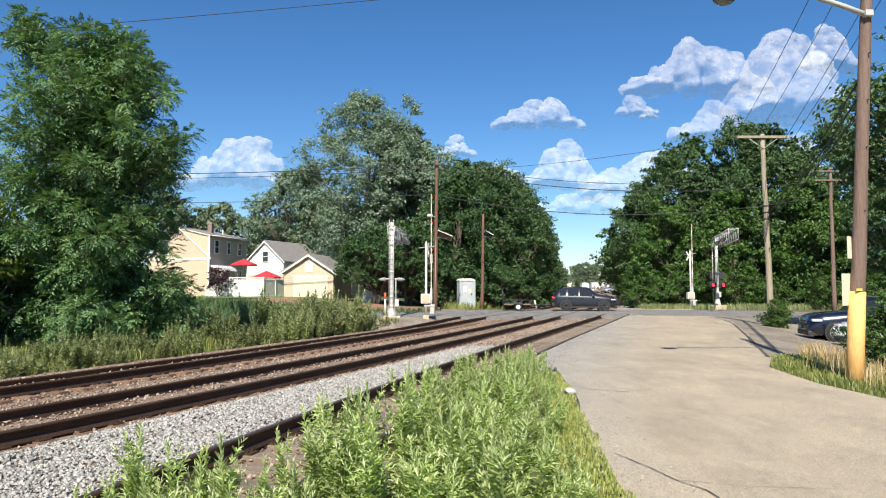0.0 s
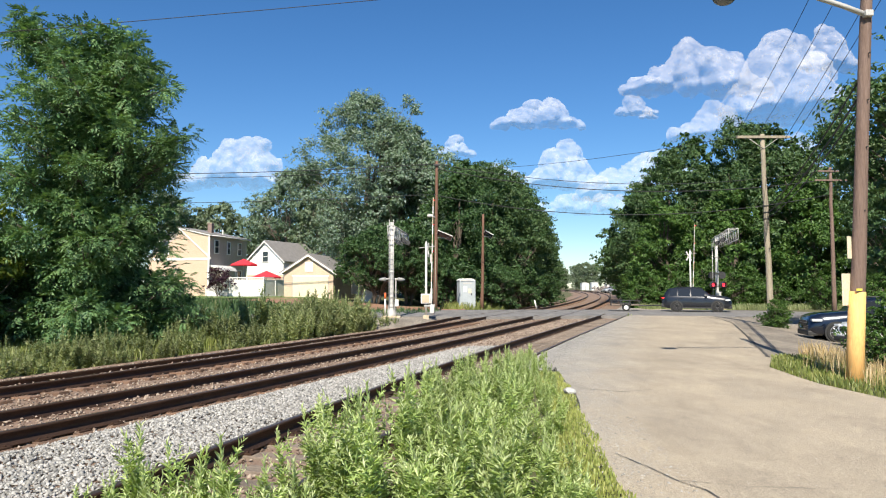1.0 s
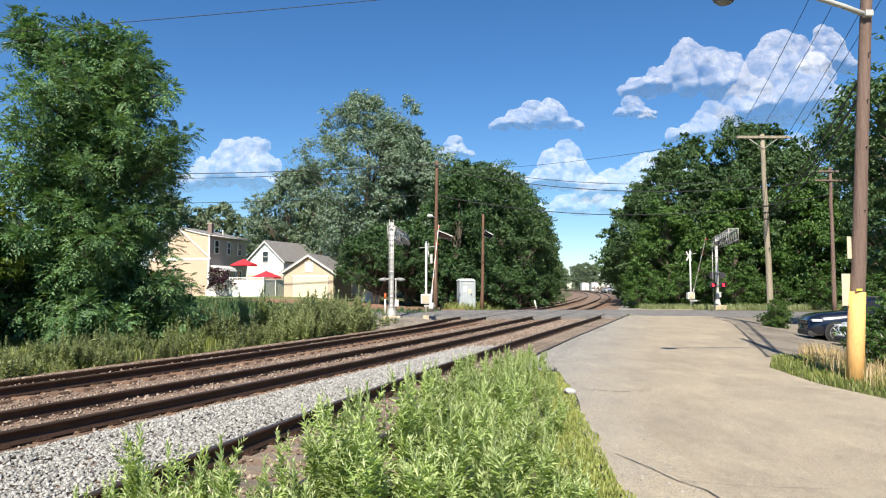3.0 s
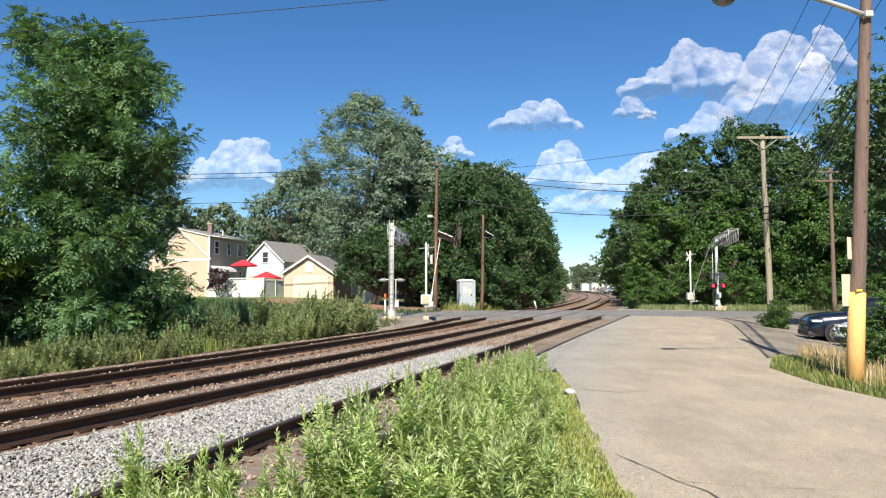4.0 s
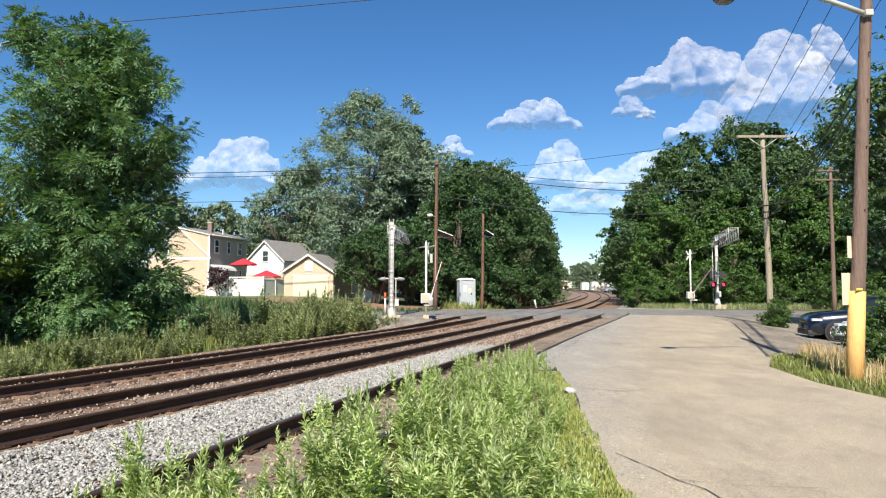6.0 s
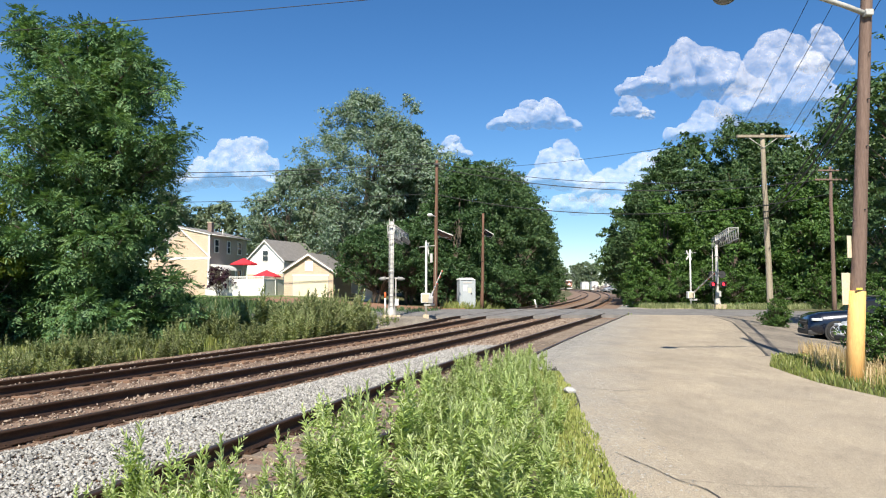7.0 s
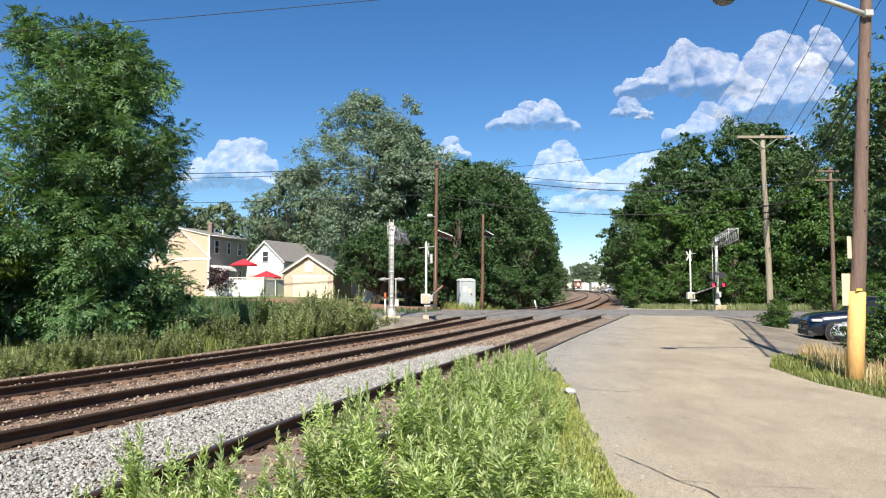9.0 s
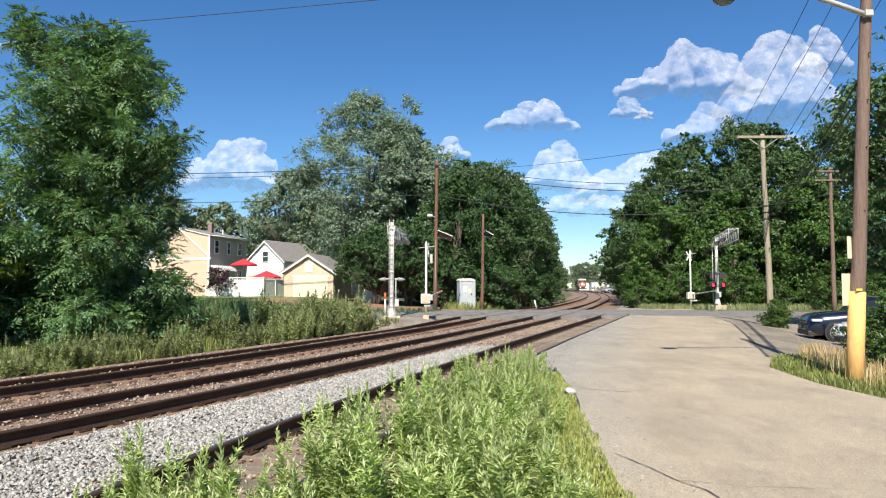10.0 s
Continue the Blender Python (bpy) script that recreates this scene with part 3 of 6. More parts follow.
for x, y, a, s, me in ((22.8, 70, 0, 0.93, VINE), (29.5, 68, 120, 1.09, VINE), (26.0, 73, 60, 1.06, VINE_FAR), (33.5, 71, 300, 1.1, VINE_FAR), (37.5, 66, 230, 1.06, VINE), (26.5, 63.5, 40, 1.0, VINE_B), (33, 62.5, 90, 1.08, VINE_B), (21.0, 64.5, 200, 0.88, VINE_B), (40, 60, 0, 1.0, VINE),
                       (24, 84, 10, 0.85, VINE_FAR), (27, 98, 10, 0.72, VINE_FAR), (31, 115, 10, 0.66, VINE_FAR), (35.5, 132, 10, 0.6, VINE_FAR), (43, 160, 10, 0.6, VINE_FAR), (52, 195, 10, 0.6, VINE_FAR), (62, 240, 0, 0.7, VINE_FAR), (75, 290, 0, 0.75, VINE_FAR)):
    put_tree(me, "tall green tree hung with vines beyond the street", x, y, a, s, group="trees beyond the street")
for x, y, a, s in ((16.8, 60, 0, 0.5), (18.6, 60.5, 40, 0.55), (24.6, 59, 0, 0.8), (28, 58.2, 80, 0.6), (31.4, 57.4, 30, 0.7), (35.5, 55.0, 130, 0.8), (39, 51.5, 220, 0.9), (43, 47, 300, 0.95), (23, 61, 0, 0.9), (20.5, 60.2, 0, 0.7)):
    put_tree(THICKET, "bright green undergrowth beside the street", x, y, a, s, name="bush", category="bush", group="bushes beside the street")
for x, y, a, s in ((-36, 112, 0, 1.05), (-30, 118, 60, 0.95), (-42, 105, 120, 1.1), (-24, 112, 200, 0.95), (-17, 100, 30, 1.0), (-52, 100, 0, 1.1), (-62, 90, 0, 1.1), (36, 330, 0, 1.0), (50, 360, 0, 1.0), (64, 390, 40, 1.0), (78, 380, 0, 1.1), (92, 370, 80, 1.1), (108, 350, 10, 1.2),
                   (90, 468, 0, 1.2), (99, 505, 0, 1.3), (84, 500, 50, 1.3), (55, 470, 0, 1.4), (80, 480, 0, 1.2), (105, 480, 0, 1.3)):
    put_tree(FAR, "distant green tree with leaves paled for haze", x, y, a, s, group="distant trees")
# ---------- materials for made things ----------
M.update(
    galv=surface("galvanised_steel", (0.4, 0.39, 0.37), (0.58, 0.57, 0.54), 3, 40, 0.55, 0.1, bump=0.05, stain=(0.3, 0.27, 0.22)),
    white=surface("white_enamel", (0.66, 0.64, 0.6), (0.8, 0.79, 0.76), 2, 30, 0.5, bump=0.05, stain=(0.55, 0.5, 0.42)),
    flashgrey=surface("weathered_signal_hood", (0.2, 0.2, 0.2), (0.34, 0.34, 0.33), 3, 40, 0.6, 0.1, bump=0.05),
    darksteel=surface("dark_painted_steel", (0.025, 0.025, 0.027), (0.06, 0.06, 0.06), 3, 40, 0.55, 0.2, bump=0.05),
    red=surface("red_paint", (0.45, 0.03, 0.03), (0.6, 0.05, 0.04), 3, 40, 0.6, bump=0.05),
    orange=surface("orange_marker", (0.7, 0.12, 0.03), (0.85, 0.18, 0.05), 3, 40, 0.6, bump=0.05),
    concrete=surface("pale_concrete", (0.45, 0.36, 0.25), (0.62, 0.52, 0.38), 3, 40, 0.9, bump=0.4, stain=(0.34, 0.28, 0.2)),
    panel_grey=surface("grey_moulded_plastic", (0.36, 0.4, 0.42), (0.46, 0.5, 0.52), 2, 40, 0.5, bump=0.05),
    lampgrey=surface("smoky_lamp_glass", (0.13, 0.135, 0.14), (0.2, 0.21, 0.215), 4, 40, 0.25, bump=0.0),
    solar=surface("solar_cells", (0.015, 0.02, 0.04), (0.03, 0.035, 0.06), 6, 40, 0.15, bump=0.0),
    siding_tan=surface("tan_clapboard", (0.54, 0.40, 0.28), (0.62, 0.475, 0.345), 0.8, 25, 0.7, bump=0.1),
    # taupe side walls of house and garage; part of their shade is in this colour
    siding_shaded=surface("shaded_taupe_clapboard", (0.42, 0.36, 0.32), (0.5, 0.43, 0.38), 0.8, 25, 0.7, bump=0.1),
    siding_white=surface("white_clapboard", (0.72, 0.71, 0.69), (0.82, 0.81, 0.79), 0.8, 25, 0.65, bump=0.1),
    shingle=surface("grey_roof_shingles", (0.16, 0.15, 0.145), (0.28, 0.265, 0.25), 2, 20, 0.9, bump=0.5),
    brick=surface("brown_chimney_brick", (0.16, 0.11, 0.09), (0.27, 0.2, 0.17), 4, 25, 0.9, bump=0.5),
    cream=surface("cream_door_panel", (0.68, 0.58, 0.4), (0.78, 0.68, 0.5), 1, 25, 0.6, bump=0.05),
    canvas=surface("red_umbrella_cloth", (0.5, 0.02, 0.035), (0.66, 0.035, 0.05), 2, 60, 0.85, bump=0.1),
    pane=glassy("window_glass", (0.03, 0.04, 0.045)),
    carglass=glassy("tinted_car_glass", (0.02, 0.024, 0.03)),
    rubber=surface("tyre_rubber", (0.012, 0.012, 0.012), (0.03, 0.03, 0.03), 5, 60, 0.85, bump=0.1),
    rim=surface("cast_alloy_rim", (0.35, 0.35, 0.36), (0.5, 0.5, 0.51), 4, 50, 0.3, 0.8, bump=0.0),
    rimdark=surface("black_alloy_rim", (0.03, 0.03, 0.032), (0.06, 0.06, 0.062), 4, 50, 0.35, 0.5, bump=0.0),
    suvpaint=surface("slate_grey_car_paint", (0.008, 0.0095, 0.014), (0.013, 0.015, 0.021), 0.6, 90, 0.3, 0.1, bump=0.0, coat=0.8),
    navy=surface("navy_car_paint", (0.006, 0.009, 0.02), (0.01, 0.015, 0.03), 0.6, 90, 0.25, 0.3, bump=0.0, coat=1.0),
    whitecar=surface("white_car_paint", (0.72, 0.72, 0.71), (0.8, 0.8, 0.79), 0.6, 90, 0.3, bump=0.0, coat=1.0),
    silvercar=surface("silver_car_paint", (0.35, 0.36, 0.37), (0.45, 0.46, 0.47), 0.6, 90, 0.3, 0.5, bump=0.0, coat=1.0),
    plastic=surface("black_trim_plastic", (0.02, 0.02, 0.02), (0.035, 0.035, 0.035), 5, 60, 0.6, bump=0.05),
    lampglass=surface("clear_headlight", (0.55, 0.58, 0.6), (0.75, 0.78, 0.8), 4, 50, 0.1, bump=0.0),
    taillight=glow("red_tail_light", (0.8, 0.03, 0.03), 0.25),
    redlamp=glow("red_crossing_lamp", (1.0, 0.04, 0.07), 1.3),
    headlamp=glow("warm_headlight", (1.0, 0.9, 0.7), 6.0),
    locoorange=surface("orange_locomotive_paint", (0.24, 0.09, 0.055), (0.36, 0.16, 0.1), 1, 20, 0.5, bump=0.05, stain=(0.3, 0.1, 0.04)),
    locoblack=surface("sooty_black_paint", (0.02, 0.02, 0.02), (0.05, 0.045, 0.04), 1, 20, 0.6, bump=0.05),
    wire=surface("black_cable", (0.015, 0.015, 0.017), (0.03, 0.03, 0.03), 5, 60, 0.7, bump=0.0),
    lumber=surface("grey_trailer_boards", (0.14, 0.11, 0.085), (0.26, 0.21, 0.17), 4, 40, 0.85, bump=0.3, stretch=(0.6, 6, 6)),
    scrap=surface("rusty_scrap", (0.12, 0.09, 0.08), (0.4, 0.36, 0.33), 1.5, 8, 0.8, 0.2, bump=0.4, spread=0.15),
    dieseltank=surface("faded_yellow_tag", (0.7, 0.55, 0.05), (0.8, 0.65, 0.1), 4, 40, 0.6, bump=0.0),
)


# ---------- poles and wires ----------
def utility_pole(x, y, h, label, material="pole", lean=(0, 0), r=0.15, z=None):
    z = land(x, y) if z is None else z
    t = thing("utility_pole", label, "utility pole", Matrix.Translation((x, y, z)), "utility poles")
    rng = np.random.default_rng(int(abs(x) * 31 + y))
    pts = [(lean[0] * k / 8 + rng.normal(0, 0.012), lean[1] * k / 8 + rng.normal(0, 0.012), -0.4 + (h + 0.4) * k / 8) for k in range(9)]
    part("shaft", T(pts, [r * (1.1 - 0.4 * k / 8) for k in range(9)], 12), material, t)
    return t


def cross_arm(t, z, half, turn=0.0, brace=True, pins=4, mat="greypole", dx=0.0):
    arm = part("cross_arm", B(-half, half, -0.17, -0.07, z - 0.06, z + 0.06, bevel=0.01), mat, t)
    arm.matrix_basis = Matrix.Translation((dx, 0, 0)) @ Matrix.Rotation(radians(turn), 4, "Z")
    if brace:
        for s in (-1, 1):
            b = part("brace", T([(0, -0.12, z - 0.55), (s * half * 0.55, -0.12, z - 0.06)], 0.018, 6), "galv", t)
            b.matrix_basis = arm.matrix_basis.copy()
    for k in range(pins):
        px = -half * 0.9 + 1.8 * half * k / max(1, pins - 1)
        p = part("insulator", T([(px, -0.12, z + 0.06), (px, -0.12, z + 0.12), (px, -0.12, z + 0.2)], [0.02, 0.045, 0.025], 8), "darksteel", t)
        p.matrix_basis = arm.matrix_basis.copy()
    return arm


near = utility_pole(7.63, 13.05, 10.5, "brown wooden utility pole with a yellow painted foot", "nearpole", (0.72, 0.05), 0.128, z=-0.05)
part("yellow_band", T([(0.02, 0, -0.2), (0.075, 0.0, 0.8), (0.135, 0.005, 1.68)], [0.158, 0.152, 0.146], 16), "yellow", near, "faded yellow painted foot of the pole")
part("lamp_arm", T([(0.46, -0.05, 6.95), (0.0, -0.1, 7.1), (-0.7, -0.2, 7.27), (-1.5, -0.35, 7.36), (-2.0, -0.42, 7.3), (-2.3, -0.45, 7.18)], [0.05, 0.048, 0.045, 0.04, 0.04, 0.05], 10), "galv", near, "pale steel lamp arm")
lh = bmesh.new()
bmesh.ops.create_uvsphere(lh, u_segments=20, v_segments=12, radius=1.0, matrix=Matrix.Translation((-2.4, -0.45, 7.22)) @ Matrix.Diagonal((0.25, 0.2, 0.12, 1)))
head = part("lamp_head", lh, "galv", near, "grey street lamp head", True)
lb = bmesh.new()
bmesh.ops.create_uvsphere(lb, u_segments=20, v_segments=12, radius=1.0, matrix=Matrix.Translation((-2.42, -0.45, 7.15)) @ Matrix.Diagonal((0.22, 0.21, 0.17, 1)))
part("lens", lb, "lampgrey", near, "clouded round lamp lens", True)
part("bracket", B(0.38, 0.53, -0.16, -0.02, 6.9, 7.02, bevel=0.02), "galv", near)
part("tag", B(0.02, 0.13, -0.165, -0.155, 1.7, 1.74), "dieseltank", near, "small yellow number tag")
for z0, z1, w in ((1.42, 2.02, 0.25), (2.3, 2.72, 0.11)):
    s = B(-w / 2, w / 2, -0.012, 0.012, z0, z1, bevel=0.01)
    o = part("sign_plate", s, "cream", near, "pale back of a sign plate")
    o.matrix_basis = Matrix.Translation((0.02 - 0.08 * (z0 < 2), 0.02, 0)) @ Matrix.Rotation(radians(27), 4, "Z")
for z0 in (3.2, 4.4, 5.3, 6.2):
    part("bolt", T([(0.04 + 0.066 * z0, -0.14, z0), (0.04 + 0.066 * z0, -0.08, z0)], 0.012, 6), "darksteel", near)

tee = utility_pole(15.15, 32.2, 9.0, "weathered grey wooden utility pole with one cross arm", "greypole", (-0.22, 0), 0.14)
cross_arm(tee, 8.85, 1.25, 0, True, 0, dx=-0.22)
for z0 in (5.6, 5.3, 5.0):
    part("clamp", T([(-0.13, -0.02, z0), (-0.13, -0.02, z0 + 0.05)], 0.135, 10), "darksteel", tee)
back = utility_pole(29.4, 52.4, 10.9, "dark wooden utility pole among the trees", "nearpole", (0, 0), 0.16)
cross_arm(back, 10.6, 1.0, 0, False, 3, "nearpole")
cross_arm(back, 9.9, 1.25, 0, False, 4, "nearpole")
tall = utility_pole(-0.6, 53.9, 11.6, "tall brown wooden pole with solar panel and lamp", "pole", (0.12, 0), 0.16, z=0.0)
short = utility_pole(3.25, 58.2, 7.85, "short brown wooden pole with a solar panel", "pole", (0.14, 0), 0.14, z=0.05)


def solar_panel(t, z, x, w, tilt):
    f = part("solar_panel", B(-w / 2, w / 2, -0.42, 0.42, -0.025, 0.025, bevel=0.008), "solar", t, "tilted dark solar panel with a pale frame")
    f.matrix_basis = Matrix.Translation((x + w / 2, -0.25, z)) @ Matrix.Rotation(radians(tilt), 4, "Y") @ Matrix.Rotation(radians(-22), 4, "X")
    for s in (-1, 1):
        e = part("frame_bar", B(-w / 2 - 0.02, w / 2 + 0.02, s * 0.42 - 0.02, s * 0.42 + 0.02, -0.03, 0.035), "galv", f)
        e2 = part("frame_bar", B(s * w / 2 - 0.02, s * w / 2 + 0.02, -0.42, 0.42, -0.03, 0.035), "galv", f)
    part("strut", T([(0.1, -0.05, z - 0.15), (x + w * 0.75, -0.25, z - 0.2)], 0.025, 6), "galv", t)


solar_panel(tall, 5.75, 0.12, 1.2, 22)
solar_panel(short, 6.1, 0.12, 0.8, 30)
part("lamp_arm", T([(0.05, -0.1, 7.15), (-0.3, -0.3, 7.3)], 0.03, 6), "galv", tall)
lb = bmesh.new()
bmesh.ops.create_uvsphere(lb, u_segments=14, v_segments=8, radius=1.0, matrix=Matrix.Translation((-0.4, -0.35, 7.28)) @ Matrix.Diagonal((0.24, 0.16, 0.13, 1)))
part("lamp_head", lb, "white", tall, "white yard lamp", True)
part("conduit", T([(-0.02, -0.2, 0.3), (0.05, -0.18, 5.4)], 0.03, 6), "greypole", tall)
part("top_bracket", B(-0.12, 0.34, -0.25, -0.12, 11.2, 11.34, bevel=0.02), "darksteel", tall)
part("meter_box", B(-0.4, -0.2, -0.3, -0.12, 3.6, 4.3, bevel=0.03), "galv", tall)


def wire(name, a, b, sag, r=0.016):
    a, b = Vector(a), Vector(b)
    pts = [a.lerp(b, k / 24) - Vector((0, 0, sag * 4 * (k / 24) * (1 - k / 24))) for k in range(25)]
    o = mesh_object(name, T(pts, r, 5), "wire")
    return tagged(o, "thin black overhead cable between poles", "cable", "overhead cables")


# cables strung along the street and overhead
wire("overhead_cable", (-60, 60, 13.3), (-0.5, 53.9, 11.4), 1.2, 0.03)
wire("overhead_cable", (-60, 60.6, 12.9), (-0.5, 54.0, 11.1), 1.2, 0.022)
wire("overhead_cable", (-60, 60, 10.4), (-0.5, 53.8, 9.0), 1.0, 0.022)
wire("overhead_cable", (-0.5, 53.9, 11.4), (29.0, 52.4, 10.6), 1.3, 0.022)
wire("overhead_cable", (-0.5, 53.9, 11.0), (29.0, 52.4, 9.9), 1.3, 0.03)
wire("overhead_cable", (-0.5, 53.8, 8.9), (29.0, 52.3, 8.7), 1.5, 0.03)
wire("overhead_cable", (14.0, 32.1, 8.8), (-0.5, 53.9, 10.9), 0.4, 0.012)
for x0, z0, x1 in ((13.75, 8.9, 8.55), (14.75, 8.95, 9.2), (15.1, 7.4, 9.9), (15.15, 7.0, 10.3)):
    wire("overhead_cable", (x0, 32.1, z0), (x1, 12.6, 10.6), 0.25, 0.01)
for z, r in ((5.55, 0.018), (5.25, 0.022), (5.0, 0.016)):
    wire("overhead_cable", (15.15, 32.1, z), (7.95, 13.1, z + 0.1), 0.25, r)
wire("overhead_cable", (-30, 24, 9.55), (6, 24, 12.65), 0.12, 0.014)


# ---------- level-crossing equipment ----------
def crossing_gate(x, y, label, mast_h, way, arm_len, side):
    """Mast, mechanism, crossbuck; the arm turns on its pivot. way: +1 the arm falls away along +y, -1 towards -y."""
    g = thing("crossing_gate", label, "crossing gate", Matrix.Translation((x, y, 0.0)), "crossing gates")
    part("foot", B(-0.17, 0.17, -0.17, 0.17, -0.35, 0.12, bevel=0.03), "concrete", g)
    part("mast", T([(0, 0, 0.1), (0, 0, mast_h)], [0.075, 0.06], 12), "white", g, "pale painted mast")
    part("cap", T([(0, 0, mast_h), (0, 0, mast_h + 0.08)], [0.075, 0.03], 10), "galv", g)
    mech = part("mechanism_box", B(-0.3, 0.26, -0.2, 0.26, 0.8, 1.36, bevel=0.04), "white", g, "cream gate mechanism box")
    part("door", B(-0.23, 0.19, -0.222, -0.198, 0.86, 1.3, bevel=0.01), "concrete", mech)
    part("bracket", B(-0.12, 0.5, -0.1, 0.1, 0.62, 0.75, bevel=0.02), "galv", g)
    for s in (-1, 1):
        c = part("crossbuck_board", B(-0.012, 0.012, -0.5, 0.5, -0.085, 0.085), "white", g, "white crossbuck board")
        c.matrix_basis = Matrix.Translation((side * 0.1, 0, mast_h - 0.45)) @ Matrix.Rotation(radians(10 if side > 0 else -52), 4, "Z") @ Matrix.Rotation(radians(45 * s), 4, "X")
    part("lamp_bar", T([(-0.42, 0.0, mast_h - 0.32), (0.5, 0.0, mast_h - 0.22)], 0.025, 6), "galv", g)
    arm = bmesh.new()
    tube(arm, [(0, 0, -0.9), (0, 0, 0), (0, 0, 0.5)], [0.05, 0.06, 0.05], 8)
    arm_ob = part("gate_arm", arm, "white", g, "long red and white striped gate arm")
    n = 10
    for k in range(n):
        z0 = 0.3 + (arm_len - 0.3) * k / n
        w = 0.07 - 0.035 * k / n
        part("stripe", B(-0.022, 0.022, -w, w, z0, z0 + (arm_len - 0.3) / n - 0.002), "white" if k % 2 == 0 else "concrete", arm_ob)
    part("counterweight", B(-0.05, 0.2, -0.16, 0.16, -1.0, -0.55, bevel=0.03), "galv", arm_ob)
    for k in (0.45, 0.72, 0.97):
        part("arm_lamp", T([(0.02, 0, arm_len * k), (0.09, 0, arm_len * k)], 0.035, 8), "taillight", arm_ob)
    return g, arm_ob


gate_near, arm_near = crossing_gate(-0.98, 40.45, "cream crossing gate with its arm falling, beside the tracks", 4.35, 1, 6.0, 1)
gate_far, arm_far = crossing_gate(20.2, 56.8, "cream crossing gate with its arm falling, beyond the street", 4.75, -1, 5.75, -1)


def lamp_pair(parent, z, x, y, facing, lit):
    """Two round hooded flashers on a short bar, facing along y."""
    bar = part("flasher_bar", T([(x - 0.5, y, z), (x + 0.5, y, z)], 0.03, 6), "darksteel", parent)
    for s in (-1, 1):
        d = part("flasher", T([(x + s * 0.42, y - facing * 0.02, z), (x + s * 0.42, y + facing * 0.03, z)], 0.3, 18), "darksteel", bar, "black round flasher disc")
        v = bmesh.new()
        tube(v, [(x + s * 0.42, y + facing * 0.02, z + 0.02), (x + s * 0.42, y + facing * 0.3, z + 0.02)], [0.2, 0.2], 14, False)
        part("hood", v, "darksteel", bar)
        part("lens", T([(x + s * 0.42, y + facing * 0.03, z), (x + s * 0.42, y + facing * 0.06, z)], [0.14, 0.1], 14), "redlamp" if lit else "taillight", bar, "glowing red signal lens" if lit else "red signal lens")


def cantilever(x, y, label, tip, height, ladder):
    """A thick mast with a truss that reaches over the street, carrying flashers and frames."""
    c = thing("cantilever_signal", label, "signal", Matrix.Translation((x, y, 0.0)), "cantilever signals")
    part("foot", B(-0.55, 0.55, -0.5, 0.5, -0.2, 0.06 if ladder else 0.3, bevel=0.03), "concrete", c, "pale concrete foot")
    low = 0.04 if ladder else 0.28
    part("mast", T([(0, 0, low), (0, 0, low + 0.07), (0, 0, 1.1), (0, 0, height * 0.55), (0, 0, height)], [0.3, 0.27, 0.14, 0.13, 0.12], 14), "galv", c, "pale galvanised mast")
    for zz in (1.15, 2.6, 4.2):
        part("collar", T([(0, 0, zz), (0, 0, zz + 0.1)], 0.16, 14), "galv", c)
    tipv = Vector((tip[0] - x, tip[1] - y, 0))
    ang = math.atan2(tipv.y, tipv.x)
    ln = tipv.length
    wide = 0.2 if ladder else 0.3
    m = Matrix.Translation((0, 0, height - 0.95)) @ Matrix.Rotation(ang, 4, "Z")
    for sy in (-wide, wide):
        for zz in (0.0, 0.72):
            r = part("chord", T([(-0.3, sy, zz), (ln, sy, zz)], 0.032, 6), "galv", c)
            r.matrix_basis = m.copy()
    nb = 9
    for k in range(nb + 1):
        u = -0.3 + (ln + 0.3) * k / nb
        for sy in (-wide, wide):
            r = part("post", T([(u, sy, 0), (u, sy, 0.72)], 0.024, 6), "galv", c)
            r.matrix_basis = m.copy()
        r = part("tie_bar", T([(u, -wide, 0.72), (u, wide, 0.72)], 0.022, 6), "galv", c)
        r.matrix_basis = m.copy()
        if k < nb:
            r = part("diagonal", T([(u, wide, 0), (u + (ln + 0.3) / nb, wide, 0.72)], 0.018, 6), "galv", c)
            r.matrix_basis = m.copy()
    for u in (ln * 0.45, ln * 0.78):
        for s in (-1, 1):
            for side in (-wide - 0.12, wide + 0.12):
                d = part("flasher", T([(u - 0.02 * s + s * 0.36, side, 0.1), (u + s * 0.42, side, 0.1)], 0.15, 16), "darksteel", c, "black round flasher disc")
                d.matrix_basis = m.copy()
    if ladder:
        for sx in (-0.14, 0.12):
            part("ladder_rail", T([(sx, -0.24, 0.5), (sx, -0.24, height + 0.15)], 0.02, 6), "galv", c)
        for k in range(18):
            part("rung", T([(-0.14, -0.24, 0.6 + 0.29 * k), (0.12, -0.24, 0.6 + 0.29 * k)], 0.014, 6), "galv", c)
    return c


sig_near = cantilever(-3.04, 41.25, "pale cantilever signal mast with ladder and flashers", (-2.6, 48.0), 5.6, True)
sig_far = cantilever(22.36, 56.8, "cantilever signal mast with red flashers, beyond the street", (19.6, 46.8), 5.95, False)
part("ladder_rail", T([(-0.3, 0.1, 0.6), (-0.3, 0.1, 5.6)], 0.025, 6), "galv", sig_far)
lamp_pair(sig_far, 1.95, -0.02, -0.25, -1, True)
lamp_pair(sig_far, 2.75, 0.1, 0.25, 1, False)
part("bell", T([(-0.05, -0.2, 3.0), (-0.05, -0.34, 3.0)], [0.17, 0.1], 14), "galv", sig_far)
part("junction_box", B(-0.2, 0.2, -0.32, -0.16, 0.95, 1.4, bevel=0.02), "galv", sig_far)
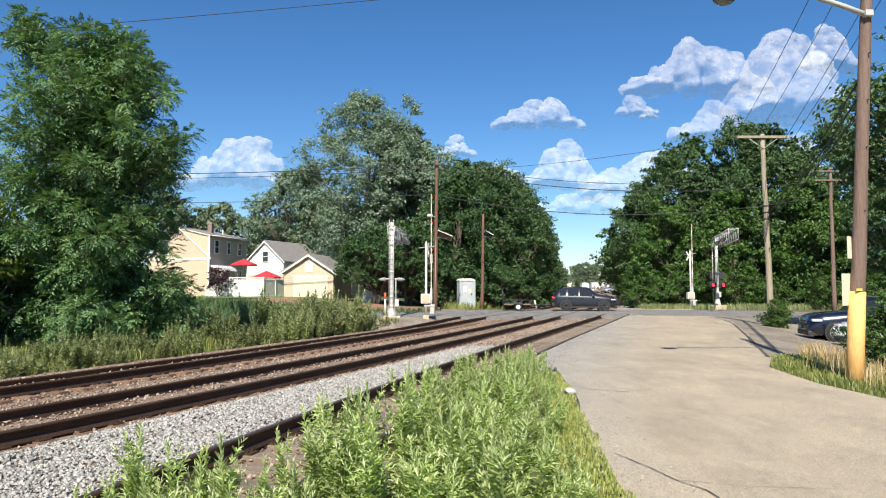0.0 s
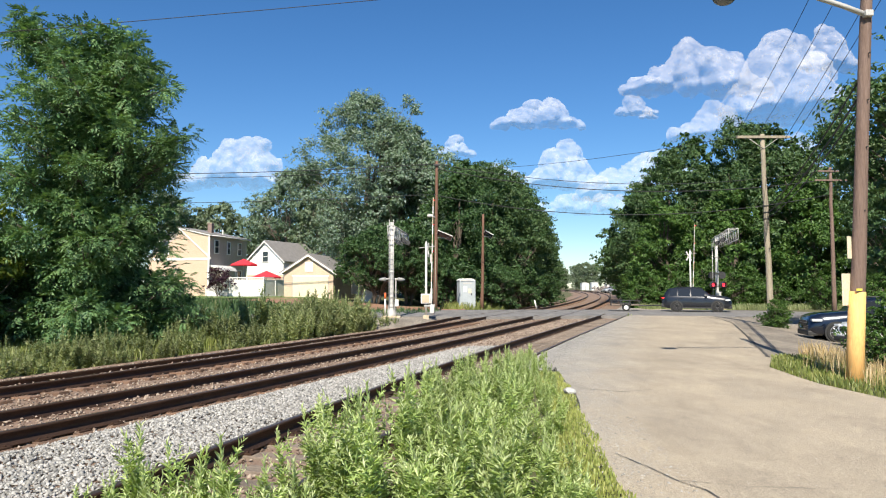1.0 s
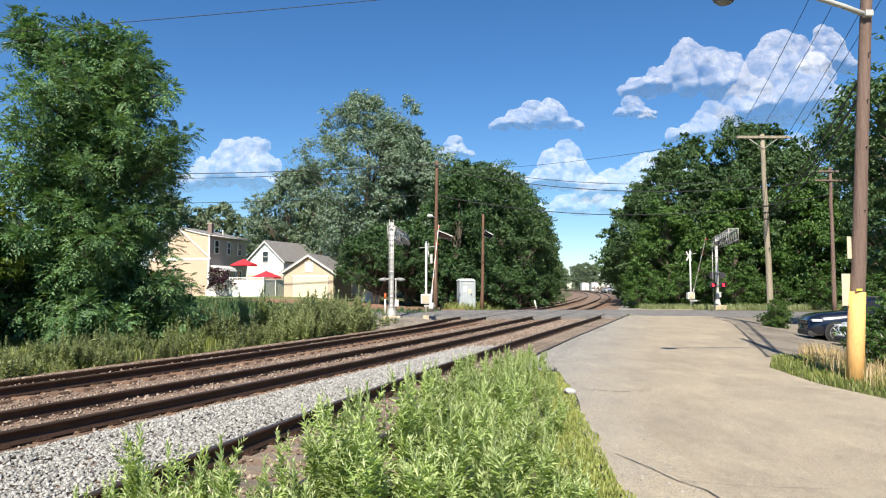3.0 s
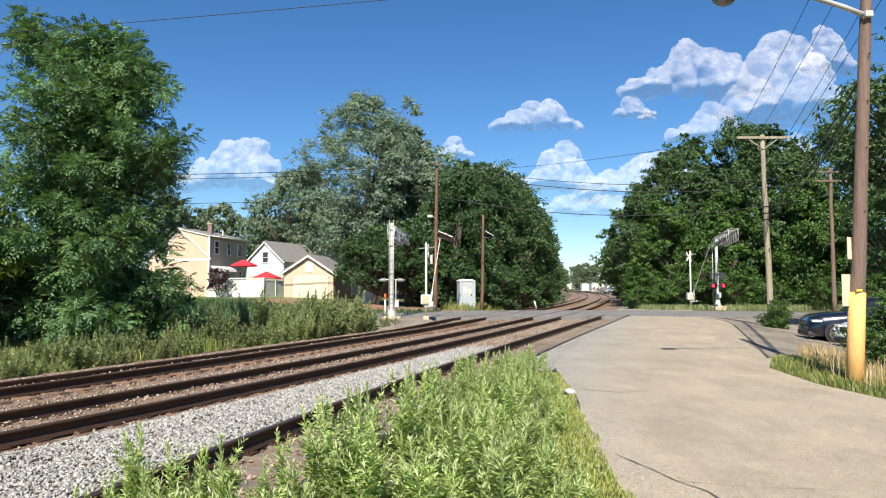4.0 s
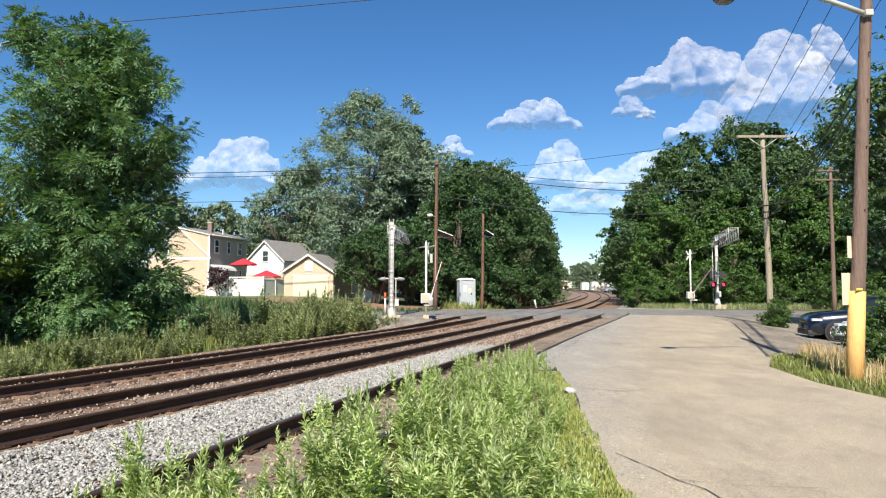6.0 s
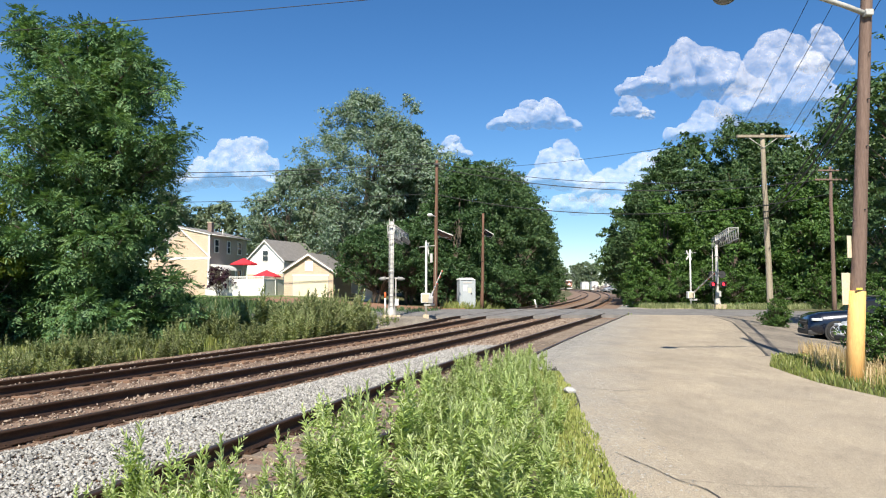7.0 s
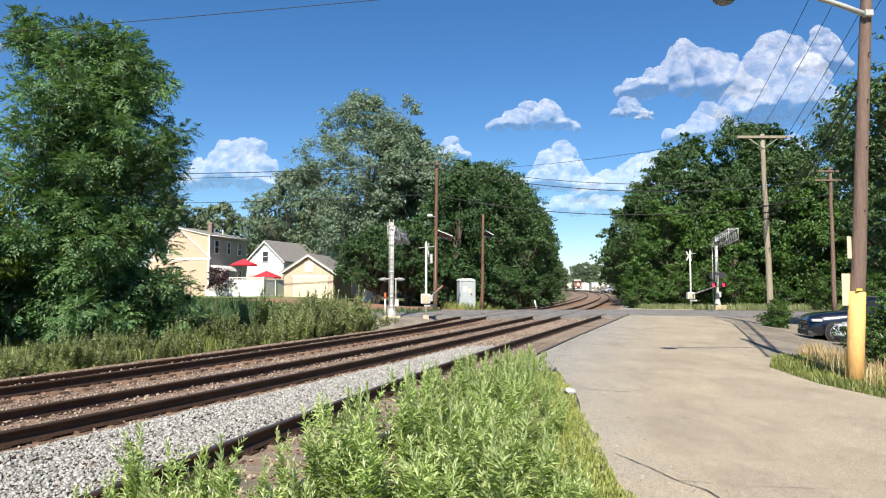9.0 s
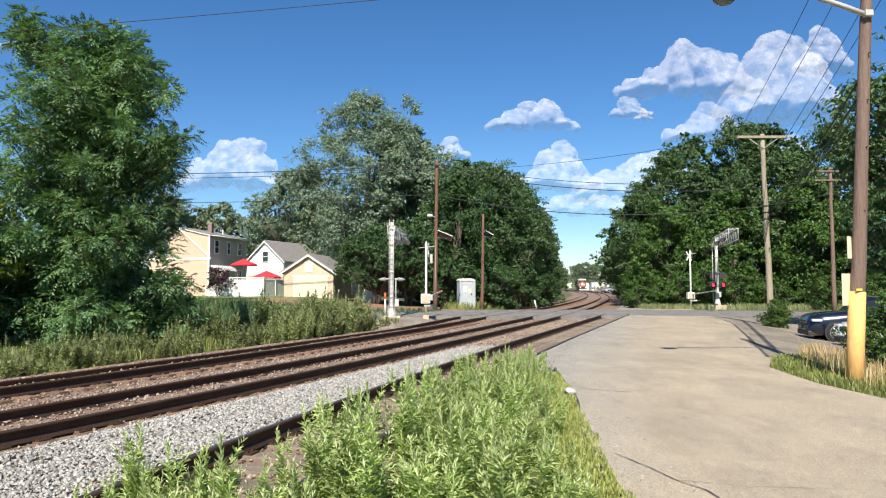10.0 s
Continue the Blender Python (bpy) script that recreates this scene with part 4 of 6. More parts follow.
for s in (-1, 1):
    a = part("flasher_arm", T([(0, 0, 2.25), (s * 0.62, 0.08, 2.2)], 0.05, 8), "galv", sig_near)
    part("flasher_hood", T([(s * 0.35, 0.05, 2.22), (s * 0.62, 0.08, 2.2), (s * 0.78, 0.12, 2.2)], [0.12, 0.105, 0.035], 12), "flashgrey", sig_near, "grey signal lamp hood seen from the side")
part("junction_box", B(0.2, 0.42, -0.14, 0.1, 0.62, 1.02, bevel=0.02), "white", sig_near)
part("side_pipe", T([(0.25, 0, 0.3), (0.25, 0, 2.2)], 0.03, 6), "galv", sig_near)

post = thing("marker_post", "white marker post with an orange top", "post", Matrix.Translation((-3.48, 42.0, 0.0)))
part("shaft", T([(0, 0, 0), (0, 0, 1.05)], 0.055, 10), "white", post)
part("top", T([(0, 0, 1.05), (0, 0, 1.4)], 0.058, 10), "orange", post, "orange post top")
post2 = thing("marker_post", "short white leaning marker post beside the rails", "post", Matrix.Translation((8.2, 61.0, -0.15)) @ Matrix.Rotation(radians(-14), 4, "Y"))
part("shaft", T([(0, 0, 0), (0, 0, 0.8)], 0.07, 10), "white", post2)

# portable toilet
wc = thing("portable_toilet", "pale grey plastic portable toilet cabin", "portable toilet", Matrix.Translation((1.9, 58.6, 0.02)) @ Matrix.Rotation(radians(12), 4, "Z") @ Matrix.Diagonal((1.1, 1.1, 1.08, 1)))
part("skid", B(-0.6, 0.6, -0.6, 0.6, -0.08, 0.12, bevel=0.02), "panel_grey", wc)
part("cabin", B(-0.56, 0.56, -0.56, 0.56, 0.12, 2.12, bevel=0.04), "panel_grey", wc)
part("door", B(-0.42, 0.42, -0.6, -0.56, 0.2, 2.02, bevel=0.015), "panel_grey", wc)
roofb = prism(bmesh.new(), [(-0.6, 2.12), (0.6, 2.12), (0.6, 2.17), (0.35, 2.29), (-0.35, 2.29), (-0.6, 2.17)], -0.62, 0.62)
part("roof", roofb, "white", wc, "pale translucent roof")
for sx in (-0.57, 0.57):
    part("corner_post", B(sx - 0.05, sx + 0.05, -0.63, -0.53, 0.12, 2.12, bevel=0.015), "panel_grey", wc)
part("handle", B(0.26, 0.34, -0.63, -0.6, 1.0, 1.14), "darksteel", wc)
part("sticker", B(-0.32, -0.02, -0.606, -0.601, 1.25, 1.7), "white", wc, "pale faded notice")
part("sticker", B(0.06, 0.3, -0.606, -0.601, 1.15, 1.5), "cream", wc, "cream notice")
part("vent", B(-0.35, 0.35, -0.606, -0.6, 1.85, 1.97), "galv", wc)


# ---------- houses ----------
def boards(parent, outline, y, mat, step=0.18):
    """Lapped clapboards, one part each, cut to an outline: left edge, height, right edge."""
    zs = [p[1] for p in outline]
    xl, xr = [p[0] for p in outline], [p[2] for p in outline]
    z = zs[0]
    while z < zs[-1] - 0.02:
        t = min(z + step, zs[-1])
        a0, a1, b0, b1 = (float(np.interp(z, zs, xl)), float(np.interp(z, zs, xr)), float(np.interp(t, zs, xl)), float(np.interp(t, zs, xr)))
        bm = bmesh.new()
        v = [bm.verts.new(p) for p in ((a0, y, z), (a1, y, z), (a1, y - 0.032, z), (a0, y - 0.032, z), (b0, y, t), (b1, y, t), (b1, y - 0.008, t), (b0, y - 0.008, t))]
        for q in ((0, 1, 2, 3), (3, 2, 6, 7), (7, 6, 5, 4), (0, 3, 7, 4), (1, 5, 6, 2), (0, 4, 5, 1)):
            bm.faces.new([v[k] for k in q])
        part("board", bm, mat, parent)
        z = t


def window(parent, m, w, h, frame_mat="white"):
    o = part("window", B(-w / 2, w / 2, -0.02, 0.06, 0, h), "pane", parent, "dark sash window")
    o.matrix_basis = m
    t = 0.09
    for a in ((-w / 2 - t, w / 2 + t, -0.06, 0.04, h, h + t), (-w / 2 - t, w / 2 + t, -0.08, 0.04, -t, 0), (-w / 2 - t, -w / 2, -0.06, 0.04, 0, h), (w / 2, w / 2 + t, -0.06, 0.04, 0, h), (-w / 2, w / 2, -0.045, 0.02, h / 2 - 0.03, h / 2 + 0.03)):
        part("window_frame", B(*a), frame_mat, o)
    return o


# tan cape house with a dormer; local origin at its corner, x to the west along the gable, y to the back
HX, HY, HZ = -23.6, 70.0, 0.55
house = thing("house", "tan clapboard cape house with white trim and shade-darkened taupe side", "house", Matrix.Translation((HX, HY, HZ)) @ Matrix.Rotation(radians(-10), 4, "Z"))
D = 8.4
part("wall", prism(bmesh.new(), [(-6.6, -0.5), (0, -0.5), (0, 6.4), (-2.9, 7.15), (-3.3, 7.2), (-6.6, 4.1)], 0.0, D), "siding_shaded", house, "taupe clapboard side wall, partly darkened for shade")
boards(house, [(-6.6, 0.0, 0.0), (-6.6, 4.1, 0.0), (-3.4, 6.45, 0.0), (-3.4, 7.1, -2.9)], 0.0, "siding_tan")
part("band", B(-6.6, 0.06, -0.05, 0.0, 3.95, 4.2), "white", house, "white trim band")
part("corner_board", B(-0.09, 0.05, -0.05, 0.03, 0, 6.4), "white", house)
for a, b in (((-3.3, 7.3), (0.25, 6.5)), ((-3.25, 7.25), (0.3, 4.15))):
    rk = bmesh.new()
    dx, dz = b[0] - a[0], b[1] - a[1]
    ln = math.hypot(dx, dz)
    nx, nz = -dz / ln * 0.12, dx / ln * 0.12
    prism(rk, [(a[0], a[1]), (b[0], b[1]), (b[0] - nx, b[1] - nz), (a[0] - nx, a[1] - nz)], -0.16, -0.035)
    part("rake_board", rk, "white", house, "white rake board")
part("roof", prism(bmesh.new(), [(-3.35, 7.42), (0.35, 6.58), (0.35, 6.46), (-3.3, 7.28)], -0.16, D + 0.2), "shingle", house, "brown-grey shingle roof")
part("roof", prism(bmesh.new(), [(-3.3, 7.43), (-3.3, 7.28), (-6.9, 3.9), (-6.95, 4.02)], -0.2, D + 0.2), "shingle", house)
part("gutter", T([(0.38, -0.1, 6.45), (0.38, D + 0.2, 6.45)], 0.07, 8), "white", house)
part("downpipe", T([(0.1, -0.08, 6.4), (0.1, -0.08, 0.1)], 0.045, 8), "white", house)
ch = part("chimney", B(-1.5, -1.05, 2.4, 2.9, 6.6, 7.9), "brick", house, "brown brick chimney")
part("cap", B(-1.55, -1.0, 2.35, 2.95, 7.9, 7.98), "concrete", ch)
part("vent_pipe", T([(-0.3, 3.4, 6.5), (-0.3, 3.4, 7.3)], 0.06, 8), "white", house)
window(house, Matrix.Translation((-4.9, -0.05, 4.6)), 0.9, 1.3)
side = Matrix.Rotation(radians(90), 4, "Z")
for yy, w in ((1.5, 0.75), (4.1, 0.55), (6.6, 0.75)):
    window(house, Matrix.Translation((0.03, yy, 4.75)) @ side, w, 1.25)
window(house, Matrix.Translation((0.03, 6.6, 1.5)) @ side, 0.8, 1.5)
part("door", B(-0.02, 0.05, 3.2, 4.1, 0.6, 2.7), "white", house, "white back door")
part("awning", prism(bmesh.new(), [(0.0, 3.35), (0.0, 3.5), (0.5, 3.45), (1.1, 3.2), (1.3, 2.9), (1.25, 2.88)], 0.2, 3.6), "white", house, "white metal awning")
for yy in (0.3, 3.4):
    part("awning_post", T([(1.2, yy, 0.6), (1.2, yy, 2.95)], 0.04, 8), "white", house)
deck = part("deck", B(0.06, 1.8, 0.1, 4.2, -0.4, 0.62), "white", house, "white deck skirt")
for k in range(12):
    part("baluster", B(0.1 + 0.14 * k, 0.13 + 0.14 * k, 0.1, 0.13, 0.62, 1.5), "white", deck)
part("handrail", B(0.06, 1.8, 0.08, 0.15, 1.5, 1.57), "white", deck)

# white gabled house behind
wh = thing("house", "white gabled house with grey shingle roof", "house", Matrix.Translation((-23.0, 90, 0.5)) @ Matrix.Rotation(radians(-22), 4, "Z"))
part("wall", prism(bmesh.new(), [(-2.8, -0.5), (2.8, -0.5), (2.8, 4.7), (0, 7.2), (-2.8, 4.7)], 0.0, 9.0), "siding_white", wh)
boards(wh, [(-2.8, 2.9, 2.8), (-2.8, 4.7, 2.8), (-0.1, 7.15, 0.1)], -0.01, "siding_white")
boards(wh, [(-2.8, 0.0, 2.8), (-2.8, 2.9, 2.8)], -0.01, "siding_tan")
for s in (-1, 1):
    part("roof", prism(bmesh.new(), [(0, 7.42), (s * 3.15, 4.62), (s * 3.1, 4.5), (0, 7.26)], -0.3, 9.2), "shingle", wh, "grey shingle roof")
    part("rake_board", prism(bmesh.new(), [(0, 7.3), (s * 3.12, 4.52), (s * 3.12, 4.34), (0, 7.1)], -0.34, -0.28), "white", wh)
window(wh, Matrix.Translation((0.05, -0.05, 4.6)), 0.8, 1.3)

# tan garage
gar = thing("garage", "tan clapboard garage with a cream overhead door", "garage", Matrix.Translation((-12.35, 64, 0.6)) @ Matrix.Rotation(radians(-8), 4, "Z"))
part("wall", prism(bmesh.new(), [(-2.35, -0.5), (2.35, -0.5), (2.35, 2.6), (0, 4.1), (-2.35, 2.6)], 0.0, 6.0), "siding_shaded", gar)
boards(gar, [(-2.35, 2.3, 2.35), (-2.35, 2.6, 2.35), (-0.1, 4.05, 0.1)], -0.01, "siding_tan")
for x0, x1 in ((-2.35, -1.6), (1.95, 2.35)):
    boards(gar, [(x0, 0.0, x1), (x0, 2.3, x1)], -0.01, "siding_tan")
for s in (-1, 1):
    part("roof", prism(bmesh.new(), [(0, 4.3), (s * 2.75, 2.52), (s * 2.7, 2.4), (0, 4.14)], -0.3, 6.2), "shingle", gar, "grey shingle roof")
    part("rake_board", prism(bmesh.new(), [(0, 4.18), (s * 2.72, 2.42), (s * 2.72, 2.26), (0, 4.0)], -0.34, -0.28), "white", gar)
gd = part("garage_door", B(-1.5, 1.85, -0.04, 0.0, -0.1, 2.15), "cream", gar, "cream panelled overhead door")
for r in range(4):
    for c in range(6):
        part("panel", B(-1.44 + 0.545 * c, -0.96 + 0.545 * c, -0.052, -0.04, 0.02 + 0.54 * r, 0.44 + 0.54 * r), "cream", gd)
part("door_trim", B(-1.6, 1.95, -0.06, 0.0, 2.15, 2.28), "white", gar)
part("gable_vent", B(-0.35, 0.4, -0.08, -0.02, 2.6, 3.5), "white", gar, "white gable vent panel")

# tan house wall glimpsed behind the garage
gh = thing("house", "tan house partly hidden behind the garage trees", "house", Matrix.Translation((-12.5, 84, 0.5)) @ Matrix.Rotation(radians(-10), 4, "Z"))
part("wall", prism(bmesh.new(), [(-4, -0.5), (4, -0.5), (4, 4.6), (0, 6.9), (-4, 4.6)], 0.0, 8.0), "siding_tan", gh)
for s in (-1, 1):
    part("roof", prism(bmesh.new(), [(0, 7.1), (s * 4.4, 4.5), (s * 4.35, 4.38), (0, 6.94)], -0.3, 8.2), "shingle", gh)
window(gh, Matrix.Translation((-1.6, -0.05, 4.0)), 0.9, 1.2)

# white vinyl fence
fence = thing("fence", "white vinyl privacy fence round the yard", "fence")


def fence_run(a, b, z, h=1.85):
    a, b = Vector((*a, 0)), Vector((*b, 0))
    d = (b - a)
    n = max(1, round(d.length / 1.8))
    ang = math.atan2(d.y, d.x)
    for k in range(n + 1):
        p = a.lerp(b, k / n)
        post_ob = part("post", B(-0.065, 0.065, -0.065, 0.065, -0.3, h + 0.08, bevel=0.008), "white", fence)
        post_ob.matrix_basis = Matrix.Translation((p.x, p.y, z)) @ Matrix.Rotation(ang, 4, "Z")
        if k < n:
            ln = d.length / n
            pan = part("panel", B(0.065, ln - 0.065, -0.015, 0.015, 0.08, h - 0.28), "white", fence)
            pan.matrix_basis = post_ob.matrix_basis.copy()
            for zz in (0.05, h - 0.3, h - 0.06):
                r = part("rail", B(0.065, ln - 0.065, -0.03, 0.03, zz, zz + 0.09), "white", fence)
                r.matrix_basis = post_ob.matrix_basis.copy()
            for j in range(9):
                s2 = part("slat", B(0.1 + j * (ln - 0.2) / 9, 0.14 + j * (ln - 0.2) / 9, -0.012, 0.012, h - 0.24, h - 0.06), "white", fence)
                s2.matrix_basis = post_ob.matrix_basis.copy()


fence_run((-20.4, 66.6), (-16.9, 65.6), 0.85)
fence_run((-16.9, 65.6), (-15.6, 69.5), 0.85)
fence_run((-22.9, 67.4), (-20.4, 66.6), 0.7, 0.95)


def umbrella(x, y, z_edge, z_top, r, label):
    u = thing("patio_umbrella", label, "umbrella", Matrix.Translation((x, y, 0.6)), "patio umbrellas")
    part("pole", T([(0, 0, 0), (0, 0, z_top - 0.6)], 0.025, 8), "galv", u)
    bm = bmesh.new()
    top = bm.verts.new((0, 0, z_top - 0.6))
    n = 8
    rim = [bm.verts.new((r * math.cos(2 * math.pi * k / n), r * math.sin(2 * math.pi * k / n), z_edge - 0.6)) for k in range(n)]
    val = [bm.verts.new((v.co.x * 1.01, v.co.y * 1.01, v.co.z - 0.14)) for v in rim]
    for k in range(n):
        bm.faces.new((top, rim[k], rim[(k + 1) % n]))
        bm.faces.new((rim[k], val[k], val[(k + 1) % n], rim[(k + 1) % n]))
    c = part("canopy", bm, "canvas", u, "open red cloth canopy")
    sol = c.modifiers.new("thick", "SOLIDIFY")
    sol.thickness = 0.015
    for k in range(n):
        part("rib", T([(0, 0, z_top - 0.64), rim_pos(r, k, n, z_edge - 0.64)], 0.012, 5), "galv", u)
    part("base", T([(0, 0, -0.4), (0, 0, 0.06)], [0.3, 0.25], 12), "darksteel", u)


def rim_pos(r, k, n, z):
    return (0.97 * r * math.cos(2 * math.pi * k / n), 0.97 * r * math.sin(2 * math.pi * k / n), z)


umbrella(-19.9, 69.4, 4.05, 4.62, 1.35, "open red patio umbrella above the deck")
umbrella(-17.3, 68.2, 2.8, 3.4, 1.4, "open red patio umbrella behind the white fence")

tarp = bmesh.new()
prism(tarp, [(-0.9, -0.2), (0.75, -0.2), (0.6, 0.7), (0.2, 1.25), (-0.35, 1.3), (-0.8, 0.6)], -0.8, 0.8)
bmesh.ops.bevel(tarp, geom=tarp.edges[:], offset=0.08, segments=2, affect="EDGES")
tp = mesh_object("covered_pile", tarp, "white")
tp.matrix_basis = Matrix.Translation((-6.6, 64.2, 0.5))
tagged(tp, "pile under a white sheet below the yard trees", "covered pile")
# ---------- vehicles ----------


def car(name, label, category, L, W, H, paint, rim="rim", sedan=False, group="", m=None):
    """x forward, standing on z = 0. Body lofted from cross-sections, with glass, lamps and wheels as parts."""
    c = thing(name, label, category, m, group)
    w = W / 2
    nose, tail = L / 2, -L / 2
    hood = 0.60 * H
    if sedan:
        roofline = [(tail, 0.42), (tail + 0.05, 0.62), (tail + 0.75, 0.68), (tail + 1.35, 0.96), (-0.15, 1.0), (0.5, 0.97), (nose - 1.35, 0.66), (nose - 0.25, 0.56), (nose, 0.42)]
    else:
        roofline = [(tail, 0.45), (tail + 0.04, 0.60), (tail + 0.42, 0.93), (tail + 0.9, 0.985), (-0.3, 1.0), (0.35, 0.97), (nose - 1.4, 0.69), (nose - 0.4, 0.63), (nose - 0.08, 0.56), (nose, 0.42)]
    rx, rz = [p[0] for p in roofline], [p[1] * H for p in roofline]
    belt = lambda x: min(np.interp(x, rx, rz) - 0.03, np.interp(x, [tail, tail + 0.8, nose - 1.4, nose - 0.3, nose], [0.6 * H, 0.625 * H, 0.585 * H, 0.5 * H, 0.38 * H]))
    wide = lambda x: w * np.interp(x, [tail, tail + 0.25, tail + 0.9, nose - 0.9, nose - 0.25, nose], [0.84, 0.95, 1.0, 1.0, 0.93, 0.78])

    def sec(x):
        zt, zb, ww = float(np.interp(x, rx, rz)), float(belt(x)), float(wide(x))
        k = min(1.0, max(0.0, (zt - zb) / (0.38 * H)))
        sill = float(np.interp(x, [tail, tail + 0.4, nose - 0.4, nose], [0.2, 0.14, 0.14, 0.17])) * H
        return [(ww * 0.86, sill), (ww * 0.97, sill + 0.1), (ww, sill + 0.28), (ww * 0.985, zb - 0.1), (ww * 0.95, zb), (ww * (0.93 - 0.17 * k), zt - 0.07), (ww * (0.86 - 0.2 * k), zt - 0.015), (ww * 0.4, zt + 0.0), (0, zt + 0.01)]
    xs = sorted(set(rx + [tail + 0.2, tail + 0.65, tail + 1.3, tail + 1.7, -0.7, 0.0, 0.65, 0.95, nose - 1.1, nose - 0.75, nose - 0.5, nose - 0.15]))
    bm = bmesh.new()
    rows = []
    for x in xs:
        s = sec(x)
        rows.append([bm.verts.new((x, -y, z)) for y, z in s] + [bm.verts.new((x, y, z)) for y, z in reversed(s[:-1])])
    for a, b in zip(rows, rows[1:]):
        for k in range(len(a) - 1):
            bm.faces.new((a[k], a[k + 1], b[k + 1], b[k]))
        bm.faces.new((a[-1], a[0], b[0], b[-1]))
    bm.faces.new(rows[0])
    bm.faces.new(list(reversed(rows[-1])))
    bmesh.ops.recalc_face_normals(bm, faces=bm.faces[:])
    body = part("body", bm, paint, c, "", True)
    # glass
    x0, x1 = (tail + 1.15, nose - 1.75) if sedan else (tail + 0.5, nose - 1.75)
    cuts = [x0, x0 + (x1 - x0) * 0.24, x0 + (x1 - x0) * 0.6, x1]
    for s in (-1, 1):
        for a, b in zip(cuts, cuts[1:]):
            g = bmesh.new()
            n = 5
            lo, hi = [], []
            for k in range(n + 1):
                x = a + 0.035 + (b - a - 0.07) * k / n
                q = sec(x)
                p4, p5 = Vector((x, s * q[4][0], q[4][1])), Vector((x, s * q[5][0], q[5][1]))
                off = Vector((0, s * 0.012, 0.004))
                lo.append(g.verts.new(p4.lerp(p5, 0.06) + off))
                hi.append(g.verts.new(p4.lerp(p5, 0.90) + off))
            for k in range(n):
                g.faces.new((lo[k], lo[k + 1], hi[k + 1], hi[k]))
            part("side_window", g, "carglass", body, "dark tinted side window")
    for a, b, nm in ((nose - 1.6, 0.42, "windscreen"), (tail + 0.08, tail + 0.42, "rear_window")):
        g = bmesh.new()
        qa, qb = sec(a), sec(b)
        da, db = (0.0, 0.0)
        pa, pb = [], []
        for f in (-0.78, -0.4, 0.0, 0.4, 0.78):
            pa.append(g.verts.new((a, f * qa[5][0] * 1.05, np.interp(a, rx, rz) + 0.018)))
            pb.append(g.verts.new((b, f * qb[6][0] * 1.05, np.interp(b, rx, rz) + 0.018)))
        for k in range(4):
            g.faces.new((pa[k], pa[k + 1], pb[k + 1], pb[k]))
        part(nm, g, "carglass", body)
    R = 0.215 * H if not sedan else 0.22 * H
    fx, bx = nose - 0.2 * L, tail + 0.215 * L
    for x in (fx, bx):
        for s in (-1, 1):
            arch = bmesh.new()
            y = s * (float(wide(x)) + 0.004)
            tube(arch, [(x, y - s * 0.08, R), (x, y + s * 0.006, R)], R * 1.16, 24)
            part("wheel_arch", arch, "plastic", body)
            yy = s * (w - 0.085)
            wheel = part("wheel", T([(0, -0.12, 0), (0, -0.1, 0), (0, 0.1, 0), (0, 0.12, 0)], [R * 0.93, R, R, R * 0.93], 24), "rubber", c, "black tyre on a rim")
            wheel.matrix_basis = Matrix.Translation((x, yy, R))
            face = s * 0.125
            part("rim_dish", T([(0, face - s * 0.03, 0), (0, face, 0)], [R * 0.7, R * 0.68], 20), "plastic", wheel)
            sp = bmesh.new()
            for k in range(7):
                a = 2 * math.pi * k / 7
                tube(sp, [(R * 0.1 * math.cos(a), face + s * 0.01, R * 0.1 * math.sin(a)), (R * 0.7 * math.cos(a), face + s * 0.005, R * 0.7 * math.sin(a))], [R * 0.09, R * 0.06], 5)
            part("spokes", sp, rim, wheel)
            hoop = bmesh.new()
            n = 20
            tube(hoop, [(R * 0.7 * math.cos(2 * math.pi * k / n), face, R * 0.7 * math.sin(2 * math.pi * k / n)) for k in range(n + 1)], R * 0.045, 5)
            part("rim_edge", hoop, rim, wheel)
    zt = lambda f: f * H
    for s in (-1, 1):
        part("headlight", B(nose - 0.42, nose - 0.09, s * w * 0.72 - 0.2 * (s < 0) - 0.02, s * w * 0.72 + 0.2 * (s > 0) + 0.02, zt(0.455), zt(0.51), bevel=0.02), "lampglass", body, "clear headlight")
        part("tail_light", B(tail - 0.015, tail + 0.3, s * w * 0.72 - 0.17 * (s < 0), s * w * 0.72 + 0.17 * (s > 0), zt(0.53), zt(0.59), bevel=0.02), "taillight", body, "red tail light")
        mir = B(nose - 1.78, nose - 1.6, s * (w + 0.02) - 0.11, s * (w + 0.02) + 0.11, zt(0.6), zt(0.67), bevel=0.03)
        part("mirror", mir, paint, body)
        part("roof_rail", T([(tail + 0.8, s * w * 0.7, H + 0.01), (0.3, s * w * 0.7, H + 0.0)], 0.02, 6), "plastic", body) if not sedan else None
        part("sill_trim", B(bx + R * 1.1, fx - R * 1.1, s * w - 0.02, s * w + 0.012, 0.14 * H, 0.2 * H), "plastic", body)
        for hx in (x0 + (x1 - x0) * 0.3, x0 + (x1 - x0) * 0.66):
            part("door_handle", B(hx, hx + 0.2, s * w - 0.03, s * w + 0.015, zt(0.53), zt(0.545)), paint, body)
        for hx in (cuts[1] - 0.02, cuts[2], cuts[3] + 0.06):
            part("door_seam", B(hx - 0.006, hx + 0.006, s * w - 0.05, s * w + 0.003, 0.2 * H, zt(0.56)), "plastic", body)
    part("grille", B(nose - 0.1, nose + 0.01, -w * 0.5, w * 0.5, zt(0.36), zt(0.47), bevel=0.02), "plastic", body, "black grille")
    part("grille_bar", B(nose - 0.02, nose + 0.02, -w * 0.5, w * 0.5, zt(0.415), zt(0.425)), "rim", body)
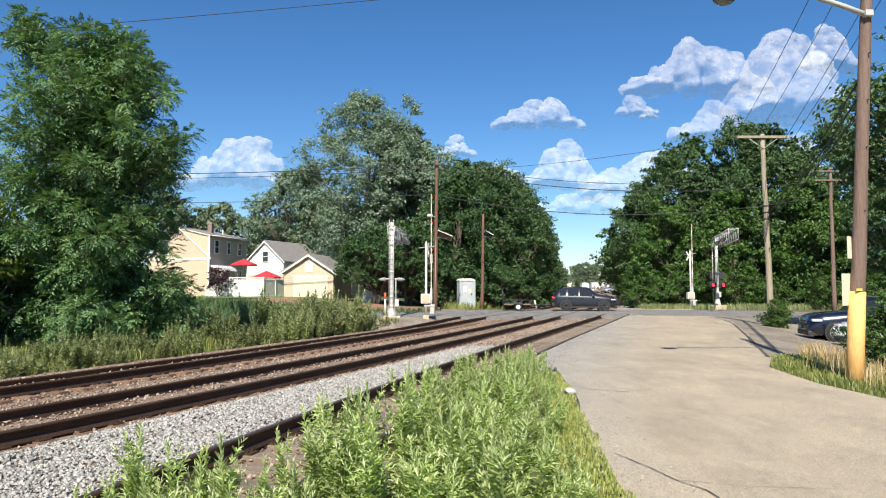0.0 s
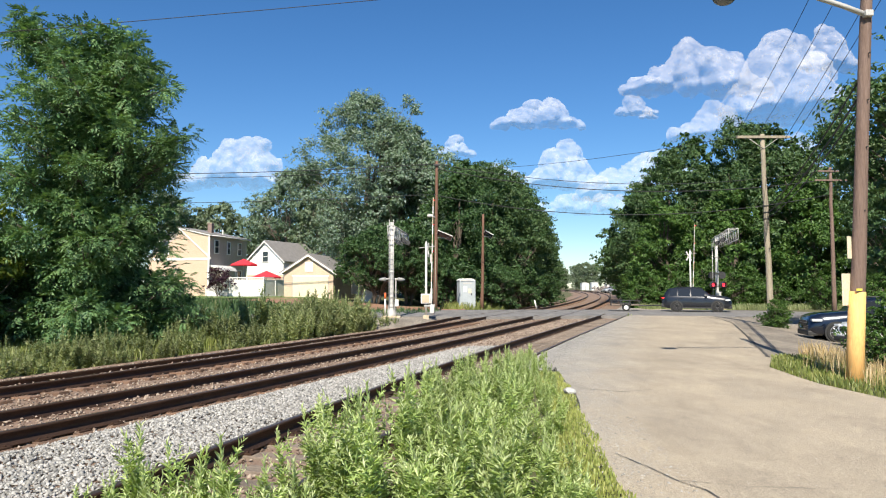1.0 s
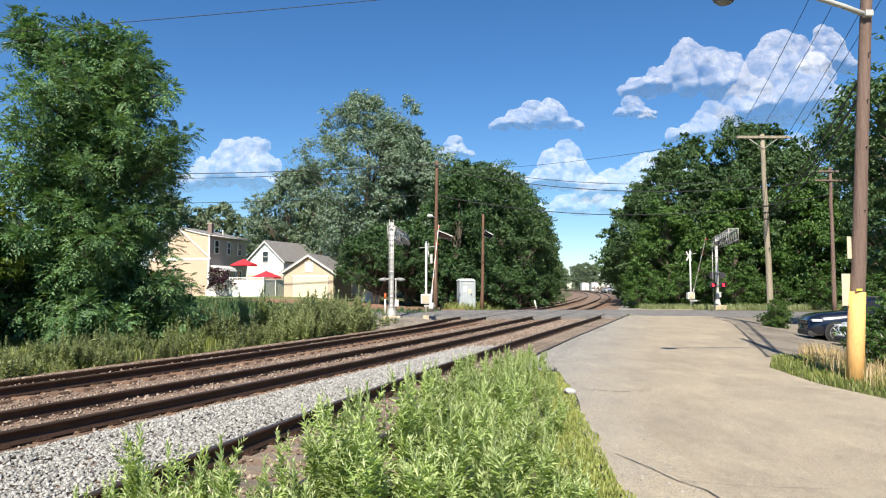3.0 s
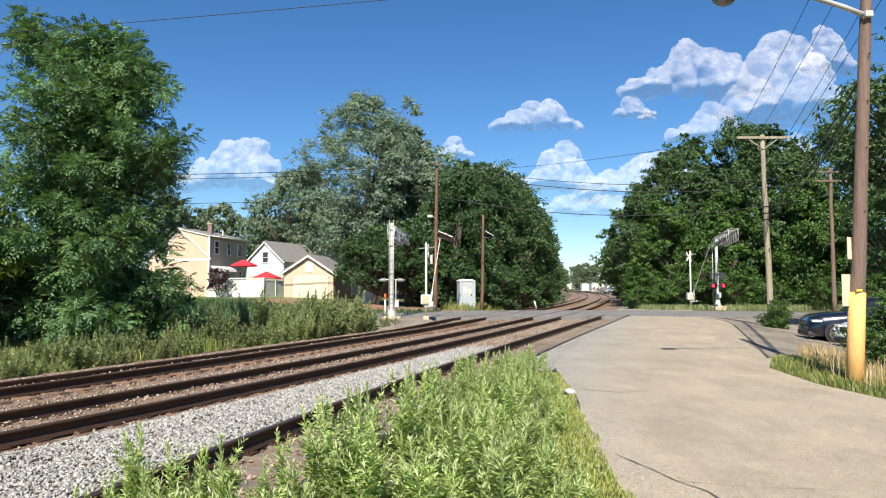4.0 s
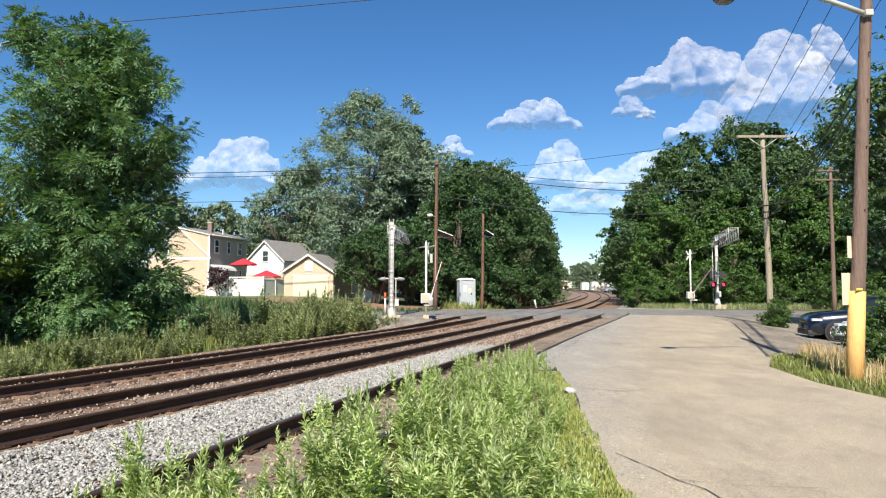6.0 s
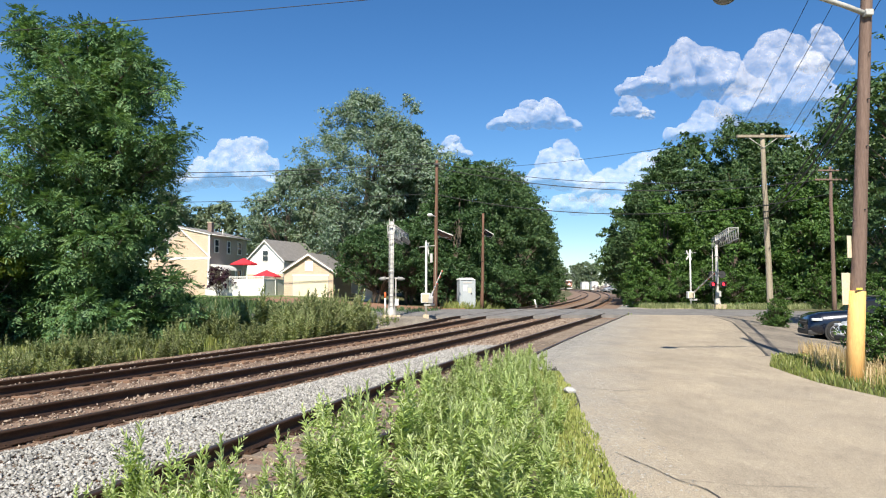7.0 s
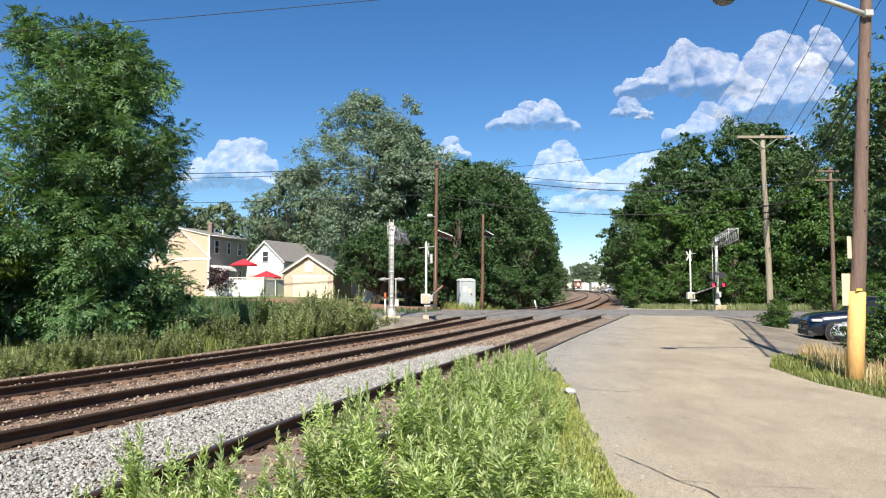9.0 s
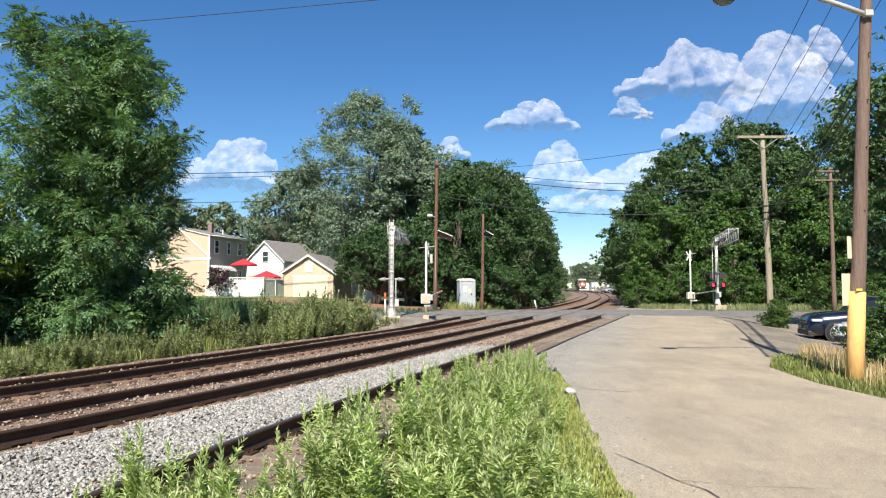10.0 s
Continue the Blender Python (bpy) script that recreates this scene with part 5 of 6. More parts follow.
    part("front_bumper", B(nose - 0.3, nose + 0.03, -w * 0.82, w * 0.82, zt(0.13), zt(0.25), bevel=0.05), "plastic", body)
    part("rear_bumper", B(tail - 0.05, tail + 0.25, -w * 0.88, w * 0.88, zt(0.18), zt(0.33), bevel=0.05), "plastic", body)
    return c


suv = car("suv", "dark slate-grey sport utility vehicle towing a trailer", "car", 4.68, 1.94, 1.76, "suvpaint", "rimdark")
trailer = thing("utility_trailer", "small open utility trailer with its ramp gate upright", "trailer")
part("bed", B(-1.15, 0.95, -0.68, 0.68, 0.42, 0.5, bevel=0.01), "lumber", trailer, "weathered plank bed")
for s in (-1, 1):
    part("side_rail", T([(-1.15, s * 0.7, 0.78), (0.95, s * 0.7, 0.78)], 0.025, 6), "darksteel", trailer)
    for x in (-1.1, -0.45, 0.25, 0.9):
        part("stanchion", B(x - 0.02, x + 0.02, s * 0.7 - 0.02, s * 0.7 + 0.02, 0.42, 0.78), "darksteel", trailer)
    wheel = part("wheel", T([(0, -0.08, 0), (0, 0.08, 0)], 0.27, 18), "rubber", trailer)
    wheel.matrix_basis = Matrix.Translation((-0.05, s * 0.8, 0.27))
    part("rim", T([(0, s * 0.085, 0), (0, s * 0.1, 0)], [0.17, 0.14], 16), "white", wheel, "white steel rim")
    part("mudguard", B(-0.4, 0.3, s * 0.8 - 0.11, s * 0.8 + 0.11, 0.56, 0.59, bevel=0.01), "darksteel", trailer)
    part("gate_rail", T([(-1.15, s * 0.66, 0.45), (-1.2, s * 0.66, 1.6)], 0.04, 6), "darksteel", trailer)
for k in range(7):
    part("gate_bar", T([(-1.155 - 0.008 * k, -0.66, 0.5 + 0.17 * k), (-1.155 - 0.008 * k, 0.66, 0.5 + 0.17 * k)], 0.03, 5), "darksteel", trailer)
part("front_rail", T([(0.95, -0.7, 0.78), (0.95, 0.7, 0.78)], 0.025, 6), "darksteel", trailer)
part("tongue", T([(0.9, -0.5, 0.4), (2.0, 0, 0.42)], 0.04, 6), "darksteel", trailer)
part("tongue", T([(0.9, 0.5, 0.4), (2.0, 0, 0.42)], 0.04, 6), "darksteel", trailer)
part("coupler", T([(1.9, 0, 0.42), (2.45, 0, 0.44)], 0.05, 8), "darksteel", trailer)

car("suv", "parked navy blue sport utility vehicle on the gravel lot", "car", 4.35, 1.85, 1.58, "navy", "rim", group="parked cars",
    m=Matrix.Translation((15.27, 25.0, 0.01 - lot_drop(15.27, 25.0))) @ Matrix.Rotation(radians(166), 4, "Z"))
car("car", "parked white car half hidden by the pole", "car", 4.4, 1.8, 1.42, "whitecar", "rim", True, "parked cars",
    m=Matrix.Translation((15.05, 22.3, 0.01 - lot_drop(15.05, 22.3))) @ Matrix.Rotation(radians(184), 4, "Z"))
yard = [car("car", "parked grey pickup-sized vehicle in the far yard", "car", 4.9, 1.9, 1.75, "silvercar", group="far parked vehicles", m=Matrix.Translation((47.5, 196, grade(196) - 0.02)) @ Matrix.Rotation(radians(200), 4, "Z"))]
for x, y, a in ((50.5, 202, 230), (53.5, 210, 170), (49.5, 214, 255), (56, 222, 160)):
    copy_thing(yard[0], Matrix.Translation((x, y, grade(y) - 0.02)) @ Matrix.Rotation(radians(a), 4, "Z"))
for x, y, w, h in ((69.0, 318, 3.0, 3.3), (71.2, 350, 3.6, 3.4), (55.5, 232, 2.6, 2.4)):
    b = thing("storage_shed", "small white storage shed beside the far track", "shed", Matrix.Translation((x, y, grade(y))), "far sheds")
    part("walls", B(-w / 2, w / 2, -2, 2, -0.3, h, bevel=0.04), "white", b)
    part("roof", prism(bmesh.new(), [(-w / 2 - 0.1, h), (w / 2 + 0.1, h), (0, h + 0.5)], -2.1, 2.1), "galv", b)
    part("door", B(-0.45, 0.45, -2.04, -2.0, 0, 2.0), "galv", b)
rng_s = np.random.default_rng(8)
for k in range(9):
    x, y = 45.5 + 1.4 * k + rng_s.uniform(-1, 1), 200 + 3 * k + rng_s.uniform(-4, 4)
    bm = bmesh.new()
    for j in range(12):
        s = rng_s.uniform(0.15, 0.9, 3)
        q = Matrix.Translation(tuple(rng_s.uniform(-1.2, 1.2, 2)) + (rng_s.uniform(0.2, 1.8),)) @ Euler(rng_s.uniform(-0.6, 0.6, 3)).to_matrix().to_4x4() @ Matrix.Diagonal((*s, 1))
        bmesh.ops.create_cube(bm, size=1, matrix=q)
    o = mesh_object("scrap_heap", bm, "scrap")
    o.matrix_basis = Matrix.Translation((x, y, grade(y)))
    tagged(o, "heap of grey and rusty scrap parts", "scrap heap", "scrap heaps")

# locomotive: x forward
loco = thing("locomotive", "orange and black diesel locomotive with white cab roof and lit headlights", "locomotive")
frame_l = part("frame", B(-9.6, 9.6, -1.45, 1.45, 1.15, 1.5, bevel=0.03), "locoblack", loco)
part("pilot", B(9.5, 9.9, -1.4, 1.4, 0.25, 1.4, bevel=0.06), "locoblack", loco)
part("short_hood", B(7.4, 9.1, -0.85, 0.85, 1.5, 3.1, bevel=0.15), "locoorange", loco, "orange nose")
cab = part("cab", B(5.2, 7.4, -1.5, 1.5, 1.5, 4.25, bevel=0.08), "locoorange", loco, "orange cab")
part("cab_roof", prism(bmesh.new(), [(-1.55, 4.2), (-1.2, 4.6), (1.2, 4.6), (1.55, 4.2)], 5.1, 7.55, "x"), "white", loco, "white cab roof")
for s in (-1, 1):
    part("front_window", B(7.4, 7.43, s * 0.85 - 0.42, s * 0.85 + 0.42, 3.25, 3.95, bevel=0.02), "pane", cab)
    part("side_window", B(5.6, 7.0, s * 1.5 - 0.02, s * 1.5 + 0.02, 3.1, 3.9), "pane", cab)
    part("ditch_light", T([(9.9, s * 1.0, 1.2), (9.97, s * 1.0, 1.2)], 0.12, 12), "headlamp", loco, "lit ditch light")
    part("handrail", T([(-9.3, s * 1.42, 2.5), (5.0, s * 1.42, 2.5)], 0.025, 6), "white", loco)
    part("front_rail", T([(9.55, s * 1.3, 1.5), (9.55, s * 1.3, 2.5)], 0.035, 6), "white", loco)
    part("number_board", B(7.4, 7.46, s * 0.95 - 0.3, s * 0.95 + 0.3, 4.02, 4.2), "white", cab)
part("headlight", T([(9.1, 0, 2.85), (9.16, 0, 2.85)], 0.16, 12), "headlamp", loco, "lit headlight")
part("nose_panel", B(9.1, 9.13, -0.7, 0.7, 2.1, 2.5), "white", loco, "pale nose stripe")
part("long_hood", B(-9.2, 5.2, -0.95, 0.95, 1.5, 4.15, bevel=0.1), "locoblack", loco, "black engine hood")
part("radiator", B(-8.8, -5.5, -1.35, 1.35, 3.5, 4.3, bevel=0.05), "locoblack", loco)
part("fuel_tank", B(-2.4, 2.4, -1.3, 1.3, 0.35, 1.15, bevel=0.15), "locoblack", loco)
for x in (-6.2, 6.2):
    tr = part("truck", B(x - 2.2, x + 2.2, -1.15, 1.15, 0.45, 1.0, bevel=0.05), "locoblack", loco)
    for dx in (-1.6, 0, 1.6):
        for s in (-1, 1):
            part("wheel", T([(x + dx, s * 0.70, 0.51), (x + dx, s * 0.83, 0.51)], 0.51, 18), "rail", tr)
part("coupler", B(9.9, 10.4, -0.15, 0.15, 0.7, 1.0, bevel=0.04), "locoblack", loco)
part("snowplow", prism(bmesh.new(), [(-1.4, 0.15), (1.4, 0.15), (1.4, 0.7), (-1.4, 0.7)], 9.9, 10.15, "x"), "galv", loco)
# ---------- the walnut beside the tracks, in boughs that sway ----------


def frond_mesh(name, bases, dirs, length, pairs, leaf, rng, material, slim=0.36):
    """Feathered leaves: pairs of leaflets along a drooping rib."""
    n = len(bases)
    d = dirs / (np.linalg.norm(dirs, axis=1, keepdims=True) + 1e-9)
    upv = np.tile([0, 0, 1.0], (n, 1)) + rng.normal(0, 0.25, (n, 3))
    sidev = np.cross(d, upv)
    sidev /= np.linalg.norm(sidev, axis=1, keepdims=True) + 1e-9
    nrm = np.cross(sidev, d)
    L = length * rng.uniform(0.7, 1.25, (n, 1))
    V = []
    for k in range(pairs + 1):
        f = (k + 0.6) / (pairs + 0.6)
        mid = bases + d * L * f - np.array([0, 0, 1.0]) * L * 0.35 * f * f
        for s in ((-1, 1) if k < pairs else (0,)):
            u = d * (0.55 if s else 1.0) + sidev * s * 0.85 - nrm * 0.25 + rng.normal(0, 0.12, (n, 3))
            u /= np.linalg.norm(u, axis=1, keepdims=True)
            v = np.cross(nrm, u)
            l = leaf * rng.uniform(0.75, 1.25, (n, 1)) * (1.1 - 0.35 * abs(f - 0.5))
            V.append(np.stack([mid, mid + u * l * 0.45 - v * l * slim * 0.5 + nrm * l * 0.05, mid + u * l - nrm * l * 0.15, mid + u * l * 0.45 + v * l * slim * 0.5 + nrm * l * 0.05], 1))
    verts = np.concatenate(V, 0).reshape(-1, 3)
    i = np.arange(len(verts) // 4)[:, None] * 4
    me = quick_mesh(name, verts, np.concatenate([i + [0, 1, 2], i + [0, 2, 3]], 0))
    me.materials.append(M[material])
    return me


SWAY = []


def walnut(x, y, profile, seed, label, boughs, per=30, mat="leaf_walnut", leaders=()):
    """profile: rows of height, crown centre offset, crown radius."""
    rng = np.random.default_rng(seed)
    z = land(x, y)
    t = thing("walnut_tree", label, "tree", Matrix.Translation((x, y, z)), "walnut trees")
    hs, cs, rs = ([p[k] for p in profile] for k in range(3))
    bm = bmesh.new()
    spine = limb(bm, (0, 0, -0.3), (cs[-1] * 0.6, 0.2, hs[-1] * 0.86), 0.24, 0.05, rng, 10, 0.03)
    for lx, lz in leaders:
        limb(bm, spine[2], (lx, 0.2, lz - 0.6), 0.11, 0.03, rng, 7, 0.05)
    part("trunk", bm, "bark", t)
    spots = []
    for k in range(boughs):
        f = (k + 0.5) / boughs
        zz = hs[0] + (hs[-1] - hs[0]) * f
        a = k * 2.399 + rng.uniform(-0.3, 0.3)
        r = float(np.interp(zz, hs, rs)) * (1.0 if k % 3 else 0.55) * rng.uniform(0.85, 1.06)
        cx = float(np.interp(zz, hs, cs))
        spots.append((Vector((cx * 0.6, 0, max(0.8, zz - 0.6 - 0.28 * r))), Vector((cx + r * math.cos(a), r * math.sin(a), zz)), a, f))
    for lx, lz in leaders:
        for k in range(5):
            a = k * 2.4
            spots.append((Vector((lx, 0.2, lz - 1.7 + 0.25 * k)), Vector((lx + 0.45 * math.cos(a), 0.2 + 0.6 * math.sin(a), lz - 1.2 + 0.3 * k)), a, 0.9))
    for root, tip, a, f in spots:
        bb = bmesh.new()
        pts = limb(bb, (0, 0, 0), tip - root, 0.06, 0.015, rng, 6, 0.06)
        bases, dirs = [], []
        nc = 3 + int(1.9 * (tip - root).length)
        for c in range(nc):
            q = Vector((0, 0, 0)).lerp(tip - root, 0.3 + 0.72 * c / max(1, nc - 1)) + Vector(rng.normal(0, 0.3, 3))
            rr = rng.uniform(0.45, 0.8)
            dd = rng.normal(0, 1, (per, 3))
            dd /= np.linalg.norm(dd, axis=1, keepdims=True)
            bases.append(np.array(q) + dd * rr * rng.uniform(0.2, 0.9, (per, 1)) * np.array([1, 1, 0.6]))
            dirs.append(dd + np.array([math.cos(a), math.sin(a), 0.0]) * 0.3 + np.array([0, 0, 0.1]))
            limb(bb, pts[2], q, 0.02, 0.008, rng, 4, 0.1)
        bo = part("bough", bb, "bark", t)
        bo.matrix_basis = Matrix.Translation(root)
        fo = new("foliage", frond_mesh("foliage", np.concatenate(bases), np.concatenate(dirs), 0.36, 4, 0.145, rng, mat, 0.42))
        fo.parent = bo
        fo["kind"] = "stuff"
        SWAY.append((bo, root.copy(), a, rng.uniform(0, 6.28), 0.8 + 1.6 * f))
    return t


walnut(-12.8, 25.4, ((0.5, 0.0, 1.6), (1.6, 0.0, 3.1), (3.3, -0.1, 3.2), (4.6, -0.3, 3.0), (6.4, 0.1, 3.2), (8.1, 0.2, 3.0), (9.7, 0.0, 2.7), (10.8, -0.2, 2.0), (11.5, 0.1, 1.0)), 3,
       "tall leafy walnut tree swaying in the wind", 84, leaders=((-2.45, 12.3), (0.75, 11.4)))
walnut(-18.4, 25.0, ((0.8, 0, 1.8), (3.0, 0, 2.3), (5.5, 0, 2.4), (7.5, 0, 2.0), (9.4, 0, 0.9)), 4, "leafy walnut tree at the edge of the view", 26)
YEL = tree_meshes(6.2, 2.3, 1.9, 31, "leaf_yellow", 50, 130, 0.2, 0.7, 0.08, stems=3)
put_tree(YEL, "yellow-green sapling thicket under the walnuts", -15.9, 22.0, 0, 0.95)
put_tree(DARKTHICKET, "dark leafy thicket under the walnuts", -16.5, 28, 0, 0.7, name="bush", category="bush", group="thickets along the tracks")
put_tree(DARKTHICKET, "dark leafy thicket under the walnuts", -20.5, 29, 50, 0.9, name="bush", category="bush", group="thickets along the tracks")
put_tree(DARKTHICKET, "dark leafy thicket under the walnuts", -13.0, 29.5, 90, 0.6, name="bush", category="bush", group="thickets along the tracks")

# big trees by the lot
EDGE = tree_meshes(14.5, 5.0, 2.2, 41, "leaf_mid", 190, 150, 0.24, 1.0, 0.3)
put_tree(EDGE, "tall tree shading the gravel lot", 21.2, 27.5, 0, 1.06, group="trees by the lot")
put_tree(EDGE, "tall tree shading the gravel lot", 27, 35, 120, 1.0, group="trees by the lot")
# unseen trees right of the view, added to throw shade on lot and foliage
for x, y, a, k in ((20.5, 11.0, 40, 1.08), (22.6, 19.2, 120, 1.08), (29.0, 23.0, 200, 1.1)):
    put_tree(EDGE, "tall tree shading the gravel lot", x, y, a, k, group="trees by the lot")
# stands outside the view on the left, added only for its shadow
put_tree(EDGE, "unseen tall tree added to shade the foot of the walnuts", -19.4, 16.0, 60, 0.85)
put_tree(DARKTHICKET, "dark bush at the end of the lot", 22.5, 29.0, 0, 1.1, name="bush", category="bush", group="bushes by the lot")
put_tree(DARKTHICKET, "dark bush at the end of the lot", 26, 24.0, 80, 1.1, name="bush", category="bush", group="bushes by the lot")
NEARBUSH = tree_meshes(2.5, 1.3, 0.05, 42, "leaf_vine", 60, 110, 0.11, 0.36, 0.03, stems=3)
put_tree(NEARBUSH, "green leafy bush beside the yellow-footed pole", 9.9, 15.0, 0, 0.8, name="bush", category="bush", group="bushes by the lot")
put_tree(NEARBUSH, "green leafy bush beside the yellow-footed pole", 9.5, 14.8, 160, 0.6, name="bush", category="bush", group="bushes by the lot")
put_tree(NEARBUSH, "green leafy bush beside the yellow-footed pole", 10.6, 14.2, 70, 1.0, name="bush", category="bush", group="bushes by the lot")
put_tree(NEARBUSH, "green leafy bush round the foot of the grey pole", 15.1, 31.7, 0, 0.55, name="bush", category="bush", group="bushes by the lot")
put_tree(NEARBUSH, "green leafy bush round the foot of the grey pole", 15.3, 31.9, 90, 0.4, name="bush", category="bush", group="bushes by the lot")
put_tree(NEARBUSH, "green leafy bush round the foot of the grey pole", 14.9, 31.8, 200, 0.3, name="bush", category="bush", group="bushes by the lot")
PLUM = tree_meshes(2.4, 1.3, 0.8, 43, "leaf_purple", 34, 70, 0.14, 0.36, 0.05, stems=3)
put_tree(PLUM, "small purple-leaved plum tree in front of the fence", -21.2, 66.0, 0, 1.15)

def herb_leaves(V, base, tip, n, size, rng, lobes=2, slim=0.2, tips=None):
    """Leaves up one shoot: cut into lobes and spreading below, narrow and upright at the tip."""
    base, tip = np.array(base, float), np.array(tip, float)
    ax = (tip - base) / np.linalg.norm(tip - base)
    for k in range(n):
        f = ((k + rng.uniform(0, 1)) / n) ** 0.85
        p = base + (tip - base) * f
        a = k * 2.4 + rng.uniform(-0.4, 0.4)
        o = np.array([math.cos(a), math.sin(a), 0.0])
        u = o * (0.9 - 0.55 * f) + ax * (0.45 + 0.8 * f) + rng.normal(0, 0.16, 3)
        u /= np.linalg.norm(u)
        nrm = np.cross(np.cross(u, ax), u)
        nrm /= np.linalg.norm(nrm) + 1e-9
        v = np.cross(nrm, u)
        l = size * (1.2 - 0.72 * f) * rng.uniform(0.7, 1.25)
        young = f > 0.66
        bits = [(0.0, 0.0, 1.0)]
        if f < 0.72:
            for j in range(lobes):
                q = 0.22 + 0.4 * j / max(1, lobes - 1)
                bits += [(q, 0.75, 0.5 - 0.14 * j), (q, -0.75, 0.5 - 0.14 * j)]
        if tips is not None:
            tips += [int(young)] * len(bits)
        for q, s, part_l in bits:
            uu = u * math.cos(s) + v * math.sin(s) - nrm * 0.1 * abs(s)
            vv = np.cross(nrm, uu)
            ll = l * part_l
            w = ll * slim * (0.5 if s == 0 else 0.75)
            at = p + u * l * q - nrm * l * 0.12 * q
            V.append((at, at + uu * ll * 0.5 - vv * w + nrm * ll * 0.05, at + uu * ll - nrm * ll * 0.16, at + uu * ll * 0.5 + vv * w + nrm * ll * 0.05))


def quads_mesh(name, V, material, tips=None):
    i = np.arange(len(V))[:, None] * 4
    me = quick_mesh(name, np.array(V).reshape(-1, 3), np.concatenate([i + [0, 1, 2], i + [0, 2, 3]], 0))
    me.materials.append(M[material])
    if tips:
        me.materials.append(M["leaf_weed_tip"])
        me.polygons.foreach_set("material_index", np.array(tips + tips, dtype=np.int32))
    return me


def herb_clump(h, spread, stems, seed, material, size=0.2, slim=0.2):
    """A stand of upright leafy stems growing from one root, as trunk and crown meshes."""
    rng = np.random.default_rng(seed)
    V, bm = [], bmesh.new()
    for k in range(stems):
        r, a = spread * math.sqrt(rng.uniform(0, 1)), rng.uniform(0, 6.28)
        foot = (r * 0.75 * math.cos(a), r * 0.75 * math.sin(a), -0.05)
        hh = h * (1 - 0.4 * (r / spread) ** 2) * rng.uniform(0.75, 1.12)
        top = (r * 1.1 * math.cos(a), r * 1.1 * math.sin(a), hh)
        tube(bm, [foot, top], [0.012, 0.004], 4)
        herb_leaves(V, foot, top, int(hh * 22 + 6), size, rng, 1, slim)
        for j in range(4):
            f = rng.uniform(0.35, 0.85)
            b = np.array(foot) + (np.array(top) - np.array(foot)) * f
            a2, ln = rng.uniform(0, 6.28), hh * rng.uniform(0.12, 0.26)
            herb_leaves(V, b, b + np.array([math.cos(a2) * 0.5, math.sin(a2) * 0.5, 0.9]) * ln, 7, size * 0.7, rng, 0, slim)
    st = bpy.data.meshes.new("stem")
    bm.to_mesh(st)
    bm.free()
    st.materials.append(M[material])
    return st, quads_mesh("crown", V, material)


# bank of tall weeds beyond the tracks
BUSH_A = herb_clump(1.6, 0.9, 15, 51, "bushy", 0.27, 0.34)
BUSH_B = herb_clump(2.0, 1.0, 17, 52, "bushy", 0.28, 0.34)
BUSH_C = herb_clump(1.4, 0.9, 14, 53, "bushy", 0.24, 0.26)
rng_b = np.random.default_rng(77)
for k in range(84):
    y = rng_b.uniform(11, 37)
    d = 6.7 + abs(rng_b.normal(0, 1.9))
    x = main_x(y) - d / 0.92
    big = smooth(22, 31, y) * (1 - smooth(34.5, 37, y))
    put_tree((BUSH_A, BUSH_B, BUSH_C)[k % 3], "weedy green bush on the bank beyond the tracks", x, y, rng_b.uniform(0, 360), (0.5 + 0.55 * big) * rng_b.uniform(0.75, 1.2), name="bush", category="bush", group="bank bushes")
for x, y, s in ((-6.9, 38.2, 1.15), (-6.2, 36.6, 1.12), (-7.5, 37.4, 1.0), (-5.5, 37.2, 0.92), (-4.9, 35.4, 0.8), (-8.2, 36.2, 0.7)):
    put_tree(BUSH_B, "tall weedy bush on the bank beyond the tracks", x, y, x * 50, s, name="bush", category="bush", group="bank bushes")
sheet("lawn", np.arange(-46, -9.5, 1.0), np.arange(57, 84, 1.0), lambda x, y: land(x, y) + 0.05, "lawn", "bright mown lawn of the house", "lawn")


# ---------- grasses ----------
def blades(name, spots, height, material, rng, label, category, wide=0.012):
    n = len(spots)
    h = height * rng.uniform(0.5, 1.25, (n, 1))
    a = rng.uniform(0, 6.28, n)
    side = np.stack([np.cos(a), np.sin(a), np.zeros(n)], 1) * wide
    bend = np.stack([np.sin(a + rng.uniform(-1, 1, n)), -np.cos(a), np.zeros(n)], 1) * h * rng.uniform(0.1, 0.5, (n, 1))
    up = np.array([0, 0, 1.0])
    v = np.stack([spots - side, spots + side, spots + bend * 0.35 + up * h * 0.6 + side * 0.8, spots + bend + up * h, spots + bend * 0.35 + up * h * 0.6 - side * 0.8], 1)
    i = np.arange(n)[:, None] * 5
    f = np.concatenate([i + [0, 1, 2], i + [0, 2, 4], i + [4, 2, 3]], 0)
    me = quick_mesh(name, v.reshape(-1, 3), f)
    me.materials.append(M[material])
    return tagged(new(name, me), label, category, kind="stuff")


def strewn(n, rng, ylo, yhi, left, right, z):
    y = rng.uniform(ylo, yhi, n)
    l, r = np.array([left(v) for v in y]), np.array([right(v) for v in y])
    x = l + (r - l) * rng.uniform(0, 1, n)
    return np.stack([x, y, np.array([z(a, b) for a, b in zip(x, y)])], 1)


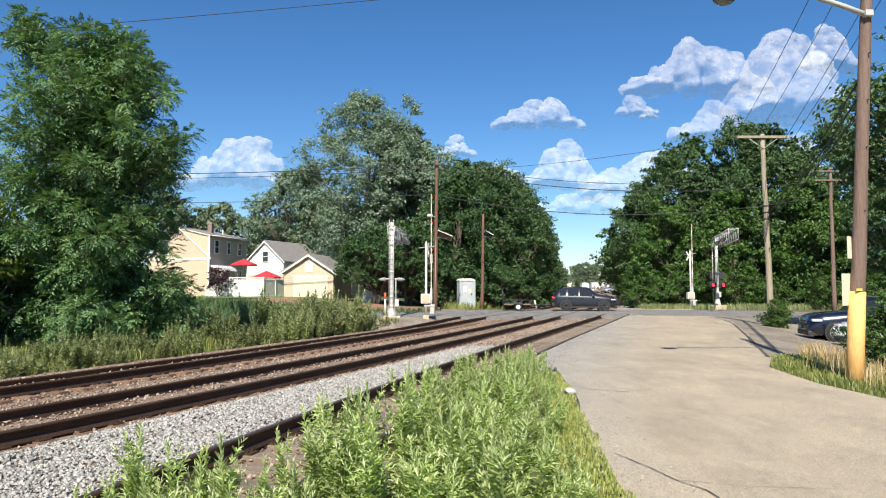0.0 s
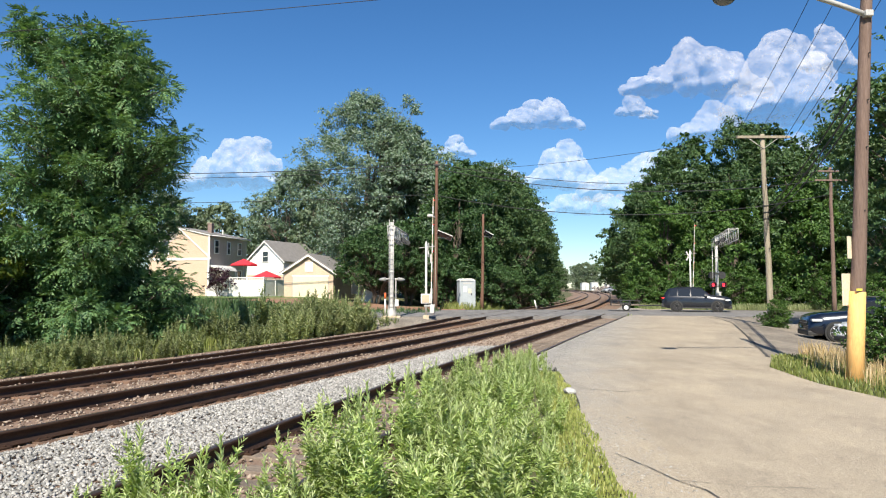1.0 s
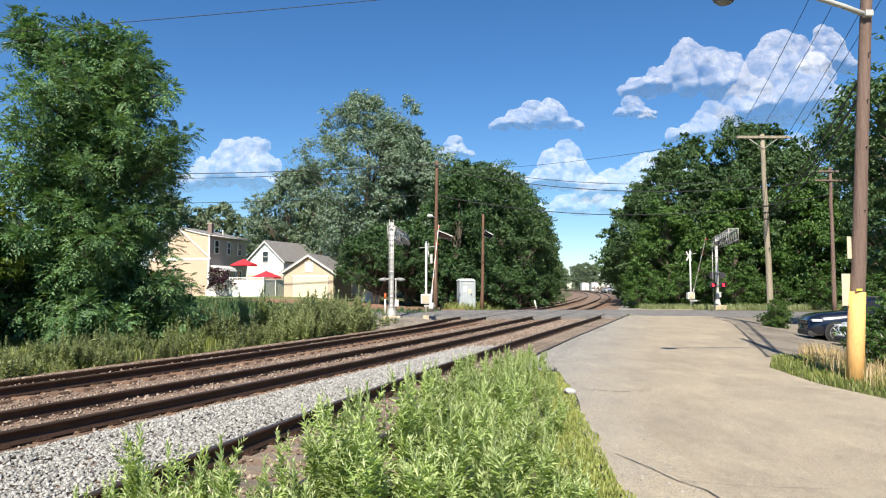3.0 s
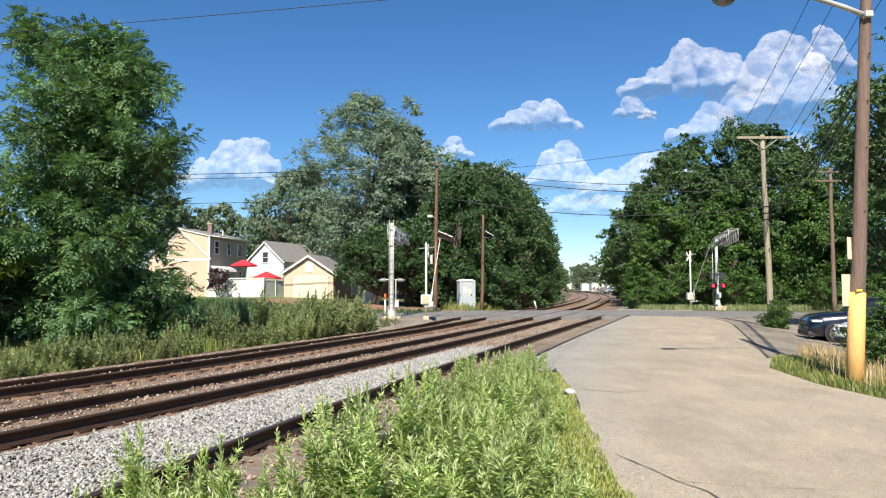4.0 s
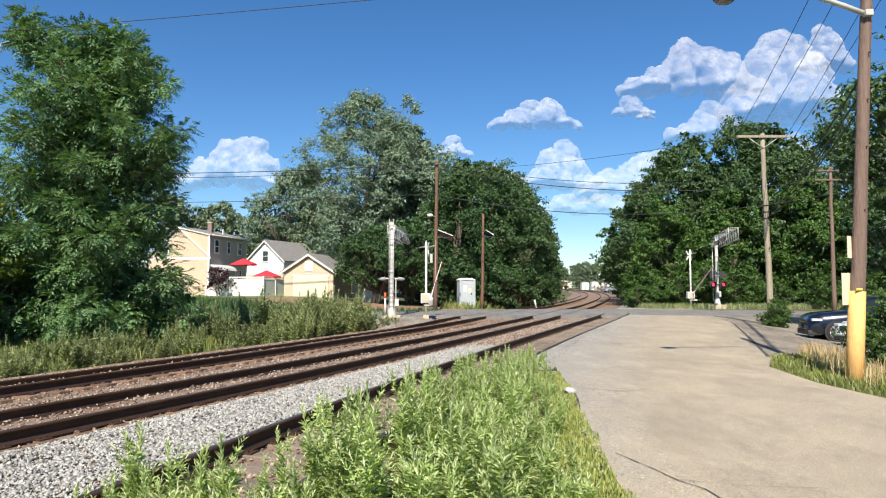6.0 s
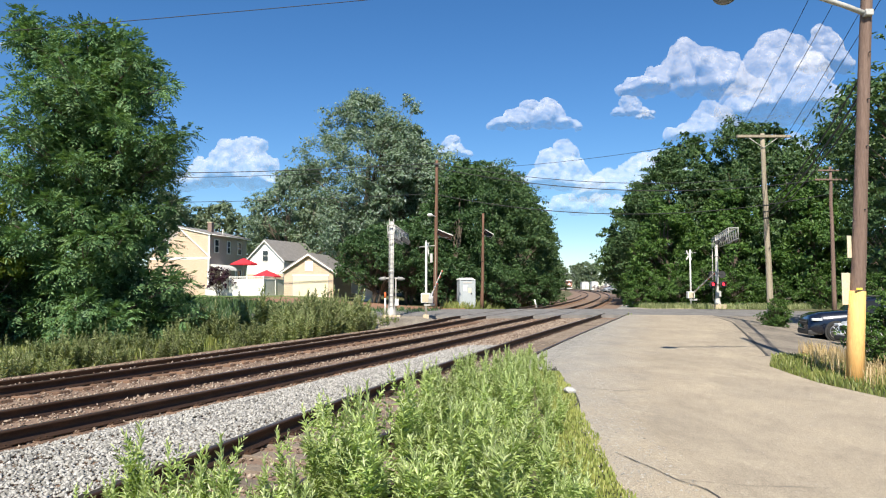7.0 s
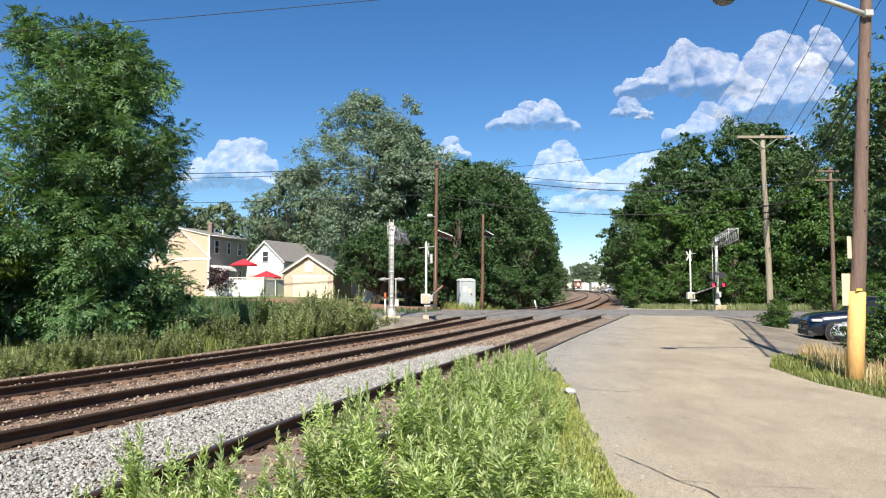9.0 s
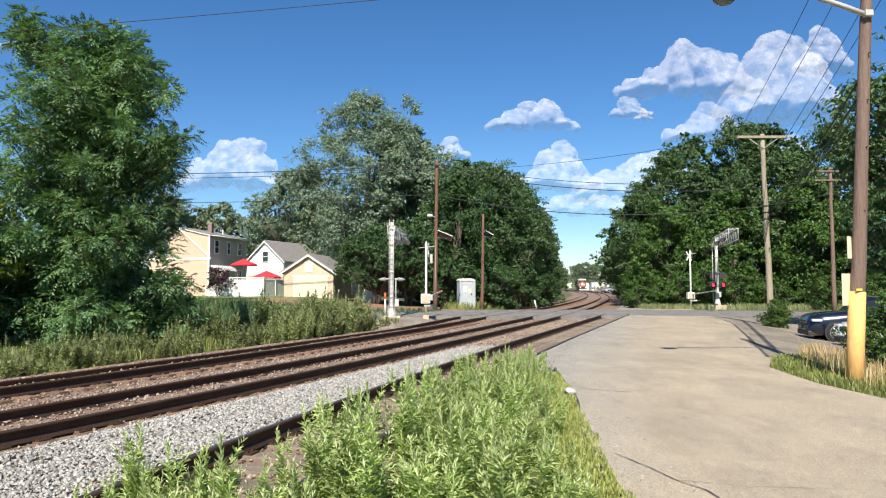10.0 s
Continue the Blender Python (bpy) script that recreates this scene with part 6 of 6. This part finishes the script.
rng_g = np.random.default_rng(21)
drive_r = lerp_line([(9, -4), (7.6, 6), (6.8, 10.7), (6.7, 12.4), (7.0, 15), (8.1, 17.2)])
verge_r = lerp_line([(12, 6), (11, 10.7), (10.5, 13), (10.2, 15), (9.4, 17.6)])
blades("verge_grass", strewn(9000, rng_g, 8, 17.4, drive_r, verge_r, lambda x, y: -0.04), 0.13, "grass", rng_g, "short green grass on the verge by the pole", "grass")
blades("verge_straw", strewn(1900, rng_g, 11, 17.8, lambda y: drive_r(y) + 0.7 + 0.2 * (y > 15), verge_r, lambda x, y: -0.04), 0.38, "straw", rng_g, "dry yellow grass heads on the verge", "grass", 0.007)
drive_l = lerp_line([(1.2, -4), (1.5, 5.9), (1.62, 7.3), (2.03, 11.1), (2.5, 16.2), (3.62, 20.5)])
blades("drive_edge_grass", strewn(9000, rng_g, 3.5, 14, lambda y: drive_l(y) - 0.5, lambda y: drive_l(y) + 0.03 + 0.1 * noise.noise(Vector((y * 1.7, 0, 5))), lambda x, y: 0.0), 0.05, "limegrass", rng_g, "thin yellow-green grass along the drive edge", "grass", 0.008)
blades("bank_grass", strewn(18000, rng_g, 10, 42, lambda y: main_x(y) - 17, lambda y: main_x(y) - 7.4, land), 0.38, "grass", rng_g, "long grass on the bank beyond the tracks", "grass", 0.018)
# the dark oak green gives this grass the walnut's shade by colour
blades("rough_grass", strewn(24000, rng_g, 30, 52, lambda y: -30, lambda y: main_x(y) - 9.5, land), 0.5, "leaf_mid", rng_g, "rank grass before the house lawn, darkened for the walnut's shade", "grass", 0.035)
blades("street_edge_grass", strewn(14000, rng_g, 56.2, 60, lambda y: 16.6, lambda y: 40 - (y - 56), land), 0.45, "bushy", rng_g, "long grass along the far side of the street", "grass", 0.018)
blades("track_side_grass", strewn(9000, rng_g, 56, 110, lambda y: main_x(y) - 11, lambda y: main_x(y) - 7.3, land), 0.6, "grass", rng_g, "long grass along the rails beyond the street", "grass", 0.03)


# ---------- mugwort in front of the siding ----------
def weed_mesh(h, seed, bushy):
    rng = np.random.default_rng(seed)
    V, tips = [], []
    lean = rng.normal(0, 0.06, 2)
    top = (lean[0], lean[1], h)
    herb_leaves(V, (0, 0, 0.05), top, int(52 * h + 16), 0.13, rng, tips=tips)
    for k in range(bushy):
        f = rng.uniform(0.15, 0.78)
        a = rng.uniform(0, 6.28)
        b = (lean[0] * f, lean[1] * f, h * f)
        ln = h * (0.5 - 0.35 * f) * rng.uniform(0.7, 1.2)
        herb_leaves(V, b, (b[0] + math.cos(a) * ln * 0.5, b[1] + math.sin(a) * ln * 0.5, b[2] + ln * 0.9), 13, 0.095, rng, 1, tips=tips)
    me = quads_mesh("leaves", V, "leaf_weed", tips)
    bm = T([(0, 0, -0.05), (lean[0] * 0.5, lean[1] * 0.5, h * 0.5), top], [0.007, 0.005, 0.002], 5)
    st = bpy.data.meshes.new("stem")
    bm.to_mesh(st)
    bm.free()
    st.materials.append(M["leaf_weed"])
    return st, me


WEEDS = [weed_mesh(h, 60 + k, b) for k, (h, b) in enumerate(((0.95, 9), (0.8, 8), (1.05, 10), (0.7, 9), (0.88, 11), (0.6, 8)))]


def weed(k, x, y, s, turn, lean_x=0.0):
    t = thing("mugwort_plant", "bright green leafy mugwort plant beside the siding", "weed", Matrix.Translation((x, y, -0.12)) @ Matrix.Rotation(turn, 4, "Z") @ Matrix.Rotation(lean_x, 4, "X") @ Matrix.Diagonal((s, s, s, 1)), "mugwort plants")
    for n, me in zip(("stem", "leaves"), WEEDS[k]):
        o = new(n, me)
        o.parent = t
        if n == "leaves":
            o["kind"] = "stuff"


rng_w = random.Random(9)
count = 0
while count < 265:
    y = 4.3 + 13.0 * rng_w.random() ** 1.2
    lo = max(siding_x(y) + 0.8, -0.88 - 0.13 * (y - 4.5))
    hi = drive_l(y) - 0.15 - 0.25 * (y < 7)
    if y > 17:
        hi = min(hi, lo + 0.9)
    if hi - lo < 0.1:
        continue
    x = rng_w.uniform(lo, hi)
    edge = min(1.0, 0.55 + (hi - x) * 0.8)
    s = float(np.interp(y, [4, 6, 9, 12, 16], [1.06, 1.0, 0.8, 0.68, 0.52])) * edge * rng_w.uniform(0.78, 1.12)
    weed(rng_w.randrange(6), x, y, s, rng_w.uniform(0, 6.28), rng_w.uniform(-0.12, 0.12))
    count += 1
# tall single stems by the rail: place and height, with shorter shoots at their feet
HEIGHTS = (0.95, 0.8, 1.05, 0.7, 0.88, 0.6)
for x, y, h in ((-1.84, 4.2, 0.98), (-1.56, 4.2, 0.89), (-1.45, 4.25, 0.86), (-1.26, 4.2, 0.93), (-1.08, 4.25, 0.78), (-1.1, 5.0, 0.8), (-2.0, 4.2, 0.72), (-2.12, 4.15, 0.66), (-1.92, 4.1, 0.7), (-1.7, 4.1, 0.78), (-0.93, 4.4, 0.74)):
    k = rng_w.choice((0, 2, 4))
    weed(k, x, y, h / HEIGHTS[k], rng_w.uniform(0, 6.28))
    if y < 4.5 and x > -2:
        weed(rng_w.choice((1, 4)), x + rng_w.uniform(-0.07, 0.07), y + 0.06, h * 0.86 / 0.84, rng_w.uniform(0, 6.28))
        for dx in (-0.09, 0.0, 0.1):
            weed(rng_w.choice((1, 3)), x + dx, y - rng_w.uniform(0.1, 0.3), 0.62 / 0.75 * rng_w.uniform(0.9, 1.1), rng_w.uniform(0, 6.28))
for x, y, k in ((11.2, 42.2, 0.4), (11.5, 42.6, 0.3), (10.9, 41.6, 0.25)):
    weed(1, x, y, k, 3 * x)
rock = bmesh.new()
bmesh.ops.create_icosphere(rock, subdivisions=2, radius=0.1)
for v in rock.verts:
    v.co *= 1 + 0.3 * noise.noise(v.co * 9)
    v.co.z *= 0.6
o = mesh_object("rock", rock, "stone")
o.matrix_basis = Matrix.Translation((2.02, 11.2, 0.06))
tagged(o, "pale grey stone lying at the drive edge", "rock")


# ---------- ballast stones ----------
def stones(name, spots, size, material, rng, label):
    n = len(spots)
    base = np.array([(1, 0, 0), (-1, 0, 0), (0, 1, 0), (0, -1, 0), (0, 0, 1), (0, 0, -1)], dtype=float)
    ang = rng.uniform(0, 6.28, n)
    s = size * rng.uniform(0.55, 1.35, (n, 1, 1))
    v = base[None] * rng.uniform(0.6, 1.25, (n, 6, 1)) * np.array([1, 0.8, 0.62]) + rng.normal(0, 0.22, (n, 6, 3))
    c, sn = np.cos(ang)[:, None], np.sin(ang)[:, None]
    v = np.stack([v[..., 0] * c - v[..., 1] * sn, v[..., 0] * sn + v[..., 1] * c, v[..., 2]], -1) * s + spots[:, None]
    t = np.array([(0, 2, 4), (2, 1, 4), (1, 3, 4), (3, 0, 4), (2, 0, 5), (1, 2, 5), (3, 1, 5), (0, 3, 5)])
    f = (np.arange(n)[:, None, None] * 6 + t[None]).reshape(-1, 3)
    me = quick_mesh(name, v.reshape(-1, 3), f)
    me.materials.append(M[material])
    return tagged(new(name, me), label, "gravel", kind="stuff")


def piece_mat(name, stops):
    """Stones, each with a tone of its own."""
    mat = surface(name, (0.3, 0.3, 0.3), (0.5, 0.5, 0.5), 4, 40, 0.9, bump=0.2)
    nt = mat.node_tree
    geo = nt.nodes.new("ShaderNodeNewGeometry")
    nt.links.new(ramp(nt, geo.outputs["Random Per Island"], stops), nt.nodes["Principled BSDF"].inputs["Base Color"])
    return mat


M["stone_each"] = piece_mat("grey_stones", [(0.0, (0.15, 0.147, 0.138)), (0.5, (0.315, 0.306, 0.285)), (1.0, (0.49, 0.475, 0.445))])
M["brown_each"] = piece_mat("brown_stones", [(0.0, (0.11, 0.07, 0.05)), (0.5, (0.25, 0.19, 0.145)), (1.0, (0.4, 0.33, 0.265))])
rng_r = np.random.default_rng(4)
lift = lambda x, y: bed_z(x, y) + 0.012


def heap(x, y):
    """Fresh stone lies a little higher between main track and siding."""
    return lift(x, y) + 0.05 * smooth(1.1, 1.5, x - main_x(y))


spots = strewn(46000, rng_r, 5.0, 22, lambda y: main_x(y) + 1.15, lambda y: siding_x(y) - 0.84, heap)
stones("ballast_stones", spots, 0.027, "stone_each", rng_r, "pale grey crushed ballast stones beside the rails")
spots = strewn(9000, rng_r, 22, 41, lambda y: main_x(y) + 1.1, lambda y: siding_x(y) - 0.84, heap)
stones("brown_ballast_stones", spots, 0.04, "brown_each", rng_r, "rust-stained ballast stones beside the rails")
spots = strewn(20000, rng_r, 6, 41, lambda y: main_x(y) - 6.2, lambda y: main_x(y) + 1.2, lift)
stones("brown_ballast_stones", spots, 0.034, "brown_each", rng_r, "rust-stained ballast stones between the rails")
spots = strewn(7000, rng_r, 5, 40, lambda y: siding_x(y) - 0.9, lambda y: siding_x(y) + 1.2, lift)
stones("brown_ballast_stones", spots, 0.032, "brown_each", rng_r, "rust-stained ballast stones in the siding")
spots = strewn(5000, rng_r, 4, 30, lambda y: max(drive_l(y), siding_x(y) + 0.9) - 0.1, lambda y: max(drive_l(y), siding_x(y) + 0.9) + 0.7, lambda x, y: 0.012)
stones("drive_gravel", spots, 0.011, "stone_each", rng_r, "loose grey gravel along the drive edge")
spots = strewn(2500, rng_r, 4, 22, lambda y: max(drive_l(y), siding_x(y) + 0.9), lambda y: drive_r(min(y, 17)) - 0.2, lambda x, y: 0.014)
stones("drive_gravel", spots, 0.006, "stone_each", rng_r, "small loose stones strewn over the drive")
# ---------- clouds ----------
cloud_mat = bpy.data.materials.new("cloud_white")
cloud_mat.use_nodes = True
cb = cloud_mat.node_tree.nodes["Principled BSDF"]
cb.inputs["Base Color"].default_value = (0.79, 0.745, 0.705, 1)
cb.inputs["Roughness"].default_value = 1.0
cb.inputs["Specular IOR Level"].default_value = 0.0
M["cloud"] = cloud_mat
nt_c = cloud_mat.node_tree
at_c = nt_c.nodes.new("ShaderNodeAttribute")
at_c.attribute_name = "density"
wisp = nt_c.nodes.new("ShaderNodeMath")
wisp.operation = "MULTIPLY_ADD"
nt_c.links.new(noise_tex(nt_c, 0.02, 10.0, 0.72), wisp.inputs[0])
wisp.inputs[1].default_value = 0.85
nt_c.links.new(at_c.outputs["Fac"], wisp.inputs[2])
veil = ramp(nt_c, wisp.outputs[0], [(0.2, (0, 0, 0)), (0.55, (0.36, 0.36, 0.36)), (1.2, (1, 1, 1))])
nt_c.links.new(veil, cb.inputs["Alpha"])
FAR_OFF = 2600.0
CLOUDS = []


def cloud(cx, cz, w, h, seed, dist=FAR_OFF, heads=None):
    """The lit front of a cumulus: heaped billows on a flatter base, thinning out at the rim."""
    rng = np.random.default_rng(seed * 13 + 1)
    nx = 150
    nz = max(50, int(150 * h / w))
    w, h = w * 1.08, h * 1.12
    U, V = np.meshgrid(np.linspace(-1.2, 1.2, nx), np.linspace(-1.2, 1.2, nz))
    X, Z = U * w / 2, V * h / 2
    warp = np.array([[noise.noise(Vector((x / h * 4 + seed, z / h * 4, seed))), noise.noise(Vector((x / h * 4, z / h * 4 + seed, 9.0)))] for x, z in zip(X.ravel(), Z.ravel())]).reshape(nz, nx, 2)
    fine = np.array([noise.fractal(Vector((x / h * 7 + seed, z / h * 7, 0.0)), 0.9, 2.1, 4) for x, z in zip(X.ravel(), Z.ravel())]).reshape(nz, nx)
    Xw, Zw = X + warp[..., 0] * h * 0.07, Z + warp[..., 1] * h * 0.07
    front, dens = np.full((nz, nx), -1e3), np.full((nz, nx), -1.0)
    peaks = np.array(heads) if heads else rng.uniform(-0.75, 0.75, 3)
    for k in range(46):
        u = rng.uniform(-1, 1)
        crest = (1 - 0.75 * abs(u) ** 2) * (0.55 + 0.45 * math.exp(-8 * min(abs(peaks - u)) ** 2))
        r = h * rng.uniform(0.1, 0.27) * (0.5 + 0.6 * crest)
        lift_z = rng.uniform(0, 1)
        px, pz = u * (w / 2 - r * 0.5), -h * 0.42 + r * 0.5 + lift_z * max(0.0, h * 0.92 * crest - 1.5 * r)
        q = 1 - ((Xw - px) ** 2 + ((Zw - pz) * np.where(Zw < pz, 1.5, 1.05)) ** 2) / (r * r)
        deep = 0.35 * h * (1 - lift_z) + rng.uniform(0, 0.15) * h
        front = np.maximum(front, np.where(q > -0.6, r * np.sqrt(np.maximum(q, 0.0)) + deep * np.minimum(1, np.maximum(q + 0.2, 0)), -1e3))
        dens = np.maximum(dens, q)
    dens = dens + 0.25 * fine
    front = np.maximum(front, 0.0)
    for _ in range(12):
        front[1:-1, 1:-1] = (front[1:-1, 1:-1] * 2 + front[:-2, 1:-1] + front[2:, 1:-1] + front[1:-1, :-2] + front[1:-1, 2:]) / 6
    pos = np.stack([X, -(front * 0.5 + 0.02 * h * fine), Z], -1)
    keep = dens > -0.35
    idx = np.arange(nx * nz).reshape(nz, nx)
    ok = keep[:-1, :-1] | keep[1:, :-1] | keep[:-1, 1:] | keep[1:, 1:]
    f = np.stack([idx[:-1, :-1], idx[:-1, 1:], idx[1:, 1:], idx[1:, :-1]], -1)[ok]
    used, f = np.unique(f, return_inverse=True)
    me = quick_mesh("cloud", pos.reshape(-1, 3)[used], f.reshape(-1, 4))
    me.attributes.new("density", "FLOAT", "POINT").data.foreach_set("value", dens.ravel()[used].astype(np.float32))
    me.shade_smooth()
    me.materials.append(cloud_mat)
    ob = tagged(new("cloud", me), "white sunlit cumulus cloud with grey base", "cloud", "cumulus clouds", "structure")
    ob.location = (cx, dist, cz)
    CLOUDS.append((ob, Vector((cx, dist, cz))))


def cloud_at(x0, x1, y0, y1, seed, *heads):
    k = FAR_OFF / 1230.6
    cloud(((x0 + x1) / 2 - 784) * k, 1.7 + (510 - (y0 + y1) / 2) * k, (x1 - x0) * k, (y1 - y0) * k, seed, FAR_OFF + 12 * seed, heads)


for a in ((1115, 1360, 58, 165, 1, 0.1, 0.6), (1310, 1500, 45, 215, 2, -0.5, 0.1, 0.6), (878, 1038, 152, 224, 3, 0.15), (1102, 1172, 156, 196, 4, -0.2), (1160, 1192, 166, 188, 14, 0.0), (1205, 1345, 168, 240, 5, 0.2, 0.5),
          (940, 1075, 242, 330, 6, -0.3, 0.1), (1040, 1250, 232, 350, 7, 0.5, 0.8), (300, 522, 228, 330, 8, -0.3, 0.2), (776, 840, 226, 266, 9, 0.0), (842, 940, 266, 312, 10, -0.3),
          (-40, 46, 6, 62, 11, 0.2), (118, 176, 34, 66, 12, 0.0), (1470, 1570, 10, 100, 13, 0.0), (950, 1170, 318, 372, 15, -0.5, 0.5), (1370, 1510, 200, 310, 16, 0.4)):
    cloud_at(*a)


# ---------- what moves ----------
def motions():
    # gate arms sink from upright to nearly level
    fall = ((0.0, 0), (0.5, 3), (1.0, 9), (1.5, 16), (2.0, 25), (2.5, 34), (3.2, 43), (3.8, 49.5), (4.5, 56), (5.0, 61), (5.5, 65), (6.2, 70), (7.0, 74.5), (8.0, 79), (9.0, 84), (10.0, 87))
    walk(arm_near, [(t, Matrix.Translation((0.3, 0.1, 1.2)) @ Matrix.Rotation(radians(-6), 4, "Z") @ Matrix.Rotation(radians(-a), 4, "X")) for t, a in fall])
    walk(arm_far, [(t, Matrix.Translation((0.12, -0.12, 1.2)) @ Matrix.Rotation(radians(-4), 4, "Z") @ Matrix.Rotation(radians(a), 4, "X")) for t, a in fall])
    # the towing car and its trailer cross the tracks and leave along the street
    way = [(-1.0, 2.5, 53.0), (-0.5, 6.5, 52.9), (0.0, 10.6, 52.5), (0.5, 14.65, 51.7), (1.0, 18.3, 50.4), (1.5, 22.0, 49.0), (2.0, 25.5, 47.5), (2.7, 30.2, 45.0), (3.8, 37.5, 40.9), (5.0, 45.5, 36.2), (7.0, 59, 28.0), (10.0, 79, 15.5)]
    wt, wx, wy = ([w[k] for w in way] for k in range(3))

    def spot(s):
        """Where the street takes the car at time s, smoothed."""
        ts = np.linspace(s - 0.3, s + 0.3, 7)
        return Vector((float(np.interp(ts, wt, wx).mean()), float(np.interp(ts, wt, wy).mean()), 0.0))
    for ob, back in ((suv, 0.0), (trailer, 4.85)):
        rows = []
        for k in range(21):
            t = k * 0.5
            s = t
            while (spot(s) - spot(t)).length < back:
                s -= 0.01
            p = spot(s)
            d = spot(s + 0.25) - spot(s - 0.25)
            rows.append((t, Matrix.Translation(p) @ Matrix.Rotation(math.atan2(d.y, d.x), 4, "Z")))
        walk(ob, rows)
    # the train comes round the curve
    rows = []
    for k in range(21):
        t = k * 0.5
        y = 280 + (10 - t) * 25.0
        d = (main_x(y + 3) - main_x(y - 3)) / 6
        rows.append((t, Matrix.Translation((main_x(y), y, 0.012 + grade(y))) @ Matrix.Rotation(math.atan2(-1, -d), 4, "Z")))
    walk(loco, rows)
    # wind in the boughs
    for bo, root, a, ph, amp in SWAY:
        rows = []
        for k in range(26):
            t = k * 0.4
            gust = 0.6 * math.sin(0.62 * t + 0.4) + 0.4
            s = amp * (gust * 1.6 + 0.9 * math.sin(2.6 * t + ph) + 0.5 * math.sin(4.4 * t + 2 * ph))
            rows.append((t, Matrix.Translation(root) @ Matrix.Rotation(radians(s * 0.8), 4, "Y") @ Matrix.Rotation(radians(0.6 * amp * math.sin(2.1 * t + ph * 1.7)), 4, "X")))
        walk(bo, rows)
    # clouds drift
    for ob, p in CLOUDS:
        walk(ob, [(t, Matrix.Translation(p + Vector((-2.2 * t, 0, -0.6 * t)))) for t in (0.0, 5.0, 10.0)])


motions()
